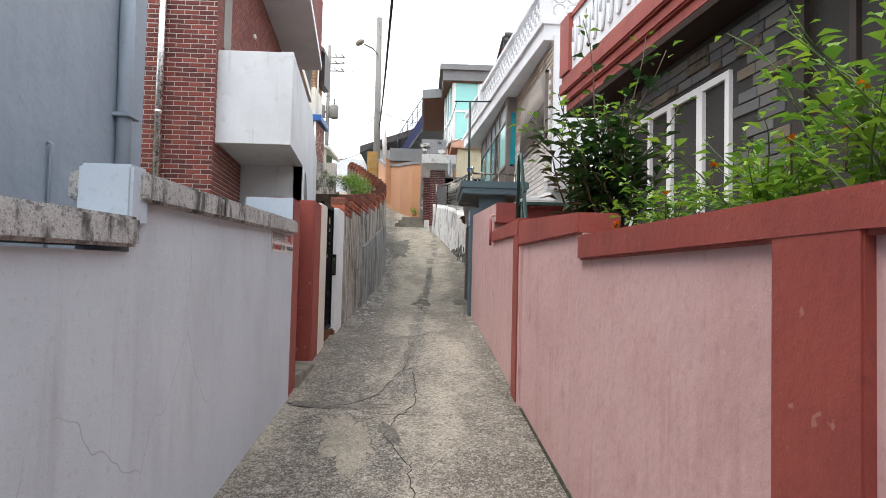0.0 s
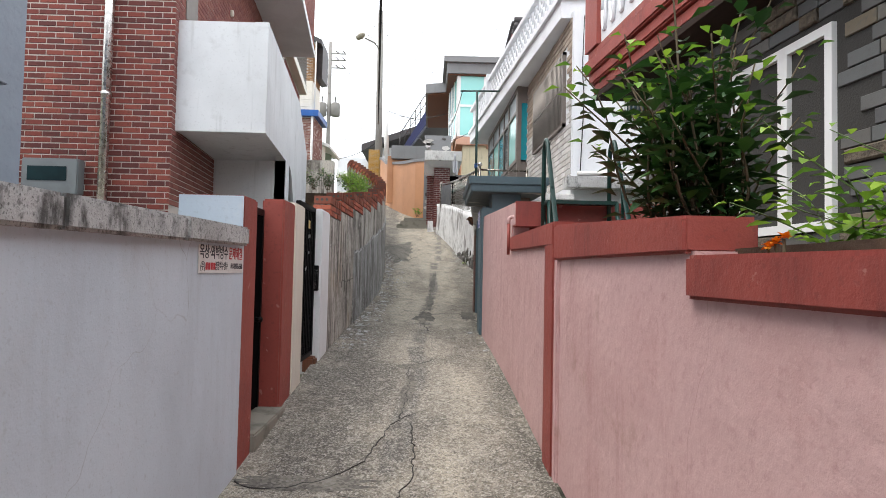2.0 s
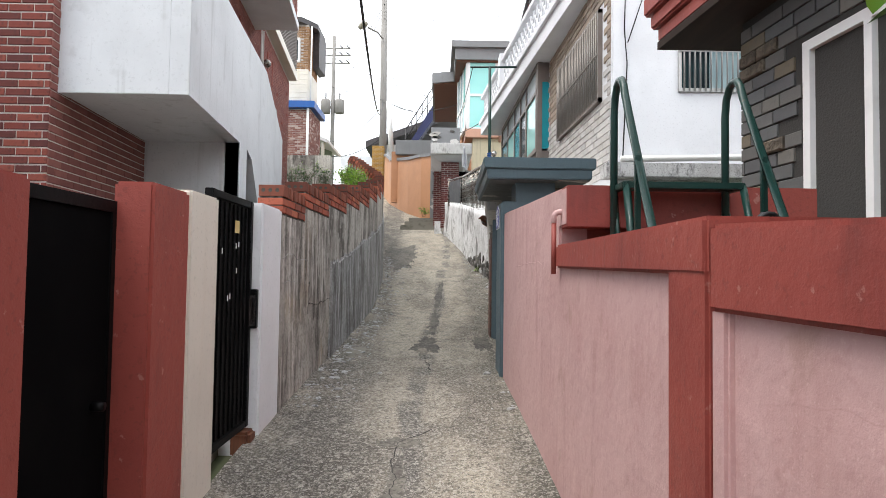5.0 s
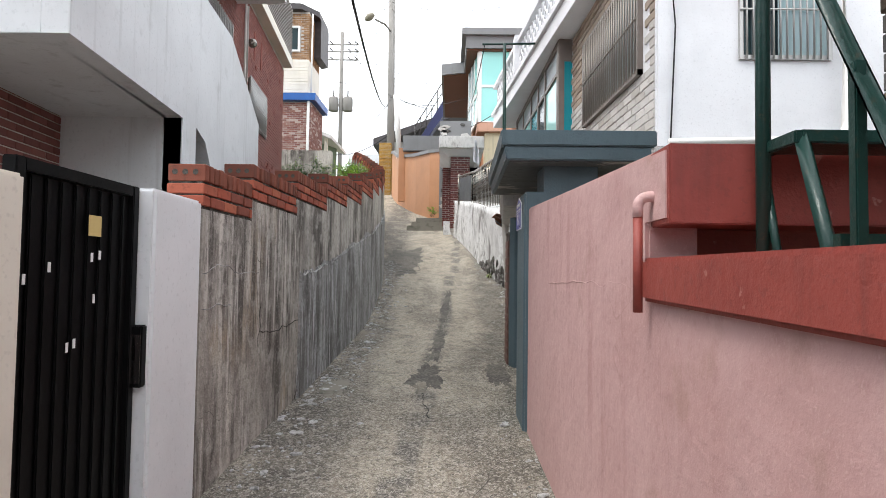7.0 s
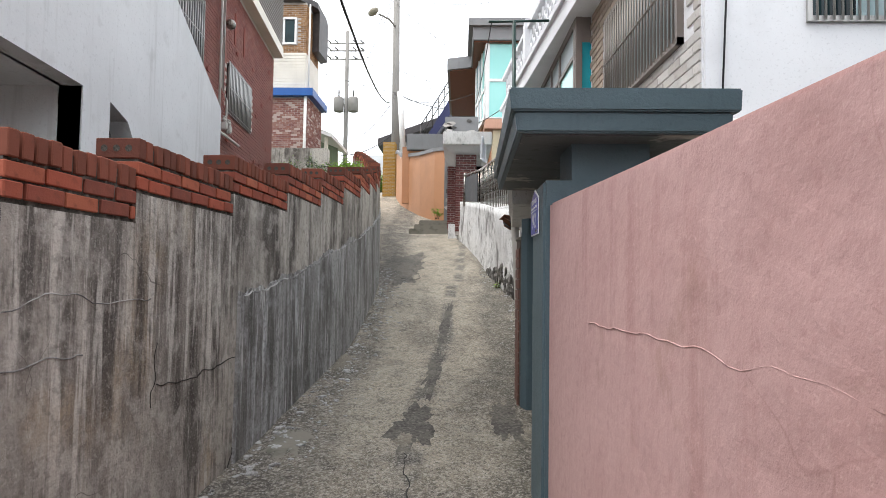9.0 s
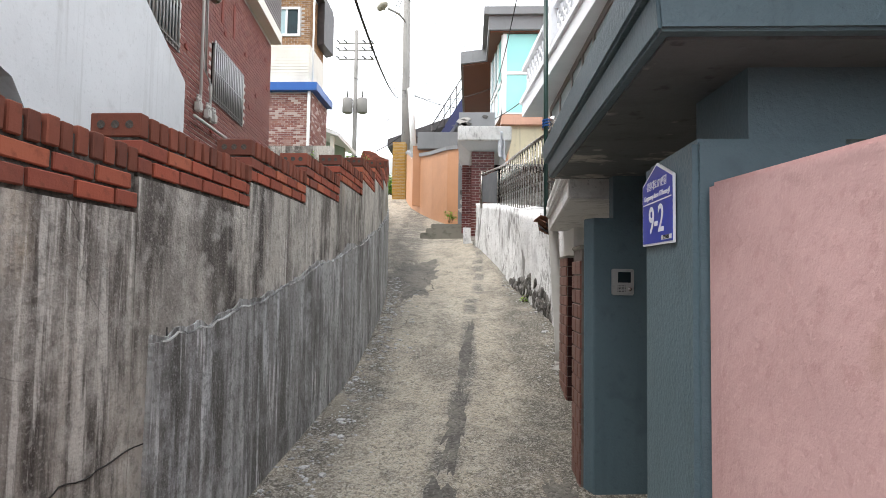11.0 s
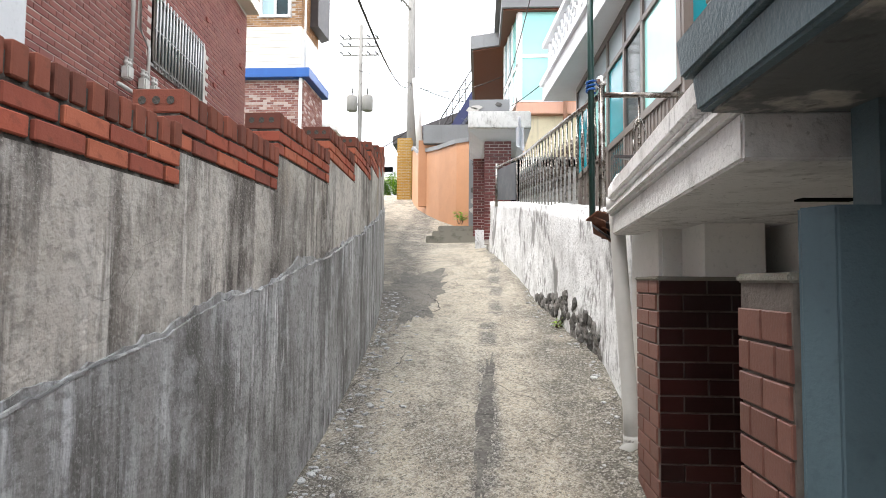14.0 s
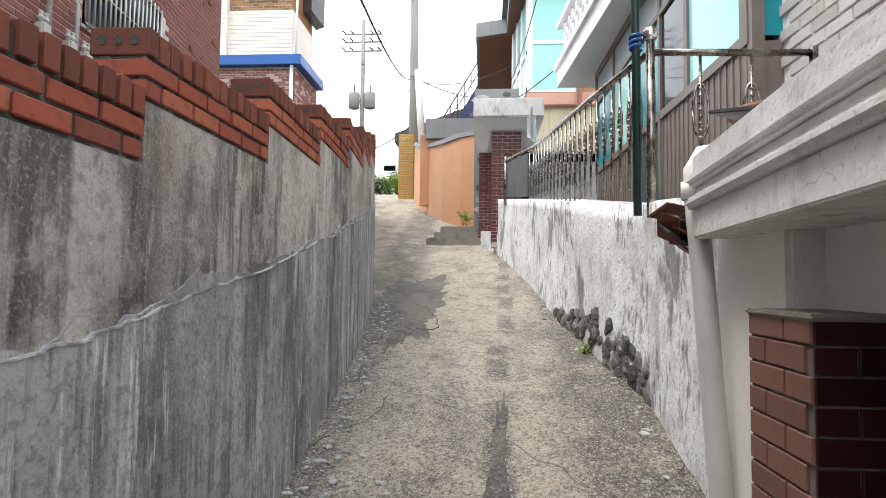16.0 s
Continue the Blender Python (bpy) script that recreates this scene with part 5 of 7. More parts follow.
for i in range(15):
    z = 7.56 + i * 0.085
    bm = bmesh.new()
    solid(bm, [(sx(15.45) + 0.16, 15.45, z), (sx(15.45) + 0.21, 15.45, z + 0.01), (sx(15.45) + 0.2, 15.45, z + 0.06), (sx(15.45) + 0.15, 15.45, z + 0.05)],
          [(sx(20.1) + 0.16, 20.12, z), (sx(20.1) + 0.21, 20.12, z + 0.01), (sx(20.1) + 0.2, 20.12, z + 0.06), (sx(20.1) + 0.15, 20.12, z + 0.05)])
    part("louvre", bm, M_darkbars, rb)

# white balcony and stair parapet
P0, P1 = (-1.42, 8.12), (-1.91, 12.75)


def px_(y):
    return P0[0] + (P1[0] - P0[0]) * (y - P0[1]) / (P1[1] - P0[1])


sp = thing("stair_parapet", "white plastered balcony and stair parapet with grey streaks", "parapet")
bm = bmesh.new()
out = [(8.12, 3.27), (9.9, 3.27), (9.9, 1.0), (10.25, 1.0), (10.25, 3.27), (10.52, 3.2), (11.35, 2.2), (11.35, 1.0), (12.75, 1.0), (12.75, 3.93), (11.35, 4.55), (8.12, 4.58)]
vs = solid(bm, [(px_(y), y, z) for y, z in out], [(px_(y) - 0.16, y, z) for y, z in out])
part("parapet_face", bm, M_plaster, sp)
part("balcony_front", B((-2.47, -1.578, 8.12, 8.27, 3.27, 4.575), soft=0.004), M_plaster, sp)
bm = bmesh.new()
plan(bm, [(-2.46, 8.27), (-1.59, 8.27), (-1.74, 9.9), (-2.65, 9.9)], 3.27, 3.42)
part("balcony_soffit", bm, M_plaster, sp)
bm = bmesh.new()
plan(bm, [(-3.4, 9.9), (-1.62, 9.9), (-1.65, 10.06), (-3.4, 10.06)], 0.6, 3.42)
part("cross_wall", bm, M_plaster, sp)
bm = bmesh.new()
plan(bm, [(-2.6, 8.9), (-2.58, 8.88), (-2.72, 9.9), (-2.75, 9.9)], 0.8, 3.2)
part("side_door", bm, M_frost, sp, "grey metal side door")
part("back_panel", B((-2.5, -1.9, 11.3, 11.35, 0.8, 3.6)), M_grime, sp)

# left yard behind the wall
whole("yard_left", B((-7, -0.9, 4.6, 29, -0.5, 0.75)), M_step, "concrete yard behind the left walls", "yard", kind="structure")

# ---- far left: house with blue band ----
b3 = thing("house_siding", "house of patchy brick with cream siding above a blue band", "house")
fy = 25.6
part("lower_core", B((-11, -4.35, fy, 27.5, 3, 8.0)), M_palemortar, b3)
clad(b3, "brick", (-9, fy), (-4.35, fy), 4.6, 7.95, 0.19, 0.057, 0.01, M_ob_i, M_ob_i, depth=0.008)
clad(b3, "brick", (-4.35, fy), (-4.35, fy + 1.85), 4.6, 7.95, 0.19, 0.057, 0.01, M_ob_i, M_ob_i, depth=0.008)
part("blue_band", B((-11, -4.15, fy - 0.22, 27.5, 7.98, 8.24), soft=0.01), M_blueband, b3, "bright blue sheet metal band")
part("siding_core", B((-11, -4.5, fy + 0.15, 27.5, 8.24, 9.55)), M_siding, b3)
for i in range(13):
    part("siding_board", B((-6.2, -4.5, fy + 0.115, fy + 0.15, 8.25 + i * 0.1, 8.342 + i * 0.1)), M_siding, b3)
for i in range(26):
    part("siding_board", B((-11, -6.2, fy - 0.02, fy + 0.15, 8.25 + i * 0.13, 8.37 + i * 0.13)), M_siding, b3)
part("upper_core", B((-11, -4.52, fy + 0.17, 27.5, 9.55, 11.3)), M_palemortar, b3)
clad(b3, "brick", (-6.2, fy + 0.17), (-4.52, fy + 0.17), 9.56, 11.25, 0.19, 0.057, 0.01, M_tan_i, M_tan_i, holes=[(0.5, 1.35, 9.85, 10.75)], depth=0.008)
clad(b3, "brick", (-4.52, fy + 0.17), (-4.52, fy + 1.85), 9.56, 11.25, 0.19, 0.057, 0.01, M_tan_i, M_tan_i, depth=0.008)
bm = bmesh.new()
plan(bm, [(-11, fy - 0.1), (-4.75, fy - 0.1), (-4.25, fy + 0.6), (-4.25, 27.7), (-11, 27.7)], 11.3, 11.5)
part("roof_edge", bm, M_tileroof, b3, "dark roof edge")
bm = bmesh.new()
plan(bm, [(-4.55, fy + 1.0), (-4.25, fy + 0.9), (-4.2, fy + 2), (-4.5, fy + 2.2)], 9.9, 11.3)
part("roof_flap", bm, M_tileroof, b3)
part("down_pipe", T((-4.42, fy - 0.1, 4.6), (-4.42, fy - 0.1, 8.0), r=0.05), M_pvc, b3, "white down pipe")
part("corner_post", T((-4.38, fy + 0.1, 8.2), (-4.38, fy + 0.1, 11.2), r=0.03), M_pvc, b3)
w = part("window_frame", B((-5.72, -4.83, fy + 0.10, fy + 0.2, 9.83, 9.9), (-5.72, -4.83, fy + 0.10, fy + 0.2, 10.7, 10.77), (-5.72, -5.65, fy + 0.1, fy + 0.2, 9.9, 10.7), (-4.9, -4.83, fy + 0.1, fy + 0.2, 9.9, 10.7), (-5.3, -5.24, fy + 0.11, fy + 0.19, 9.9, 10.7)), M_frame, b3, "white window frame")
part("pane", B((-5.65, -5.3, fy + 0.16, fy + 0.17, 9.9, 10.7)), M_curtain, w)
part("pane", B((-5.24, -4.9, fy + 0.16, fy + 0.17, 9.9, 10.7)), M_darkglass, w)

sh = thing("shed", "pale green lean-to shed with a white edged roof", "shed")
bm = bmesh.new()
front(bm, [(-5.9, 8.1), (-4.4, 7.55), (-4.4, 7.7), (-5.9, 8.3)], 29.5, 33)
part("roof", bm, M_frame, sh)
part("wall", B((-5.9, -4.7, 32, 32.2, 5, 8.0)), M_greenwall, sh)
part("post", B((-4.75, -4.62, 29.7, 29.85, 5, 7.6)), M_siding, sh)
part("door", B((-5.6, -4.85, 31.95, 32.0, 5, 7.0), soft=0.01), M_greenwall, sh)
rt = whole("retaining_wall", B((-7, -3.1, 23.2, 23.5, 2, 5.75), soft=0.02), M_wallconc, "mossy grey concrete retaining wall behind the garden", "wall", kind="structure")

# ---- right: dark stone house ----
def h1x(y):
    return 3.12 - 0.075 * (y - 8.27)


h1 = thing("house_grey_stone", "house clad in grey stone with red-brown eaves and white balustrade", "house")
bm = bmesh.new()
plan(bm, [(h1x(-6), -6), (h1x(8.27), 8.27), (9, 8.27), (9, -6)], 0, 4.6)
part("wall_core", bm, M_darkmortar, h1)
bm = bmesh.new()
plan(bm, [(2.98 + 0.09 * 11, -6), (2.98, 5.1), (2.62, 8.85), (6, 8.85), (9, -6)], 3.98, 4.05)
part("soffit", bm, M_shadesoffit, h1, "brown soffit with eave shade in its colour")
for z0, z1, o in ((4.04, 4.18, 0.0), (4.18, 4.32, 0.05), (4.32, 4.50, 0.10), (4.50, 4.62, 0.06)):
    bm = bmesh.new()
    plan(bm, [(2.98 + 0.09 * 11 - o, -6), (2.98 - o, 5.1), (2.62 - o, 8.85 + o), (6, 8.85 + o), (9, -6)], z0, z1)
    soften(bm, 0.02)
    part("fascia", bm, M_red, h1, "red-brown painted fascia")

# ---- right: white and pale stone house ----
A2, B2P = (3.05, 11.8), (2.75, 22.7)


def h2x(y):
    return A2[0] + (B2P[0] - A2[0]) * (y - A2[1]) / (B2P[1] - A2[1])


h2 = thing("house_pale_stone", "two-storey house of pale stone and white plaster with roof balustrade", "house")
bm = bmesh.new()
plan(bm, [A2, B2P, (9, 22.7), (9, 11.8)], 1.0, 6.5)
part("wall_core", bm, M_housewhite, h2)
part("white_wall", B((3.07, 9, 11.76, 11.799, 3.4, 6.5)), M_housewhite, h2)
part("ledge", B((2.9, 9, 11.45, 11.8, 3.22, 3.42), soft=0.01), M_coping, h2, "stained concrete ledge")
BL0, BL1 = (2.85, 12.0), (1.95, 22.7)


def bx(y):
    return BL0[0] + (BL1[0] - BL0[0]) * (y - BL0[1]) / (BL1[1] - BL0[1])


bm = bmesh.new()
plan(bm, [(bx(11.9), 11.9), (bx(22.8), 22.8), (9, 22.8), (9, 11.9)], 6.42, 6.75)
part("roof_slab", bm, M_housewhite, h2)
bm = bmesh.new()
plan(bm, [(bx(11.85) - 0.06, 11.85), (bx(22.85) - 0.06, 22.85), (9, 22.85), (9, 11.85)], 6.751, 6.86)
part("roof_slab_edge", bm, M_housewhite, h2)
# ---- far right: house with glazed bay ----
h3 = thing("house_glazed_bay", "brown house with grey flat eaves and a glazed turquoise bay", "house")
part("wall_core", B((1.9, 8, 27.6, 36, 4, 10.2)), M_orange, h3)
part("side_wall", B((1.55, 2.4, 29.2, 36, 4, 10.0)), M_orange, h3)
bm = bmesh.new()
plan(bm, [(1.15, 26.3), (3.2, 26.3), (9, 26.3), (9, 36), (0.2, 36), (0.2, 29.3), (1.15, 29.0)], 10.25, 10.7)
part("eave", bm, M_grey_roof, h3, "grey stepped eaves")
bm = bmesh.new()
plan(bm, [(1.0, 26.15), (9, 26.15), (9, 36), (1.0, 36)], 10.701, 10.95)
part("eave", bm, M_grey_roof, h3)
bm = bmesh.new()
plan(bm, [(1.2, 26.4), (8.9, 26.4), (8.9, 35.9), (0.3, 35.9), (0.3, 29.4), (1.2, 29.1)], 10.2, 10.249)
part("eave_soffit", bm, M_wood, h3, "brown wooden soffit")
part("bay_base", B((1.6, 3.4, 26.5, 28.9, 7.2, 7.55), soft=0.02), M_peach, h3, "peach painted bay base")
# ---- poles ----
pole = thing("utility_pole", "tall concrete utility pole with street lamp and cables", "utility pole")
part("shaft", T((-2.62, 36.5, 5.8), (-2.7, 36.5, 17.4), r=0.23, sides=16, r2=0.16), M_pole, pole)
pole = thing("utility_pole", "distant concrete utility pole with two transformers", "utility pole")
part("shaft", T((-8.75, 54, 8), (-8.75, 54, 22.2), r=0.2, sides=12, r2=0.15), M_pole, pole)

# ---- right: windows, cladding and balustrades ----
def pos_on(a, b, y):
    return a[0] + (b[0] - a[0]) * (y - a[1]) / (b[1] - a[1])


random.seed(11)
H1A, H1B = (h1x(8.27), 8.27), (h1x(1.5), 1.5)
k1 = math.hypot(H1B[0] - H1A[0], H1B[1] - H1A[1]) / (8.27 - 1.5)
wy = [(5.28, 7.5, 2.05, 3.52), (3.3, 4.42, 2.2, 3.95)]
clad(h1, "stone", H1A, H1B, 1.5, 3.98, 0.29, 0.098, 0.012, M_stone, M_stone, holes=[((8.27 - b) * k1, (8.27 - a) * k1, c, d) for a, b, c, d in wy],
     near=(3.1, 5.5, 2.9), nearest=420, depth=0.018, bev=0.004, rnd=random, rough_mat=M_roughstone)
wn1 = part("window_frame", bmesh.new(), M_frame, h1, "white window frame")
bm = bmesh.new()


def bar_y(bm, y0, y1, z0, z1, out, back, xf):
    solid(bm, [(xf(y0) - out, y0, z0), (xf(y0) + back, y0, z0), (xf(y0) + back, y0, z1), (xf(y0) - out, y0, z1)],
          [(xf(y1) - out, y1, z0), (xf(y1) + back, y1, z0), (xf(y1) + back, y1, z1), (xf(y1) - out, y1, z1)])


for y0, y1, z0, z1 in ((5.28, 7.5, 2.05, 2.12), (5.28, 7.5, 3.45, 3.52), (5.28, 5.35, 2.12, 3.45), (7.43, 7.5, 2.12, 3.45), (5.74, 5.85, 2.12, 3.45), (6.38, 6.48, 2.12, 3.45), (6.9, 6.96, 2.12, 3.45)):
    bar_y(bm, y0, y1, z0, z1, 0.04, 0.05, h1x)
bm.to_mesh(wn1.data)
bm.free()
for y0, y1 in ((5.35, 5.74), (5.85, 6.38), (6.48, 6.9), (6.96, 7.43)):
    bm = bmesh.new()
    bar_y(bm, y0, y1, 2.12, 3.45, -0.002, 0.012, h1x)
    part("pane", bm, M_tealdark if y0 < 6 else M_darkglass, wn1)
wn2 = part("window_frame", bmesh.new(), M_darkbronze, h1, "dark bronze window frame with wood inside")
bm = bmesh.new()
for y0, y1, z0, z1 in ((3.3, 4.42, 2.2, 2.3), (3.3, 4.42, 3.85, 3.95), (3.3, 3.4, 2.3, 3.85), (4.3, 4.42, 2.3, 3.85), (3.8, 3.86, 2.3, 3.85)):
    bar_y(bm, y0, y1, z0, z1, 0.04, 0.05, h1x)
bm.to_mesh(wn2.data)
bm.free()
for y0, y1 in ((3.4, 3.8), (3.86, 4.3)):
    bm = bmesh.new()
    bar_y(bm, y0, y1, 2.3, 3.85, -0.01, 0.02, h1x)
    part("pane", bm, M_frost, wn2)
bm = bmesh.new()
bar_y(bm, 4.16, 4.3, 2.3, 3.85, 0.0, 0.03, h1x)
part("wood_lining", bm, M_wood, wn2, "brown wooden lining")


def eave1(y):
    return 2.98 - 0.096 * (y - 5.1)


# balustrade of the stone house: white panels with oval relief between red rails
bl = thing("balustrade", "white concrete balustrade panels with oval relief on a red base", "balustrade")
for y0, y1 in ((2.0, 4.2), (4.3, 6.4), (6.5, 8.55)):
    bm = bmesh.new()
    bar_y(bm, y0, y1, 4.62, 5.42, 0.02, 0.06, eave1)
    pn = part("panel", bm, M_housewhite, bl)
    n = int((y1 - y0) / 0.24)
    for i in range(n):
        y = y0 + 0.12 + i * (y1 - y0 - 0.24) / (n - 1)
        pts = [(eave1(y) - 0.035, y + 0.075 * math.cos(a), 5.02 + 0.27 * math.sin(a)) for a in [2 * math.pi * k / 14 for k in range(15)]]
        part("oval", T(*pts, r=0.02, sides=6), M_housewhite, pn)
bm = bmesh.new()
bar_y(bm, 8.55, 8.95, 4.62, 5.5, 0.08, 0.3, eave1)
part("end_post", bm, M_red, bl, "red-brown end post")
bm = bmesh.new()
bar_y(bm, 2.0, 8.55, 5.42, 5.5, 0.05, 0.1, eave1)
part("top_rail", bm, M_red, bl)

# ---- pale stone house ----
H2L = math.hypot(A2[0] - B2P[0], A2[1] - B2P[1])


def s2(y):
    return (22.7 - y) / (22.7 - 11.8) * H2L


bw = (12.2, 14.95, 4.48, 5.9)
hol = [(s2(bw[1]), s2(bw[0]), bw[2], bw[3]), (s2(22.0), s2(16.0), 3.0, 6.42)]
clad(h2, "stone", B2P, A2, 3.3, 5.0, 0.30, 0.095, 0.012, M_stone2_i, M_stone2_i, holes=hol, depth=0.02, bev=0.006)
clad(h2, "stone", B2P, A2, 5.01, 6.42, 0.30, 0.095, 0.012, M_stone2w_i, M_stone2w_i, holes=hol, depth=0.02, bev=0.006)
w2 = part("barred_window", bmesh.new(), M_brown_frame, h2, "window behind brown vertical bars")
bm = bmesh.new()
for y0, y1, z0, z1 in ((bw[0], bw[1], bw[2], bw[2] + 0.06), (bw[0], bw[1], bw[3] - 0.06, bw[3]), (bw[0], bw[0] + 0.06, bw[2], bw[3]), (bw[1] - 0.06, bw[1], bw[2], bw[3])):
    bar_y(bm, y0, y1, z0, z1, 0.07, 0.02, h2x)
bm.to_mesh(w2.data)
bm.free()
bm = bmesh.new()
bar_y(bm, bw[0] + 0.06, bw[1] - 0.06, bw[2] + 0.06, bw[3] - 0.06, 0.006, 0.01, h2x)
part("pane", bm, M_frost, w2)
for i in range(25):
    y = bw[0] + 0.1 + i * (bw[1] - bw[0] - 0.2) / 24
    part("bar", T((h2x(y) - 0.07, y, bw[2] + 0.03), (h2x(y) - 0.07, y, bw[3] - 0.03), r=0.014, sides=6), M_darkbars, w2)
part("cross_bar", T((h2x(12.25) - 0.075, 12.25, 5.2), (h2x(14.9) - 0.075, 14.9, 5.2), r=0.016, sides=6), M_darkbars, w2)

# glazed porch front
def gx2(y):
    return 2.70 - 0.02 * (y - 16)


gp = thing("glazed_porch", "glazed porch with taupe frames and teal tinted panes", "porch")
bm = bmesh.new()
bar_y(bm, 16.0, 22.0, 3.0, 4.55, 0.0, 0.08, gx2)
part("lower_panel", bm, M_brown_frame, gp)
for i in range(44):
    y = 16.05 + i * 0.135
    bm = bmesh.new()
    bar_y(bm, y, y + 0.02, 3.0, 4.5, 0.012, 0.0, gx2)
    part("panel_rib", bm, M_brown_frame, gp)
for y0, y1, z0, z1 in ((16.0, 22.0, 4.5, 4.6), (16.0, 22.0, 6.3, 6.42), (16.0, 22.0, 5.78, 5.85), (16.0, 16.14, 4.6, 6.3), (17.35, 17.45, 4.6, 6.3), (18.25, 18.33, 3.1, 6.3), (19.25, 19.35, 3.1, 6.3), (20.6, 20.7, 4.6, 6.3), (21.9, 22.0, 4.6, 6.3)):
    bm = bmesh.new()
    bar_y(bm, y0, y1, z0, z1, 0.03, 0.08, gx2)
    part("frame_bar", bm, M_brown_frame, gp)
for y0, y1, m, zl in ((16.14, 17.35, M_turq, 4.6), (17.45, 18.25, M_darkglass, 4.6), (18.33, 19.25, M_teal, 3.2), (19.35, 20.6, M_turq, 4.6), (20.7, 21.9, M_teal, 4.6)):
    for z0, z1 in ((zl, 5.78), (5.85, 6.3)):
        bm = bmesh.new()
        bar_y(bm, y0, y1, z0, z1, 0.0, 0.02, gx2)
        part("pane", bm, m if z1 < 6 else M_frost, gp)
part("near_column", B((2.68, 2.78, 15.93, 16.02, 3.0, 6.42)), M_brown_frame, gp)
part("near_pane", B((2.78, 2.95, 15.96, 15.98, 4.55, 6.0)), M_teal, gp, "teal tinted side pane")
part("near_panel", B((2.78, 2.95, 15.95, 15.99, 3.0, 4.5)), M_brown_frame, gp)
part("near_head", B((2.78, 2.97, 15.95, 15.99, 6.0, 6.42)), M_brown_frame, gp)

# roof balustrade of the pale house, rings between rails
rbal = thing("balustrade", "white concrete roof balustrade with round openings", "balustrade")
for z0, z1, o in ((6.86, 6.96, 0.0), (7.56, 7.68, 0.03)):
    bm = bmesh.new()
    bar_y(bm, 12.0, 22.7, z0, z1, o, 0.14, bx)
    soften(bm, 0.01)
    part("rail", bm, M_housewhite, rbal)
ring = bmesh.new()
for cz in (0.18, 0.46):
    tube(ring, [(0, 0.13 * math.cos(a), cz + 0.13 * math.sin(a)) for a in [2 * math.pi * k / 12 for k in range(13)]], 0.032, 6)
rmesh = mesh_of("ring_baluster", ring, M_housewhite)
for i in range(36):
    y = 12.2 + i * 0.29
    ob = new("ring_baluster", rmesh)
    ob.location = (bx(y) + 0.07, y, 6.93)
    ob.parent = rbal
part("pillar", B((bx(19.3) - 0.06, bx(19.3) + 0.2, 19.1, 19.5, 6.86, 7.8), soft=0.01), M_housewhite, rbal)
part("pillar", B((bx(12.0) - 0.04, bx(12.0) + 0.2, 11.9, 12.15, 6.86, 7.75), soft=0.01), M_housewhite, rbal)
part("end_rail", B((bx(12.0), 5.5, 11.92, 12.06, 7.56, 7.68)), M_housewhite, rbal)
part("end_rail", B((bx(12.0), 5.5, 11.92, 12.06, 6.86, 6.96)), M_housewhite, rbal)
for i in range(9):
    ob = new("ring_baluster", rmesh)
    ob.matrix_basis = pose(bx(12) + 0.35 + i * 0.29, 11.99, 6.93, 0, 0, 90)
    ob.parent = rbal
rs = thing("roof_shed", "white gabled stair head with red glazed tile roof", "roof")
bm = bmesh.new()
side(bm, [(17.2, 6.86), (23, 6.86), (23, 7.6), (17.2, 8.35)], 3.0, 6.5)
part("gable_wall", bm, M_housewhite, rs)
bm = bmesh.new()
side(bm, [(17.0, 8.36), (23.2, 7.55), (23.2, 7.67), (17.0, 8.5)], 2.7, 6.8)
part("roof_slope", bm, M_redtile, rs)
bm = bmesh.new()
tube(bm, [(2.7, 16.95, 8.56), (6.8, 16.95, 8.56)], 0.1, 8)
part("ridge_tile", bm, M_tileroof, rs, "dark ridge tiles")
for i in range(18):
    x = 2.75 + i * 0.22
    part("tile_end", T((x, 16.86, 8.4), (x, 17.3, 8.36), r=0.075, sides=10), M_redtile if i % 2 else M_tileroof, rs)
bm = bmesh.new()
tube(bm, [(2.68, 16.95, 8.5), (2.68, 23.2, 7.65)], 0.06, 6)
part("verge_tile", bm, M_tileroof, rs)

# end wall: window, pipes, cable
w3 = part("barred_window", B((4.0, 5.06, 11.72, 11.76, 4.5, 4.55), (4.0, 5.06, 11.72, 11.76, 5.75, 5.8), (4.0, 4.04, 11.72, 11.76, 4.55, 5.75), (5.02, 5.06, 11.72, 11.76, 4.55, 5.75)), M_bars, h2, "white window behind vertical bars")
part("pane", B((4.04, 4.45, 11.745, 11.755, 4.55, 5.75)), M_darkglass, w3)
part("pane", B((4.45, 5.02, 11.745, 11.755, 4.55, 5.75)), M_curtain, w3)
for i in range(13):
    x = 4.07 + i * 0.077
    part("bar", T((x, 11.70, 4.5), (x, 11.70, 5.8), r=0.012, sides=6), M_bars, w3)
part("cross_bar", T((4.0, 11.7, 5.08), (5.06, 11.7, 5.08), r=0.012, sides=6), M_bars, w3)
wp = thing("down_pipe", "white plastic rain pipe on the white end wall", "pipe")
part("pipe", T((5.16, 11.66, 6.4), (5.16, 11.66, 3.75), (5.1, 11.6, 3.62), (4.95, 11.5, 3.52), (3.1, 11.5, 3.47), r=0.045), M_pvc, wp)
cb = thing("wall_cable", "thin dark cable hanging on the white wall", "cable")
part("cable", T((3.25, 11.73, 6.4), (3.22, 11.73, 5.4), (3.26, 11.73, 4.9), (3.2, 11.73, 3.5), r=0.01, sides=5), M_wire, cb)
part("cable", T((3.6, 11.73, 6.4), (3.5, 11.73, 5.9), (3.27, 11.73, 5.2), r=0.008, sides=5), M_wire, cb)

# ---- green steel ladder over the wall ----
gl = thing("steel_ladder", "dark green painted steel platform with two arched handrails", "ladder")


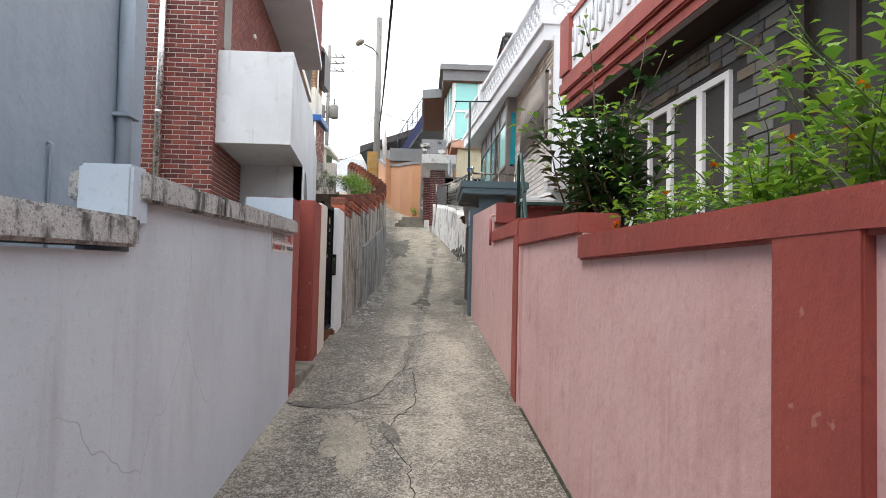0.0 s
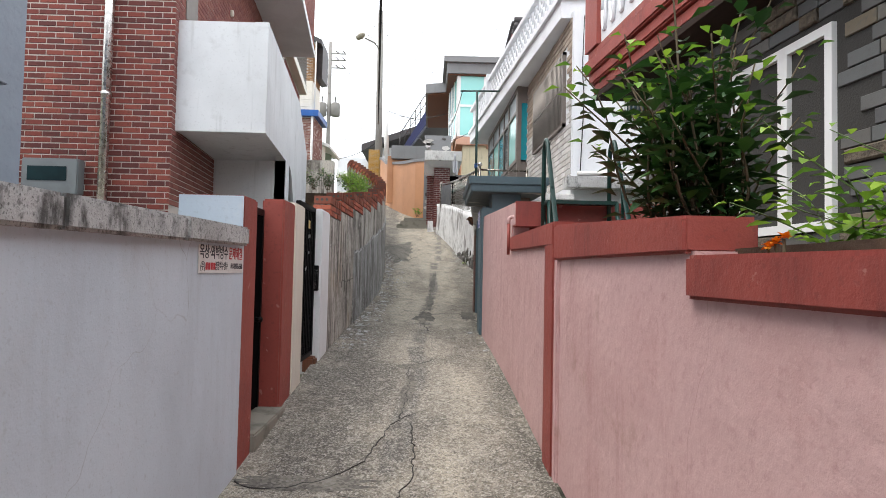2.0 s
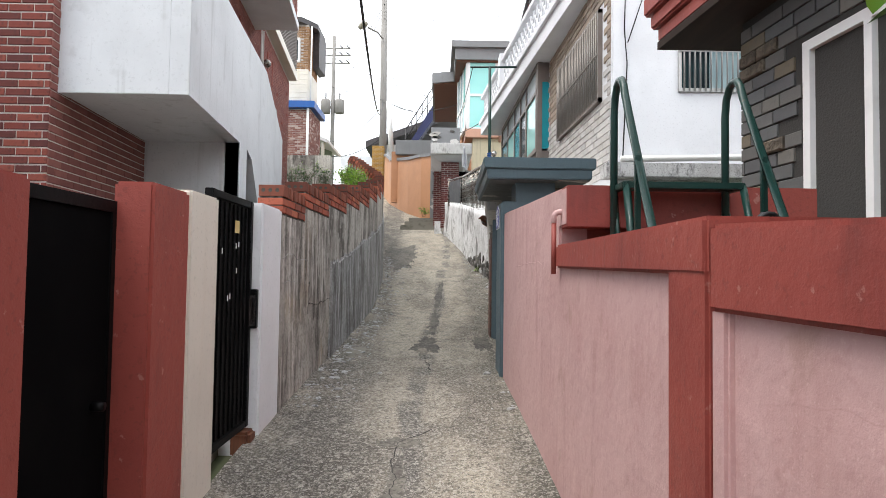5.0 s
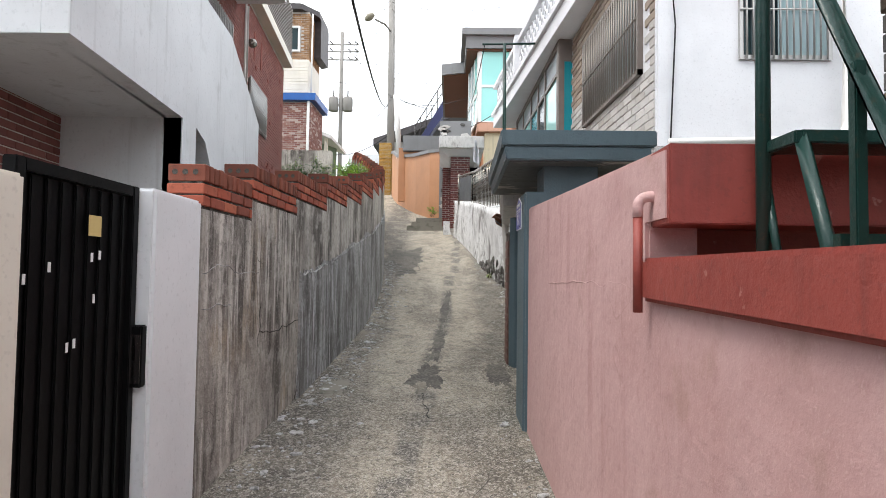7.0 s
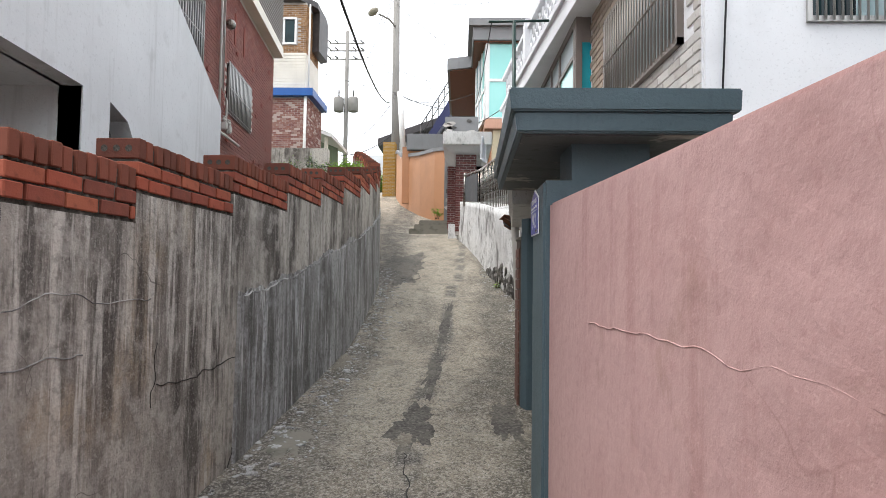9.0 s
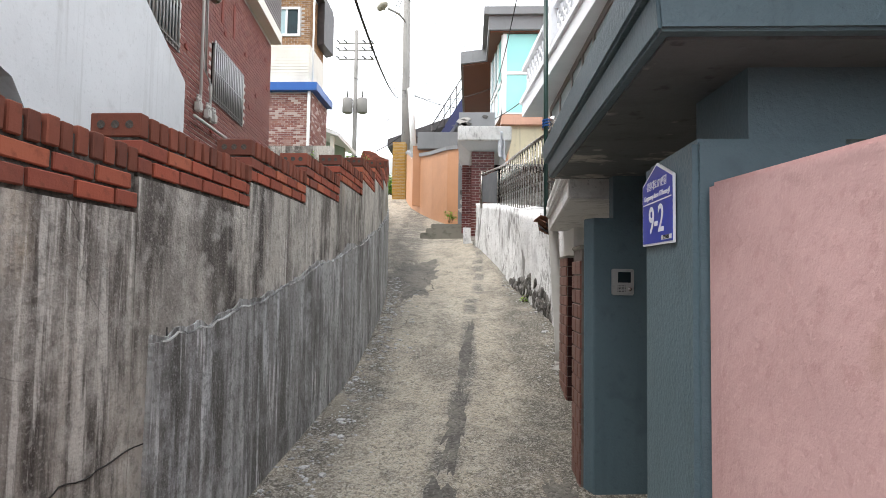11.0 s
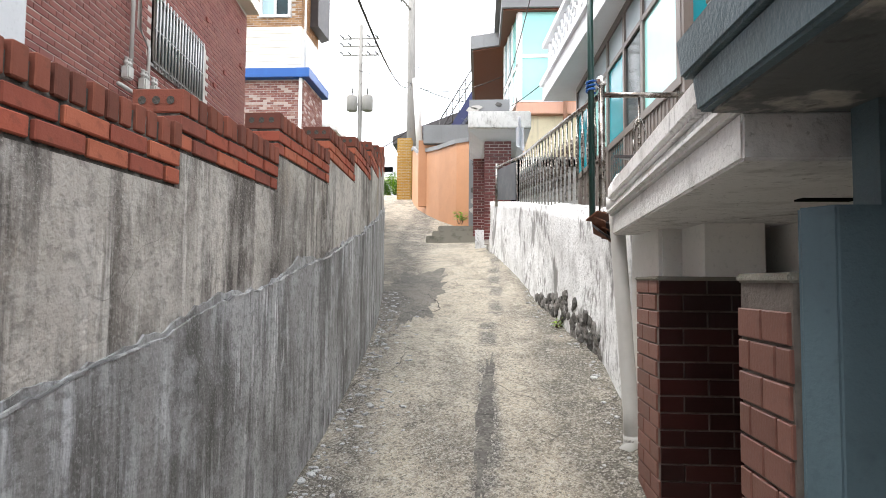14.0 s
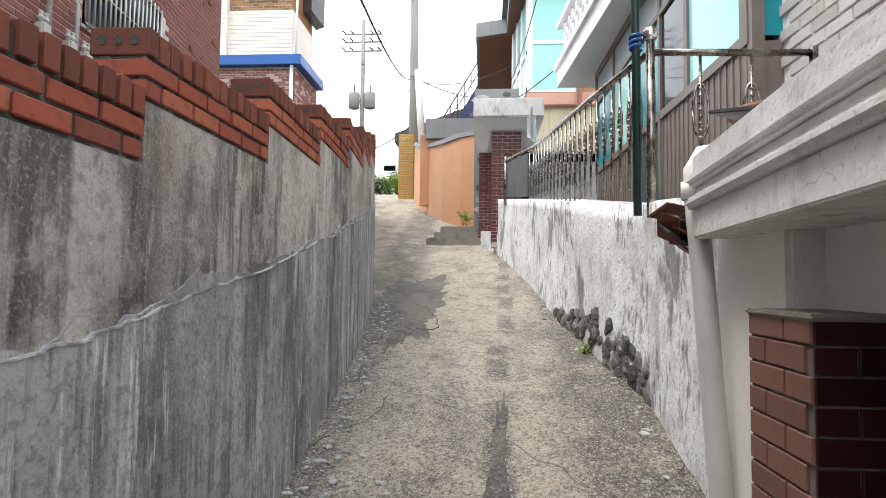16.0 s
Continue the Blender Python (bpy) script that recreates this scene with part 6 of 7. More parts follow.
def arch(x0, y0, y1, zt, zl):
    pts = [(x0, y0, 2.05)] + [(x0, y0, zt - 0.14)]
    for k in range(1, 8):
        a = math.pi * k / 8
        pts.append((x0, y0 + (y1 - y0) * 0.16 * (1 - math.cos(a)), zt - 0.14 + 0.14 * math.sin(a)))
    pts += [(x0 + 0.02, y0 + (y1 - y0) * 0.40, zt - 0.22), (x0 + 0.06, y1, zl)]
    return pts


for x in (1.545, 2.15):
    rail = [(x, 6.6, 1.5), (x, 6.6, 2.74), (x, 6.585, 2.83), (x, 6.55, 2.885), (x, 6.51, 2.905), (x, 6.47, 2.895), (x, 6.44, 2.86), (x, 6.41, 2.79), (x, 6.01, 2.05), (x, 5.82, 1.6)]
    part("handrail", T(*rail, r=0.02, sides=10), M_green, gl)
    part("post", B((x - 0.013, x + 0.013, 6.21, 6.236, 1.45, 2.45), soft=0.003), M_green, gl)
    part("bracket", B((x, x + 0.035, 6.45, 6.65, 2.325, 2.36), soft=0.004), M_green, gl)
    part("strut", T((x + 0.025, 6.465, 2.345), (x, 6.25, 1.86), r=0.021, sides=4), M_green, gl)
    part("strut", T((x + 0.015, 6.63, 2.32), (x + 0.015, 6.52, 1.9), r=0.013, sides=4), M_green, gl)
part("platform_rail", B((1.56, 2.18, 6.445, 6.475, 2.325, 2.36), soft=0.004), M_green, gl)
part("platform_plate", B((1.57, 2.17, 6.475, 6.64, 2.335, 2.345)), M_green, gl)
part("cross_bar", B((1.53, 2.19, 6.26, 6.285, 2.055, 2.085)), M_green, gl)
hs = thing("hose", "coiled black hose tied to the green ladder", "hose")
part("coil", T(*[(2.12 + 0.05 * math.cos(a), 6.15 - 0.02 * a / 6, 2.12 + 0.05 * math.sin(a)) for a in [0.5 * k for k in range(26)]], (2.3, 6.0, 2.0), r=0.011, sides=6), M_wire, hs)

# ---- slate-blue gate: leaf, intercom, number plate ----
dg = thing("door_3", "bronze ribbed gate leaf with turned bars and round pull", "gate door", kind="structure")
# near-black sheet gives the unlit space behind the bars
part("shade_back", B((1.83, 1.85, 9.7, 11.1, 0.75, 2.62)), M_dark, dg)
for y0, y1, z0, z1 in ((9.66, 9.74, 0.75, 2.66), (11.05, 11.12, 0.75, 2.66), (9.74, 11.05, 2.58, 2.66), (9.74, 11.05, 0.75, 0.85), (9.74, 11.05, 1.55, 1.60)):
    part("frame_bar", B((1.79, 1.84, y0, y1, z0, z1), soft=0.004), M_bronze, dg)
for i in range(38):
    y = 9.775 + i * 0.034
    k0 = 1.02 - 0.021 * i
    prof = [(0.009, 0), (0.009, k0)] + [(0.009 + 0.006 * (k % 2), k0 + 0.01 + 0.025 * k) for k in range(22)] + [(0.009, k0 + 0.58), (0.009, 1.68)]
    bm = bmesh.new()
    lathe(bm, prof, (1.805, y, 0.87), 6)
    part("turned_bar", bm, M_goldbar, dg)
bm = bmesh.new()
lathe(bm, [(0.11, 0), (0.105, 0.012), (0.085, 0.018), (0.08, 0.012), (0.03, 0.02), (0.02, 0.012)], sides=28)
pull = part("round_pull", bm, M_chrome, dg, "round polished pull plate")
pull.matrix_basis = pose(1.795, 10.72, 1.76, 0, -90, 0)
part("pull_handle", T((1.77, 10.72, 1.70), (1.74, 10.72, 1.72), (1.74, 10.72, 1.80), (1.77, 10.72, 1.82), r=0.012), M_chrome, dg)
part("lintel_beam", B((1.75, 1.95, 9.66, 11.12, 2.66, 2.83)), M_bronze, dg, "dark bronze lintel")

ic = thing("intercom", "silver video intercom with dark camera window", "intercom")
part("body", B((1.45, 1.573, 11.092, 11.12, 2.133, 2.283), soft=0.006), M_bars, ic)
part("camera_window", B((1.482, 1.553, 11.088, 11.092, 2.205, 2.265)), M_darkglass, ic)
part("button", T((1.548, 11.092, 2.168), (1.548, 11.085, 2.168), r=0.010, sides=12), M_chrome, ic)
for i in range(6):
    for j in range(5):
        part("speaker_hole", B((1.480 + i * 0.008, 1.484 + i * 0.008, 11.0905, 11.092, 2.153 + j * 0.008, 2.157 + j * 0.008)), M_ink, ic)


def lettering(text, size, m, material, parent, name="lettering", squeeze=1.0):
    cu = bpy.data.curves.new(name, "FONT")
    cu.body, cu.size, cu.extrude, cu.align_x, cu.align_y = text, size, 0.0006, "CENTER", "CENTER"
    cu.offset = size * 0.012
    ob = new(name, cu)
    dg_ = bpy.context.evaluated_depsgraph_get()
    me = bpy.data.meshes.new_from_object(ob.evaluated_get(dg_))
    bpy.data.objects.remove(ob)
    me.materials.clear()
    me.materials.append(material)
    ob = new(name, me)
    ob.matrix_basis = m @ Matrix.Diagonal((squeeze, 1, 1, 1))
    ob.parent = parent
    return ob


np_ = thing("number_plate", "blue pentagonal house number plate with white rim reading 9-2", "sign")
PX = 1.211
bm = bmesh.new()
out = [(9.36, 2.322), (9.65, 2.325), (9.65, 2.52), (9.505, 2.572), (9.36, 2.515)]
solid(bm, [(PX, y, z) for y, z in out], [(PX - 0.006, y, z) for y, z in out])
part("rim", bm, M_signwhite, np_)
bm = bmesh.new()
cy, cz = 9.505, 2.43
inn = [(cy + (y - cy) * 0.95, cz + (z - cz) * 0.94) for y, z in out]
solid(bm, [(PX - 0.006, y, z) for y, z in inn], [(PX - 0.0075, y, z) for y, z in inn])
part("blue_field", bm, M_signblue, np_)
part("divider", B((PX - 0.0085, PX - 0.0076, 9.372, 9.638, 2.453, 2.457)), M_signwhite, np_)
face = lambda y, z: Matrix.Translation((PX - 0.0082, y, z)) @ pose(0, 0, 0, 90, 0, -90)
lettering("9-2", 0.115, face(9.508, 2.397), M_signwhite, np_, "number", 0.95)
lettering("Gangneung-daero 171beon-gil", 0.022, face(9.505, 2.474), M_signwhite, np_, "street_name", 0.9)
lettering("강릉대로171번길", 0.03, face(9.505, 2.506), M_signwhite, np_, "street_name", 0.9)
part("code_field", B((PX - 0.0084, PX - 0.0076, 9.372, 9.46, 2.335, 2.348)), M_banner, np_)
lettering("25505", 0.015, Matrix.Translation((PX - 0.009, 9.416, 2.3415)) @ pose(0, 0, 0, 90, 0, -90), M_ink, np_, "postcode", 1.3)

# waterproofing notice on the left wall
bn = thing("notice_sheet", "faded white printed notice sheet stuck on the wall", "notice")
NX = LX + 0.002
part("sheet", B((NX, NX + 0.003, 4.21, 4.905, 1.672, 1.816)), M_banner, bn)
notice = lambda y, z: Matrix.Translation((NX + 0.0036, y, z)) @ pose(0, 0, 0, 90, 0, 90)
lettering("옥상·외벽방수", 0.078, notice(4.425, 1.778), M_ink, bn, "printed_line", 0.92)
lettering("문제해결", 0.078, notice(4.765, 1.778), M_inkred, bn, "printed_line", 0.82)
lettering("(주)", 0.05, notice(4.265, 1.708), M_ink, bn, "printed_line", 0.8)
for i in range(4):
    part("print_bar", B((NX + 0.003, NX + 0.0042, 4.302 + i * 0.036, 4.33 + i * 0.036, 1.69, 1.727)), M_inkred, bn)
lettering("종합특수방수", 0.05, notice(4.535, 1.708), M_ink, bn, "printed_line", 0.72)
lettering("010-8996-6560", 0.047, notice(4.785, 1.709), M_ink, bn, "phone_number", 0.72)

# ---- stainless railing on the white wall ----
def rail_at(y):
    return Vector((lerp(y, [(15.3, 1.70), (16.6, 1.56), (19.9, 1.26), (21.7, 0.90)]), y, lerp(y, WT)))


sr = thing("stainless_railing", "stainless steel railing with oval ornaments on the white wall", "railing")


def rtop(y):
    return lerp(y, [(15.3, 4.16), (21.7, 4.72)])


part("top_rail", T(*[(rail_at(y).x, y, rtop(y)) for y in (15.3, 16.6, 18.2, 19.9, 21.7)], r=0.028, sides=10), M_steel, sr)
bm = bmesh.new()
tube(bm, [(0, 0, -0.95), (0, 0, 0)], 0.011, 6)
for k in range(8):
    tube(bm, [(0, 0, -0.62 + 0.05 * k), (0, 0, -0.6 + 0.05 * k)], 0.017, 6)
tube(bm, [(0, 0.055 * math.cos(a), -0.42 + (0.2 * math.sin(a) if abs(math.sin(a)) < 0.97 else 0.2 * math.sin(a))) for a in [2 * math.pi * k / 16 for k in range(17)]], 0.010, 5)
bal = mesh_of("baluster", bm, M_steel)
for i in range(30):
    y = 15.52 + i * 0.21
    if y < 20.2:
        ob = new("baluster", bal)
        ob.location = (rail_at(y).x, y, rtop(y))
        ob.parent = sr
for y in (15.3, 21.7):
    part("end_post", T((rail_at(y).x, y, lerp(y, WT) - 0.1), (rail_at(y).x, y, rtop(y) + 0.08), r=0.032, sides=10), M_steel, sr)
bm = bmesh.new()
bmesh.ops.create_uvsphere(bm, u_segments=16, v_segments=10, radius=0.055)
bmesh.ops.translate(bm, verts=bm.verts, vec=(rail_at(15.3).x, 15.3, rtop(15.3) + 0.13))
part("ball_finial", bm, M_chrome, sr)
part("return_rail", T((1.70, 15.3, 4.16), (2.82, 15.35, 4.16), r=0.026, sides=10), M_steel, sr)
for x in (2.05, 2.4):
    ob = new("baluster", bal)
    ob.matrix_basis = pose(x, 15.32, 4.16, 0, 0, 90)
    ob.parent = sr
part("end_post", T((2.84, 15.35, 3.1), (2.84, 15.35, 4.2), r=0.03, sides=10), M_steel, sr)
bm = bmesh.new()
solid(bm, [(rail_at(20.25).x, 20.25, 3.85), (rail_at(20.25).x + 0.02, 20.25, 3.85), (rail_at(20.25).x + 0.02, 20.25, rtop(20.25) - 0.05), (rail_at(20.25).x, 20.25, rtop(20.25) - 0.05)],
      [(rail_at(21.65).x, 21.65, 4.05), (rail_at(21.65).x + 0.02, 21.65, 4.05), (rail_at(21.65).x + 0.02, 21.65, rtop(21.65) - 0.05), (rail_at(21.65).x, 21.65, rtop(21.65) - 0.05)])
part("sheet_panel", bm, M_darksheet, sr, "dark grey sheet panel")
gpole = thing("clothes_pole", "weathered green painted pole with a cross bar", "pole")
part("pole", T((1.62, 15.36, 3.0), (1.60, 15.36, 6.1), r=0.03, sides=8), M_green, gpole)
part("cross_bar", T((1.2, 15.36, 6.08), (2.15, 15.36, 6.1), r=0.02, sides=6), M_green, gpole)
part("blue_rope", T(*[(1.61 + 0.04 * math.cos(a), 15.36 + 0.04 * math.sin(a), 4.2 + a * 0.006) for a in [0.7 * k for k in range(30)]], r=0.012, sides=5), M_blueband, gpole, "blue rope binding")

# drain pipes beside the porch slab
pp = thing("down_pipe", "white plastic drain pipe with elbow beside the porch slab", "pipe")
part("upper_elbow", T((2.3, 14.1, 3.12), (1.62, 13.86, 3.12), (1.53, 13.84, 3.10), (1.49, 13.84, 3.03), (1.49, 13.84, 2.9), r=0.052, sides=14), M_pvc, pp)
part("collar", T((1.49, 13.84, 2.98), (1.49, 13.84, 2.90), r=0.062, sides=14), M_pvc, pp)
part("drop_pipe", T((1.49, 13.84, 2.92), (1.50, 13.82, 2.72), (1.56, 13.76, 1.55), (1.56, 13.74, 1.36), r=0.05, sides=14), M_pvcgrey, pp, "grey weathered drop pipe")
part("outlet", T((1.56, 13.74, 1.40), (1.56, 13.74, 1.33), (1.51, 13.70, 1.29), r=0.056, sides=14), M_pvcgrey, pp)
rf = thing("broken_eave", "dark broken roofing scrap hanging beside the slab", "roofing scrap")
random.seed(4)
for i in range(7):
    bm = bmesh.new()
    box(bm, -0.09, 0.09, -0.06, 0.06, -0.006, 0.006)
    ob = part("scrap", soften(bm, 0.003), M_tileroof if i % 2 else M_wood, rf)
    ob.matrix_basis = pose(1.44 + random.uniform(-0.06, 0.06), 14.02 + random.uniform(-0.1, 0.12), 2.86 - 0.03 * i + random.uniform(-0.03, 0.03), random.uniform(-40, 40), 25 + random.uniform(-25, 25), random.uniform(0, 90))
tp = thing("roofing_sheets", "dark patterned roofing sheets lying on the porch slab", "roofing sheet")
for i, (x, y, z, rx, rz) in enumerate(((1.62, 13.3, 3.13, 12, 20), (1.75, 13.0, 3.16, -8, 35), (1.9, 12.7, 3.14, 10, 50))):
    bm = bmesh.new()
    box(bm, -0.22, 0.22, -0.14, 0.14, -0.008, 0.008)
    ob = part("sheet", soften(bm, 0.004), M_tileroof, tp)
    ob.matrix_basis = pose(x, y, z - 0.02, rx, 6, rz)
    for k in range(5):
        bm = bmesh.new()
        lathe(bm, [(0.022, 0), (0.018, 0.006), (0.004, 0.008)], sides=8)
        o2 = part("white_dot", bm, M_signwhite, ob, "white printed motif")
        o2.location = (-0.16 + 0.08 * k, -0.09, 0.008)
pot = thing("glazed_jar", "dark glazed storage jar with a wicker lid", "jar", (2.2, 14.6, 3.0))
bm = bmesh.new()
lathe(bm, [(0.12, 0.0), (0.2, 0.1), (0.24, 0.25), (0.21, 0.4), (0.16, 0.46), (0.17, 0.48)], sides=24)
part("jar_body", bm, M_terra, pot)
bm = bmesh.new()
lathe(bm, [(0.23, 0.49), (0.25, 0.51), (0.22, 0.54), (0.05, 0.56)], sides=24)
part("lid", bm, M_wood, pot, "woven brown lid")
cl = thing("towel", "white cloth hanging on a line by the porch", "towel")
bm = bmesh.new()
rows = []
for i in range(9):
    row = []
    for j in range(9):
        u, v = i / 8, j / 8
        row.append(bm.verts.new((1.28 + 0.17 * u + 0.03 * v, 22.0 + 0.03 * math.sin(9 * u + 2 * v), 5.85 - 0.62 * v - 0.12 * u * v)))
    rows.append(row)
for a, b in zip(rows, rows[1:]):
    for j in range(8):
        bm.faces.new((a[j], b[j], b[j + 1], a[j + 1])).smooth = True
bmesh.ops.solidify(bm, geom=bm.faces[:], thickness=0.008)
part("cloth", bm, M_cloth, cl)

# ---- left: house details ----
dpp = thing("down_pipe", "blue-grey painted rain pipe on the house wall", "pipe")
part("pipe", T((-1.70, 4.14, 4.6), (-1.70, 4.2, 1.2), r=0.05, sides=12), M_bluehouse, dpp)
part("bracket", B((-1.76, -1.63, 4.10, 4.27, 2.60, 2.63), soft=0.004), M_bluehouse, dpp)
hk = thing("vent_stub", "painted cable stub on the blue-grey wall", "cable")
part("cable", T((-1.745, 3.41, 2.26), (-1.72, 3.42, 2.25), (-1.735, 3.43, 2.18), (-1.74, 3.43, 1.6), r=0.012, sides=6), M_bluehouse, hk)
sp2 = thing("down_pipe", "stainless rain pipe on the brick wall", "pipe")
part("pipe", T((-3.17, 7.94, 8.8), (-3.17, 7.94, 1.0), r=0.05, sides=12), M_brightpipe, sp2)
for z in (3.6, 5.2, 6.6):
    part("clamp", T((-3.17, 7.94, z), (-3.17, 7.94, z + 0.05), r=0.058, sides=12), M_brightpipe, sp2)
gm = thing("meter_box", "grey meter box with a dark window on brick wall", "meter box")
part("box", B((-4.02, -3.40, 7.86, 8.0, 2.47, 2.87), soft=0.012), M_grime, gm)
part("window", B((-3.95, -3.52, 7.852, 7.86, 2.62, 2.78), soft=0.004), M_darkglass, gm)


def side_window(y0, y1, z0, z1, n):
    w = part("barred_window", bmesh.new(), M_brown_frame, rb, "window behind white vertical bars")
    bm = bmesh.new()

    def xo(y):
        return sx(y)
    for a, b, c, d in ((y0, y1, z0, z0 + 0.05), (y0, y1, z1 - 0.05, z1), (y0, y0 + 0.05, z0, z1), (y1 - 0.05, y1, z0, z1), ((y0 + y1) / 2 - 0.03, (y0 + y1) / 2 + 0.03, z0, z1)):
        bar_y(bm, a, b, c, d, -0.03, 0.0, xo)
    bm.to_mesh(w.data)
    bm.free()
    bm = bmesh.new()
    bar_y(bm, y0, y1, z0, z1, -0.02, 0.0, xo)
    part("pane", bm, M_darkglass, w)
    for i in range(n):
        y = y0 + 0.04 + (y1 - y0 - 0.08) * i / (n - 1)
        part("bar", T((sx(y) + 0.045, y, z0 - 0.05), (sx(y) + 0.045, y, z1 + 0.05), r=0.013, sides=6), M_bars, w)
    for z in (z0, (z0 + z1) / 2, z1):
        part("cross_bar", T((sx(y0) + 0.045, y0, z), (sx(y1) + 0.045, y1, z), r=0.011, sides=5), M_bars, w)
    bm = bmesh.new()
    bar_y(bm, y0 - 0.05, y1 + 0.05, z0 - 0.05, z0 - 0.015, -0.03, 0.0, xo)
    part("sill", bm, M_coping, w)


side_window(13.6, 15.05, 5.17, 6.2, 15)
side_window(16.38, 17.98, 4.96, 5.78, 17)
gp2 = thing("gas_pipes", "grey gas pipes with white meters on the side wall", "gas meter")
part("pipe", T((sx(15.8) + 0.07, 15.8, 7.2), (sx(15.8) + 0.07, 15.8, 4.55), r=0.022), M_pvcgrey, gp2)
part("pipe", T((sx(15.95) + 0.07, 15.95, 7), (sx(15.95) + 0.07, 15.95, 5.2), (sx(16.2) + 0.07, 16.2, 5.05), (sx(16.2) + 0.07, 16.2, 4.5), r=0.022), M_pvcgrey, gp2)
for y in (15.72, 16.1, 16.35):
    bm = bmesh.new()
    box(bm, sx(y) + 0.03, sx(y) + 0.12, y - 0.055, y + 0.055, 4.52, 4.66)
    soften(bm, 0.015)
    for dy in (-0.03, 0.03):
        lathe(bm, [(0.018, 0), (0.018, 0.03), (0.028, 0.035), (0.028, 0.055), (0.018, 0.06), (0.018, 0.085), (0.024, 0.09), (0.024, 0.1), (0.004, 0.11)], (sx(y) + 0.075, y + dy, 4.65), 10)
    part("meter", bm, M_pvcgrey, gp2, "grey gas meter body")
part("valve_bar", T((sx(15.5) + 0.1, 15.5, 4.4), (sx(16.9) + 0.1, 16.9, 4.42), r=0.025), M_pvcgrey, gp2)
cm = thing("wall_lamp", "small round security lamp on brick wall", "wall lamp")
bm = bmesh.new()
bmesh.ops.create_uvsphere(bm, u_segments=14, v_segments=8, radius=0.09)
bmesh.ops.translate(bm, verts=bm.verts, vec=(sx(16.1) + 0.13, 16.1, 6.35))
part("globe", bm, M_steel, cm)
part("arm", T((sx(16.1), 16.1, 6.4), (sx(16.1) + 0.12, 16.1, 6.38), r=0.02), M_grime, cm)
for y in (16.8, 17.42):
    bm = bmesh.new()
    bar_y(bm, y - 0.045, y + 0.045, 6.27, 6.85, -0.02, 0.0, sx)
    part("brick_slot", bm, M_hb_i, rb, "projecting dark brick rib")
random.seed(21)
for i in range(26):
    y, z = random.uniform(13, 19.8), random.uniform(3.6, 7.1)
    if all(not (a - 0.15 < y < b + 0.15 and c - 0.2 < z < d + 0.2) for a, b, c, d in WIN):
        bm = bmesh.new()
        bar_y(bm, y - 0.045, y + 0.045, z - 0.03, z + 0.03, -0.03, 0.0, sx)
        part("dark_brick", bm, M_hb_i, rb)
for y, z in ((9.3, 5.9), (10.6, 5.75)):
    part("spot_lamp", T((sx(y), y, z), (sx(y) + 0.045, y, z), r=0.05, sides=10), M_siding, rb, "small wall spot lamp")
uw = part("upper_window", bmesh.new(), M_brown_frame, rb, "window recess above the balcony")
bm = bmesh.new()
bar_y(bm, 8.35, 8.8, 4.7, 6.7, -0.02, 0.0, sx)
bm.to_mesh(uw.data)
bm.free()
yl = whole("low_yard_wall", B((-3.9, -1.05, 6.0, 6.14, 0.5, 2.12), soft=0.01), M_wallconc, "dark mossy concrete yard wall behind the gate", "wall", kind="structure")

# ---- far details ----
sl = pole1 = thing("street_lamp", "street lamp arm with cream housing on the pole", "street lamp")
part("arm", T((-2.7, 36.4, 15.0), (-3.0, 36.0, 15.25), (-3.5, 35.6, 15.35), r=0.05), M_pole, sl)
bm = bmesh.new()
lathe(bm, [(0.04, -0.36), (0.14, -0.26), (0.19, 0.0), (0.13, 0.25), (0.04, 0.34)], sides=14)
lh = part("lamp_head", bm, M_lamp, sl)
lh.matrix_basis = pose(-3.75, 35.45, 15.4, 80, 0, 50)
random.seed(2)
P1 = Vector((-2.66, 36.3, 0))


def cable(name, a, b, sag, r=0.02, label="thin black overhead cable between the poles"):
    a, b = Vector(a), Vector(b)
    pts = []
    for k in range(25):
        u = k / 24
        p = a.lerp(b, u)
        p.z -= sag * 4 * u * (1 - u)
        pts.append(p)
    c = thing(name, label, "cable", group="overhead cables")
    part("line", T(*pts, r=r, sides=5), M_wire, c)


cable("overhead_cable", (-2.66, 36.3, 11.5), (1.25, -7.0, 4.3), 2.55, 0.016)
cable("overhead_cable", (-2.66, 36.3, 11.5), (-12, 30, 13.5), 0.5, 0.012)
cable("overhead_cable", (-2.66, 36.3, 11.4), (2.2, 27.5, 9.2), 0.6, 0.014)
cable("overhead_cable", (-2.66, 36.3, 11.5), (1.0, 41, 12.0), 0.3, 0.022)
cable("overhead_cable", (-2.66, 36.3, 16.6), (6, 30, 14.5), 0.8, 0.010)
cable("overhead_cable", (-2.66, 36.3, 16.2), (7, 44, 13.5), 0.9, 0.010)
cable("overhead_cable", (-2.66, 36.3, 11.2), (-8.75, 54, 13.0), 0.6, 0.02)
cable("overhead_cable", (-2.66, 36.3, 17.0), (-8.75, 54, 19.0), 0.5, 0.014)
cable("overhead_cable", (-2.66, 36.3, 16.8), (-8.75, 54, 17.5), 0.7, 0.014)
cable("overhead_cable", (-2.66, 36.3, 9.4), (-6.5, 40, 9.0), 0.4, 0.025)
cable("overhead_cable", (-8.75, 54, 20.8), (12, 62, 18), 1.2, 0.02)
cable("overhead_cable", (-8.75, 54, 20.3), (12, 62, 17.3), 1.2, 0.02)
cable("overhead_cable", (1.25, 15.36, 6.09), (1.2, 26.5, 7.9), 0.25, 0.008, "thin wash line above the railing")
cable("overhead_cable", (-0.2, 33, 8.9), (2.05, 22.7, 6.9), 0.35, 0.012)

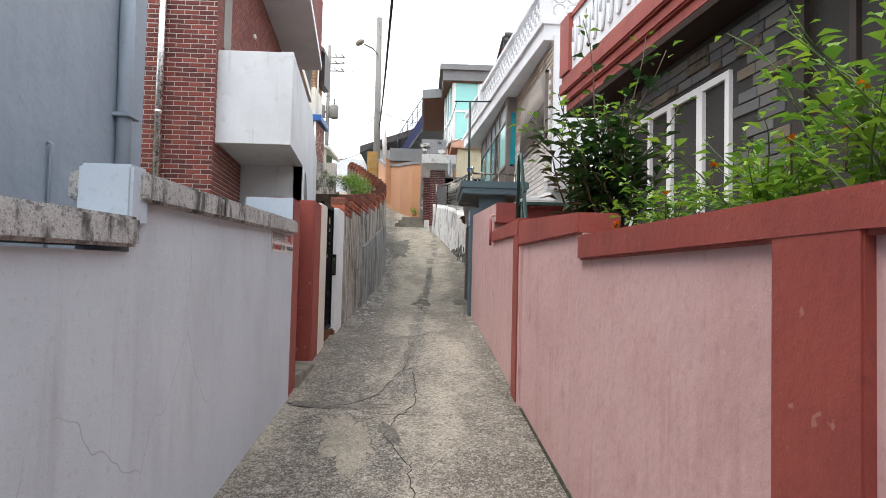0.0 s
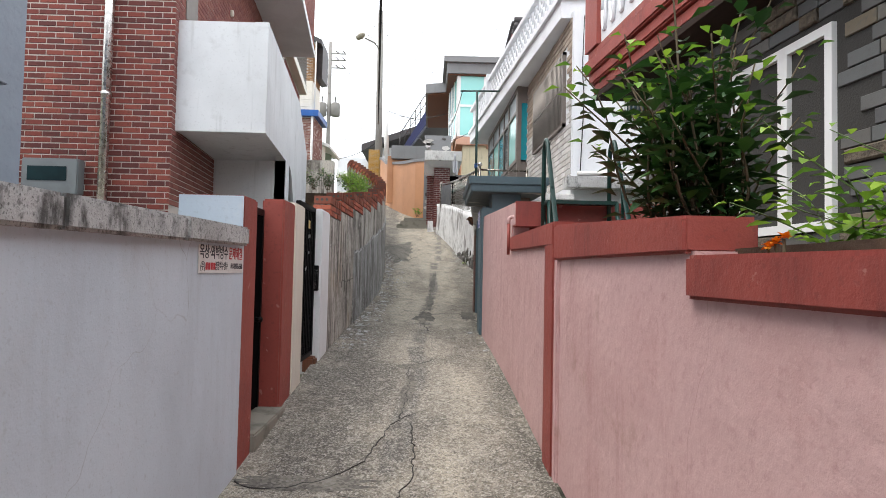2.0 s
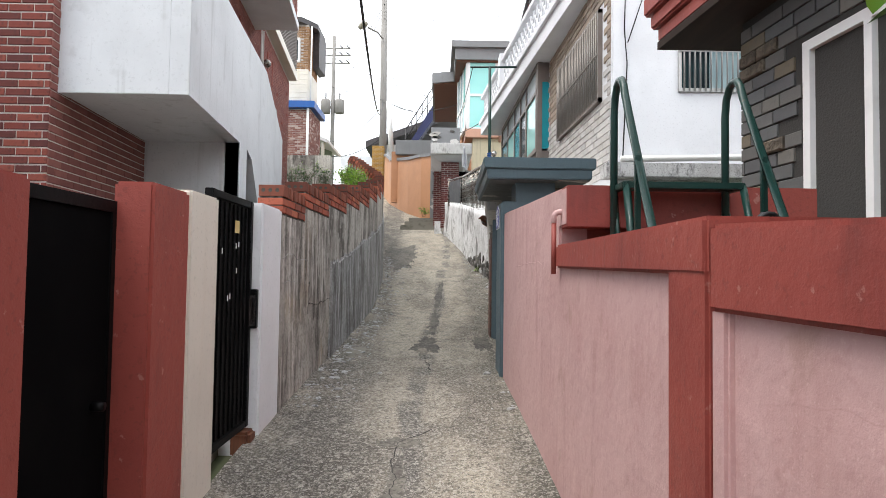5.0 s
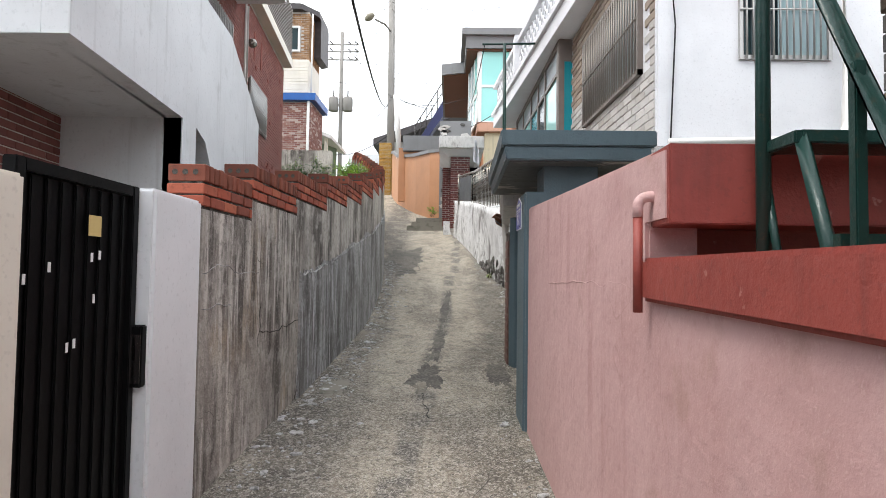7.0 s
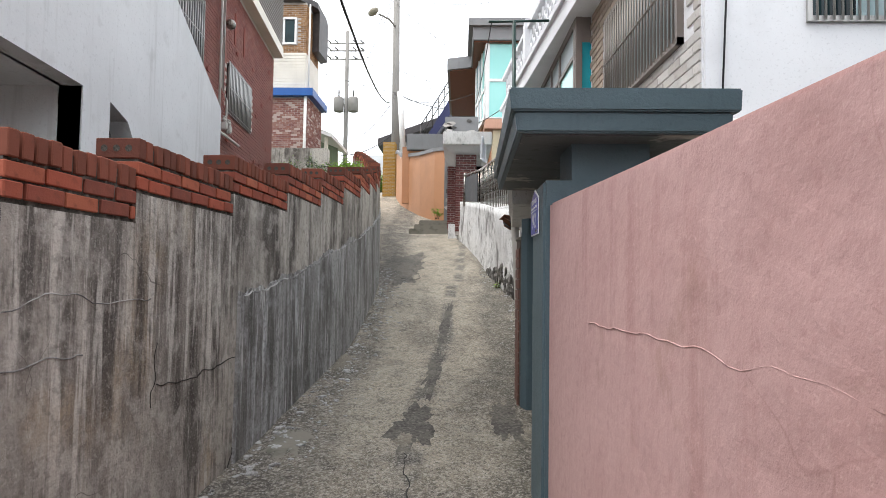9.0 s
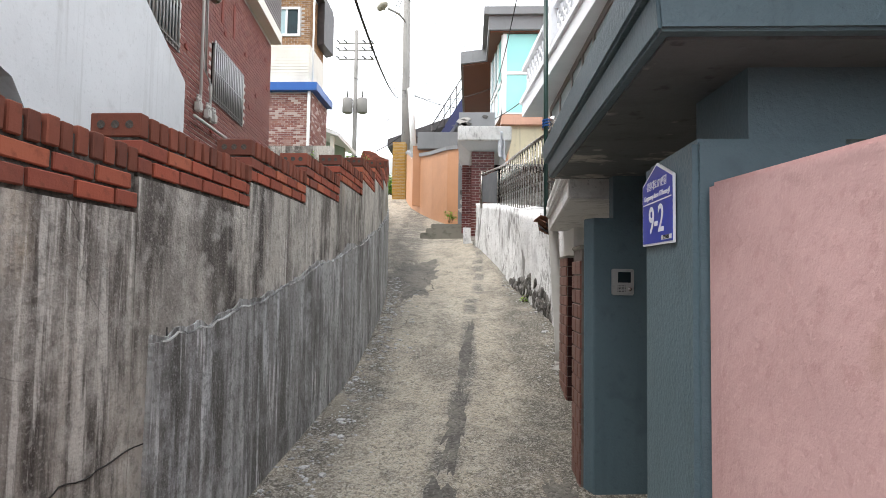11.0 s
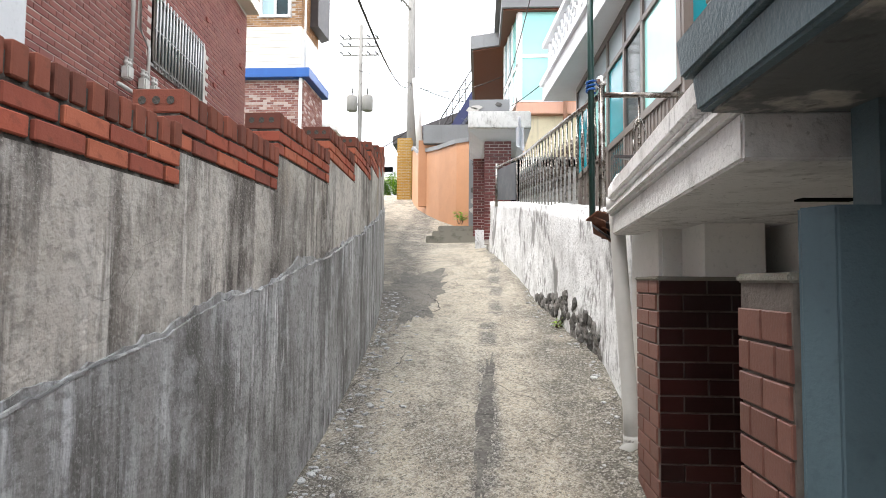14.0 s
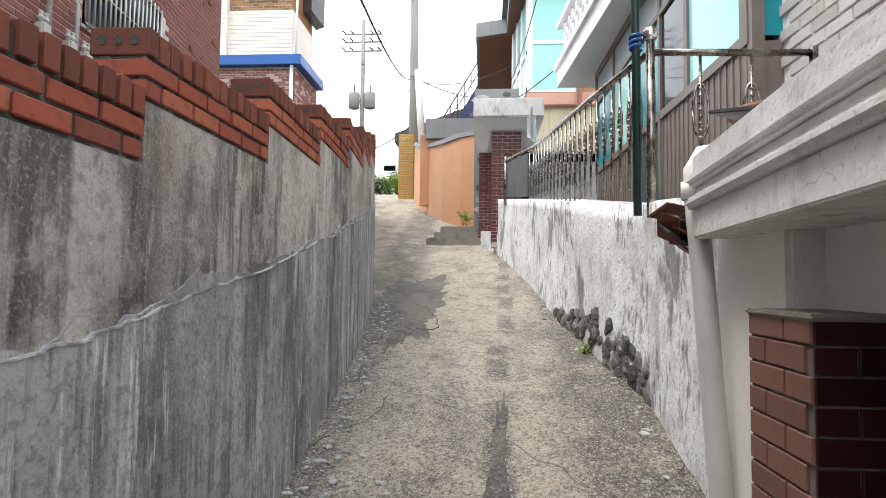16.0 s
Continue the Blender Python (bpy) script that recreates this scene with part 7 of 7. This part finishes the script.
tr = thing("transformer", "grey pole transformer drums with insulators", "transformer")
for x in (-9.35, -8.15):
    bm = bmesh.new()
    lathe(bm, [(0.3, 0), (0.42, 0.05), (0.42, 1.1), (0.36, 1.2), (0.05, 1.25)], (x, 53.9, 15.4), 18)
    part("drum", bm, M_pole, tr)
    part("bushing", T((x, 53.9, 16.6), (x, 53.9, 17.2), r=0.06), M_tileroof, tr)
part("bracket", B((-9.6, -7.9, 53.9, 54.1, 15.9, 16.05)), M_pole, tr)
ca = thing("cross_arm", "pole cross arms with dark insulators", "cross arm")
for z in (19.8, 20.5, 21.1):
    part("arm", B((-10.2, -7.3, 53.95, 54.05, z, z + 0.09)), M_pole, ca)
    for x in (-10.1, -9.5, -8.0, -7.4):
        part("insulator", T((x, 53.9, z + 0.08), (x - 0.22, 53.7, z + 0.22), r=0.055, sides=8), M_tileroof, ca)

# house with glazed bay: panes
by = 26.5
for x0, x1, z0, z1 in ((1.75, 2.75, 7.6, 8.85), (1.75, 2.75, 8.95, 10.2)):
    part("bay_pane", B((x0, x1, by + 0.03, by + 0.05, z0, z1)), M_turq, h3, "turquoise glazed pane")
part("bay_frame", B((1.62, 1.75, by, by + 0.14, 7.55, 10.25), (2.75, 2.88, by, by + 0.14, 7.55, 10.25), (1.75, 2.75, by, by + 0.1, 8.85, 8.95), (1.75, 2.75, by, by + 0.1, 7.55, 7.6)), M_frame, h3, "white bay frame")


def bayx(y):
    return 1.62 - 0.22 * (y - 26.6) / 2


for y0, y1, m in ((26.7, 27.4, M_turq), (27.5, 28.2, M_curtain), (28.3, 29.0, M_curtain)):
    for z0, z1 in ((7.7, 8.6), (8.7, 10.2)):
        bm = bmesh.new()
        bar_y(bm, y0, y1, z0, z1, 0.0, 0.03, bayx)
        part("bay_pane", bm, m, h3)
for y0, y1, z0, z1 in ((26.6, 26.7, 7.55, 10.25), (27.4, 27.5, 7.55, 10.25), (28.2, 28.3, 7.55, 10.25), (29.0, 29.1, 7.55, 10.25), (26.6, 29.1, 8.6, 8.7), (26.6, 29.1, 7.55, 7.7)):
    bm = bmesh.new()
    bar_y(bm, y0, y1, z0, z1, 0.03, 0.06, bayx)
    part("bay_frame", bm, M_frame, h3)
part("bay_inside", B((1.7, 3.0, 26.7, 29.0, 7.55, 10.2)), M_curtain, h3)
part("side_window", B((1.50, 1.55, 30.5, 31.6, 8.2, 9.6)), M_frost, h3)
part("wall_below", B((1.9, 3.6, 26.7, 27.6, 5.0, 7.2)), M_cream, h3, "cream lower wall")
part("wall_pipe", T((2.95, 26.4, 7.0), (3.0, 26.4, 11), r=0.06), M_peach, h3)
vb = thing("breeze_blocks", "grey breeze block wall with dark openings", "wall")
part("block_wall", B((1.1, 3.2, 24.6, 24.75, 4.0, 5.55)), M_coping, vb)
for i in range(9):
    part("opening", B((1.3 + i * 0.2, 1.44 + i * 0.2, 24.58, 24.6, 5.3, 5.48)), M_dark, vb)
sp3 = thing("stone_pillar", "crazy-paved stone pillar in grey cement", "pillar")
part("core", B((0.25, 1.35, 25.6, 26.3, 3.4, 7.35)), M_grey_roof, sp3)
random.seed(8)
for i in range(46):
    w_, h_ = random.uniform(0.09, 0.2), random.uniform(0.06, 0.13)
    x, z = random.uniform(0.32, 1.28), 3.7 + i * 0.078
    n = random.choice((5, 6))
    bm = bmesh.new()
    ringp = [(x + w_ * math.cos(2 * math.pi * k / n + i) * random.uniform(0.7, 1.1), z + h_ * math.sin(2 * math.pi * k / n + i) * random.uniform(0.7, 1.1)) for k in range(n)]
    front(bm, ringp, 25.57, 25.6)
    part("stone", bm, M_stone2_i if i % 3 else M_rubble, sp3)
dh = thing("house_dark_roof", "far white house with a dark tiled roof", "house")
part("wall", B((-3.4, 3.0, 42, 50, 7, 10.2)), M_housewhite, dh)
bm = bmesh.new()
front(bm, [(-4.2, 10.2), (3.5, 13.0), (3.5, 12.6), (-4.2, 9.75)], 41, 51)
part("roof", bm, M_tileroof, dh)
gb = whole("grey_parapet", B((-1.4, 0.6, 29.6, 29.9, 7.1, 7.75), soft=0.02), M_grey_roof, "grey roof parapet behind the orange wall", "parapet", kind="structure")
whole("orange_back_wall", B((-1.6, 1.5, 30.0, 30.3, 5, 7.3)), M_orange, "orange house wall behind the curved wall", "wall", kind="structure")
wpst = thing("white_post", "white plastic pipe standing on the curved wall", "pipe")
part("pipe", T((-1.75, 32.0, 7.2), (-1.95, 32.0, 10.2), r=0.13, sides=10), M_pvc, wpst)
stb = thing("steel_stairs", "dark blue steel stairs with thin railing", "stairs")
bm = bmesh.new()
front(bm, [(-1.5, 9.3), (-1.1, 9.3), (0.75, 12.0), (0.75, 12.5), (0.4, 12.5)], 39.0, 39.9)
part("flight", bm, Mat("dark_blue_steel", 0.5).base((0.02, 0.025, 0.09)).done(), stb)
for k in range(7):
    u = k / 6
    part("baluster", T((-1.5 + 1.95 * u, 39, 9.3 + 3.2 * u), (-1.5 + 1.95 * u, 39, 10.5 + 3.2 * u), r=0.03, sides=6), M_tileroof, stb)
part("handrail", T((-1.5, 39, 10.5), (0.45, 39, 13.7), r=0.035, sides=6), M_tileroof, stb)
part("handrail", T((-1.5, 39, 9.9), (0.45, 39, 13.1), r=0.03, sides=6), M_tileroof, stb)
part("handrail", T((0.45, 39, 13.7), (1.3, 39, 12.6), r=0.03, sides=6), M_tileroof, stb)
fw = thing("house_far_white", "small far white house at the top of the lane", "house")
part("wall", B((-6.6, -4.2, 46, 50, 7, 10.2)), M_housewhite, fw)
part("shade", B((-6.6, -4.1, 45.4, 46, 8.6, 8.75)), M_siding, fw)
part("window", B((-5.6, -4.9, 45.95, 46.0, 9.2, 9.5)), M_dark, fw)

# ---- plants ----
def leaf(bm, base, way, up, length, width, droop=0.25):
    """One pointed leaf, folded along its rib."""
    way, up = way.normalized(), up.normalized()
    sidev = way.cross(up).normalized()
    up = sidev.cross(way)
    mid = base + way * length * 0.5 - up * 0.02 * length
    tip = base + way * length - up * droop * length
    e1 = base + way * length * 0.42
    fold = up * width * 0.22
    v = [bm.verts.new(p) for p in (base, e1 + sidev * width / 2 + fold, base + way * length * 0.75 + sidev * width * 0.3 + fold * 0.6 - up * droop * length * 0.55, tip,
                                   base + way * length * 0.75 - sidev * width * 0.3 + fold * 0.6 - up * droop * length * 0.55, e1 - sidev * width / 2 + fold, mid, base + way * length * 0.78 - up * droop * length * 0.6)]
    for q in ((0, 1, 6), (1, 2, 7, 6), (2, 3, 7), (0, 6, 5), (6, 7, 4, 5), (7, 3, 4)):
        bm.faces.new([v[k] for k in q]).smooth = True


def shrub(name, label, root, stems, height, spread, n_leaf, size, mats, seed, lean=(0, 0), bare=0.15, thick=0.009, wood_mat=None):
    rnd = random.Random(seed)
    th = thing(name, label, "shrub")
    fol, wood, tips = bmesh.new(), bmesh.new(), bmesh.new()
    root = Vector(root)
    for s in range(stems):
        a = rnd.uniform(0, 2 * math.pi)
        h = height * rnd.uniform(0.55, 1.0)
        out = spread * rnd.uniform(0.3, 1.0)
        b = root + Vector((rnd.uniform(-0.06, 0.06), rnd.uniform(-0.25, 0.25) * spread, 0))
        pts = []
        wob = Vector((rnd.uniform(-1, 1), rnd.uniform(-1, 1), 0)) * 0.07
        for k in range(8):
            u = k / 7
            p = b + Vector((math.cos(a) * out * u ** 1.4 + lean[0] * u * u, math.sin(a) * out * u ** 1.4 + lean[1] * u * u, h * (u - 0.12 * u * u)))
            p += wob * math.sin(u * 5)
            pts.append(p)
        tube(wood, pts, thick, 5, thick * 0.35)
        for i in range(n_leaf):
            u = bare + (1 - bare) * (i + rnd.random()) / n_leaf
            k = min(6, int(u * 7))
            p = pts[k].lerp(pts[k + 1], u * 7 - k)
            d = (pts[k + 1] - pts[k]).normalized()
            ang = i * 2.4 + rnd.uniform(-0.5, 0.5)
            o = Vector((math.cos(ang), math.sin(ang), 0))
            way = (o * rnd.uniform(0.7, 1.1) + d * rnd.uniform(0.2, 0.7)).normalized()
            L = size * rnd.uniform(0.6, 1.15) * (1.0 if u < 0.85 else 0.65)
            tw = p + way * size * rnd.uniform(0.1, 0.6)
            leaf(tips if u > 0.9 else fol, tw, way + Vector((0, 0, rnd.uniform(-0.35, 0.25))), Vector((0, 0, 1)), L, L * 0.6, rnd.uniform(0.05, 0.35))
    part("stem", wood, wood_mat or M_stem, th, kind="stuff")
    part("foliage", fol, mats[0], th, kind="stuff")
    part("young_leaves", tips, mats[1], th, kind="stuff")
    return th


shrub("shrub", "dark glossy camellia-like shrub in the red planter", (1.70, 4.15, 1.8), 13, 1.15, 0.5, 26, 0.125, (M_leaf, M_leaf2), 1, (-0.1, 0.05))
shrub("shrub", "dark glossy shrub with tall shoots beside the window", (1.85, 4.0, 1.8), 12, 1.25, 0.5, 27, 0.125, (M_leaf, M_leaf2), 2, (-0.05, -0.05))
shrub("shrub", "tall leafy shrub in the red planter", (1.72, 3.8, 1.8), 9, 1.0, 0.45, 26, 0.125, (M_leaf, M_leaf2), 3, (-0.05, -0.1))
shrub("shrub", "tall thin leafy shoots above the planter", (1.75, 3.9, 1.8), 4, 2.0, 0.5, 24, 0.115, (M_leaf, M_leaf2), 14, (-0.05, 0.1), 0.2)
for i, (x, y, h) in enumerate(((1.75, 2.75, 0.5), (1.9, 2.3, 0.62), (1.7, 2.0, 0.55), (2.0, 1.7, 0.9), (1.75, 1.35, 0.7), (2.1, 2.6, 0.6))):
    shrub("shrub", "bright green flowering shrub hanging over the red planter", (x, y, 1.66), 13, h, 0.42, 22, 0.072, (M_leaf2, M_leaf2), 20 + i, (-0.04, 0.05), 0.1, 0.0045, M_greenstem)
shrub("shrub", "long arching green shoots over the planter", (2.0, 1.75, 1.68), 4, 1.25, 0.55, 20, 0.085, (M_leaf2, M_leaf2), 31, (0.0, 0.55), 0.3, 0.005, M_greenstem)


def flower(at, r, seed):
    rnd = random.Random(seed)
    th = thing("flower_head", "orange flower head among the leaves", "flower", group="orange flowers")
    bm = bmesh.new()
    for k in range(16):
        a, e = rnd.uniform(0, 6.28), rnd.uniform(0.1, 1.4)
        d = Vector((math.cos(a) * math.cos(e), math.sin(a) * math.cos(e), math.sin(e)))
        leaf(bm, Vector(at), d, Vector((0.1, 0, 1)), r, r * 0.7, 0.3)
    part("petals", bm, M_flower, th, kind="stuff")
    part("stalk", T(Vector(at) - Vector((0, 0, 0.12)), at, r=0.004, sides=5), M_stem, th)


for i, p in enumerate(((1.58, 2.55, 1.93), (1.60, 2.15, 1.99), (1.45, 2.85, 1.80), (1.47, 2.92, 1.79), (1.72, 1.85, 2.03), (1.80, 1.7, 2.02), (1.43, 2.78, 1.81), (1.7, 1.5, 2.1))):
    flower(p, 0.024, i)
# garden behind the brick-capped wall
for i in range(16):
    y = 16.2 + i * 0.42
    shrub("shrub", "low green garden shrub behind the brick wall", (lerp(y, LEFT_EDGE) - 0.55 - 0.25 * (i % 2), y, lerp(y, [(16, 3.35), (23, 5.0)]) - 0.1), 7, 0.65, 0.42, 16, 0.10, (M_leaf2, M_leaf2), 50 + i)
for i in range(4):
    shrub("shrub", "dark garden shrub beside the grey retaining wall", (-3.1 - 0.5 * i, 22.2, 4.5), 9, 0.95, 0.5, 20, 0.11, (M_leaf, M_leaf2), 80 + i)
gbm = bmesh.new()
plan(gbm, [(-5.5, 14.5), (-0.8, 14.5), (-0.95, 16.7), (-1.25, 18.7), (-1.7, 21.2), (-2.1, 23.2), (-5.5, 23.2)], 1.0, 3.4)
whole("garden_bed", gbm, M_soil, "raised earth garden behind the brick wall", "garden", kind="structure")
for i in range(7):
    shrub("shrub", "wild green bushes at the top of the lane", (-4.9 + 0.36 * i, 40.5 + (i % 3), gz(40.5)), 12, 1.6 + 0.3 * (i % 3), 0.9, 22, 0.22, (M_leaf2, M_leaf) if i % 2 else (M_leaf, M_leaf2), 100 + i)
shrub("weed", "small weeds growing at the stone base", (1.52, 16.55, gz(16.5)), 6, 0.18, 0.12, 9, 0.05, (M_leaf2, M_leaf2), 130)
shrub("weed", "small green weeds beside the stairs", (0.0, 26.3, 4.0), 6, 0.45, 0.2, 10, 0.12, (M_leaf2, M_leaf2), 131)
cap_bricks()
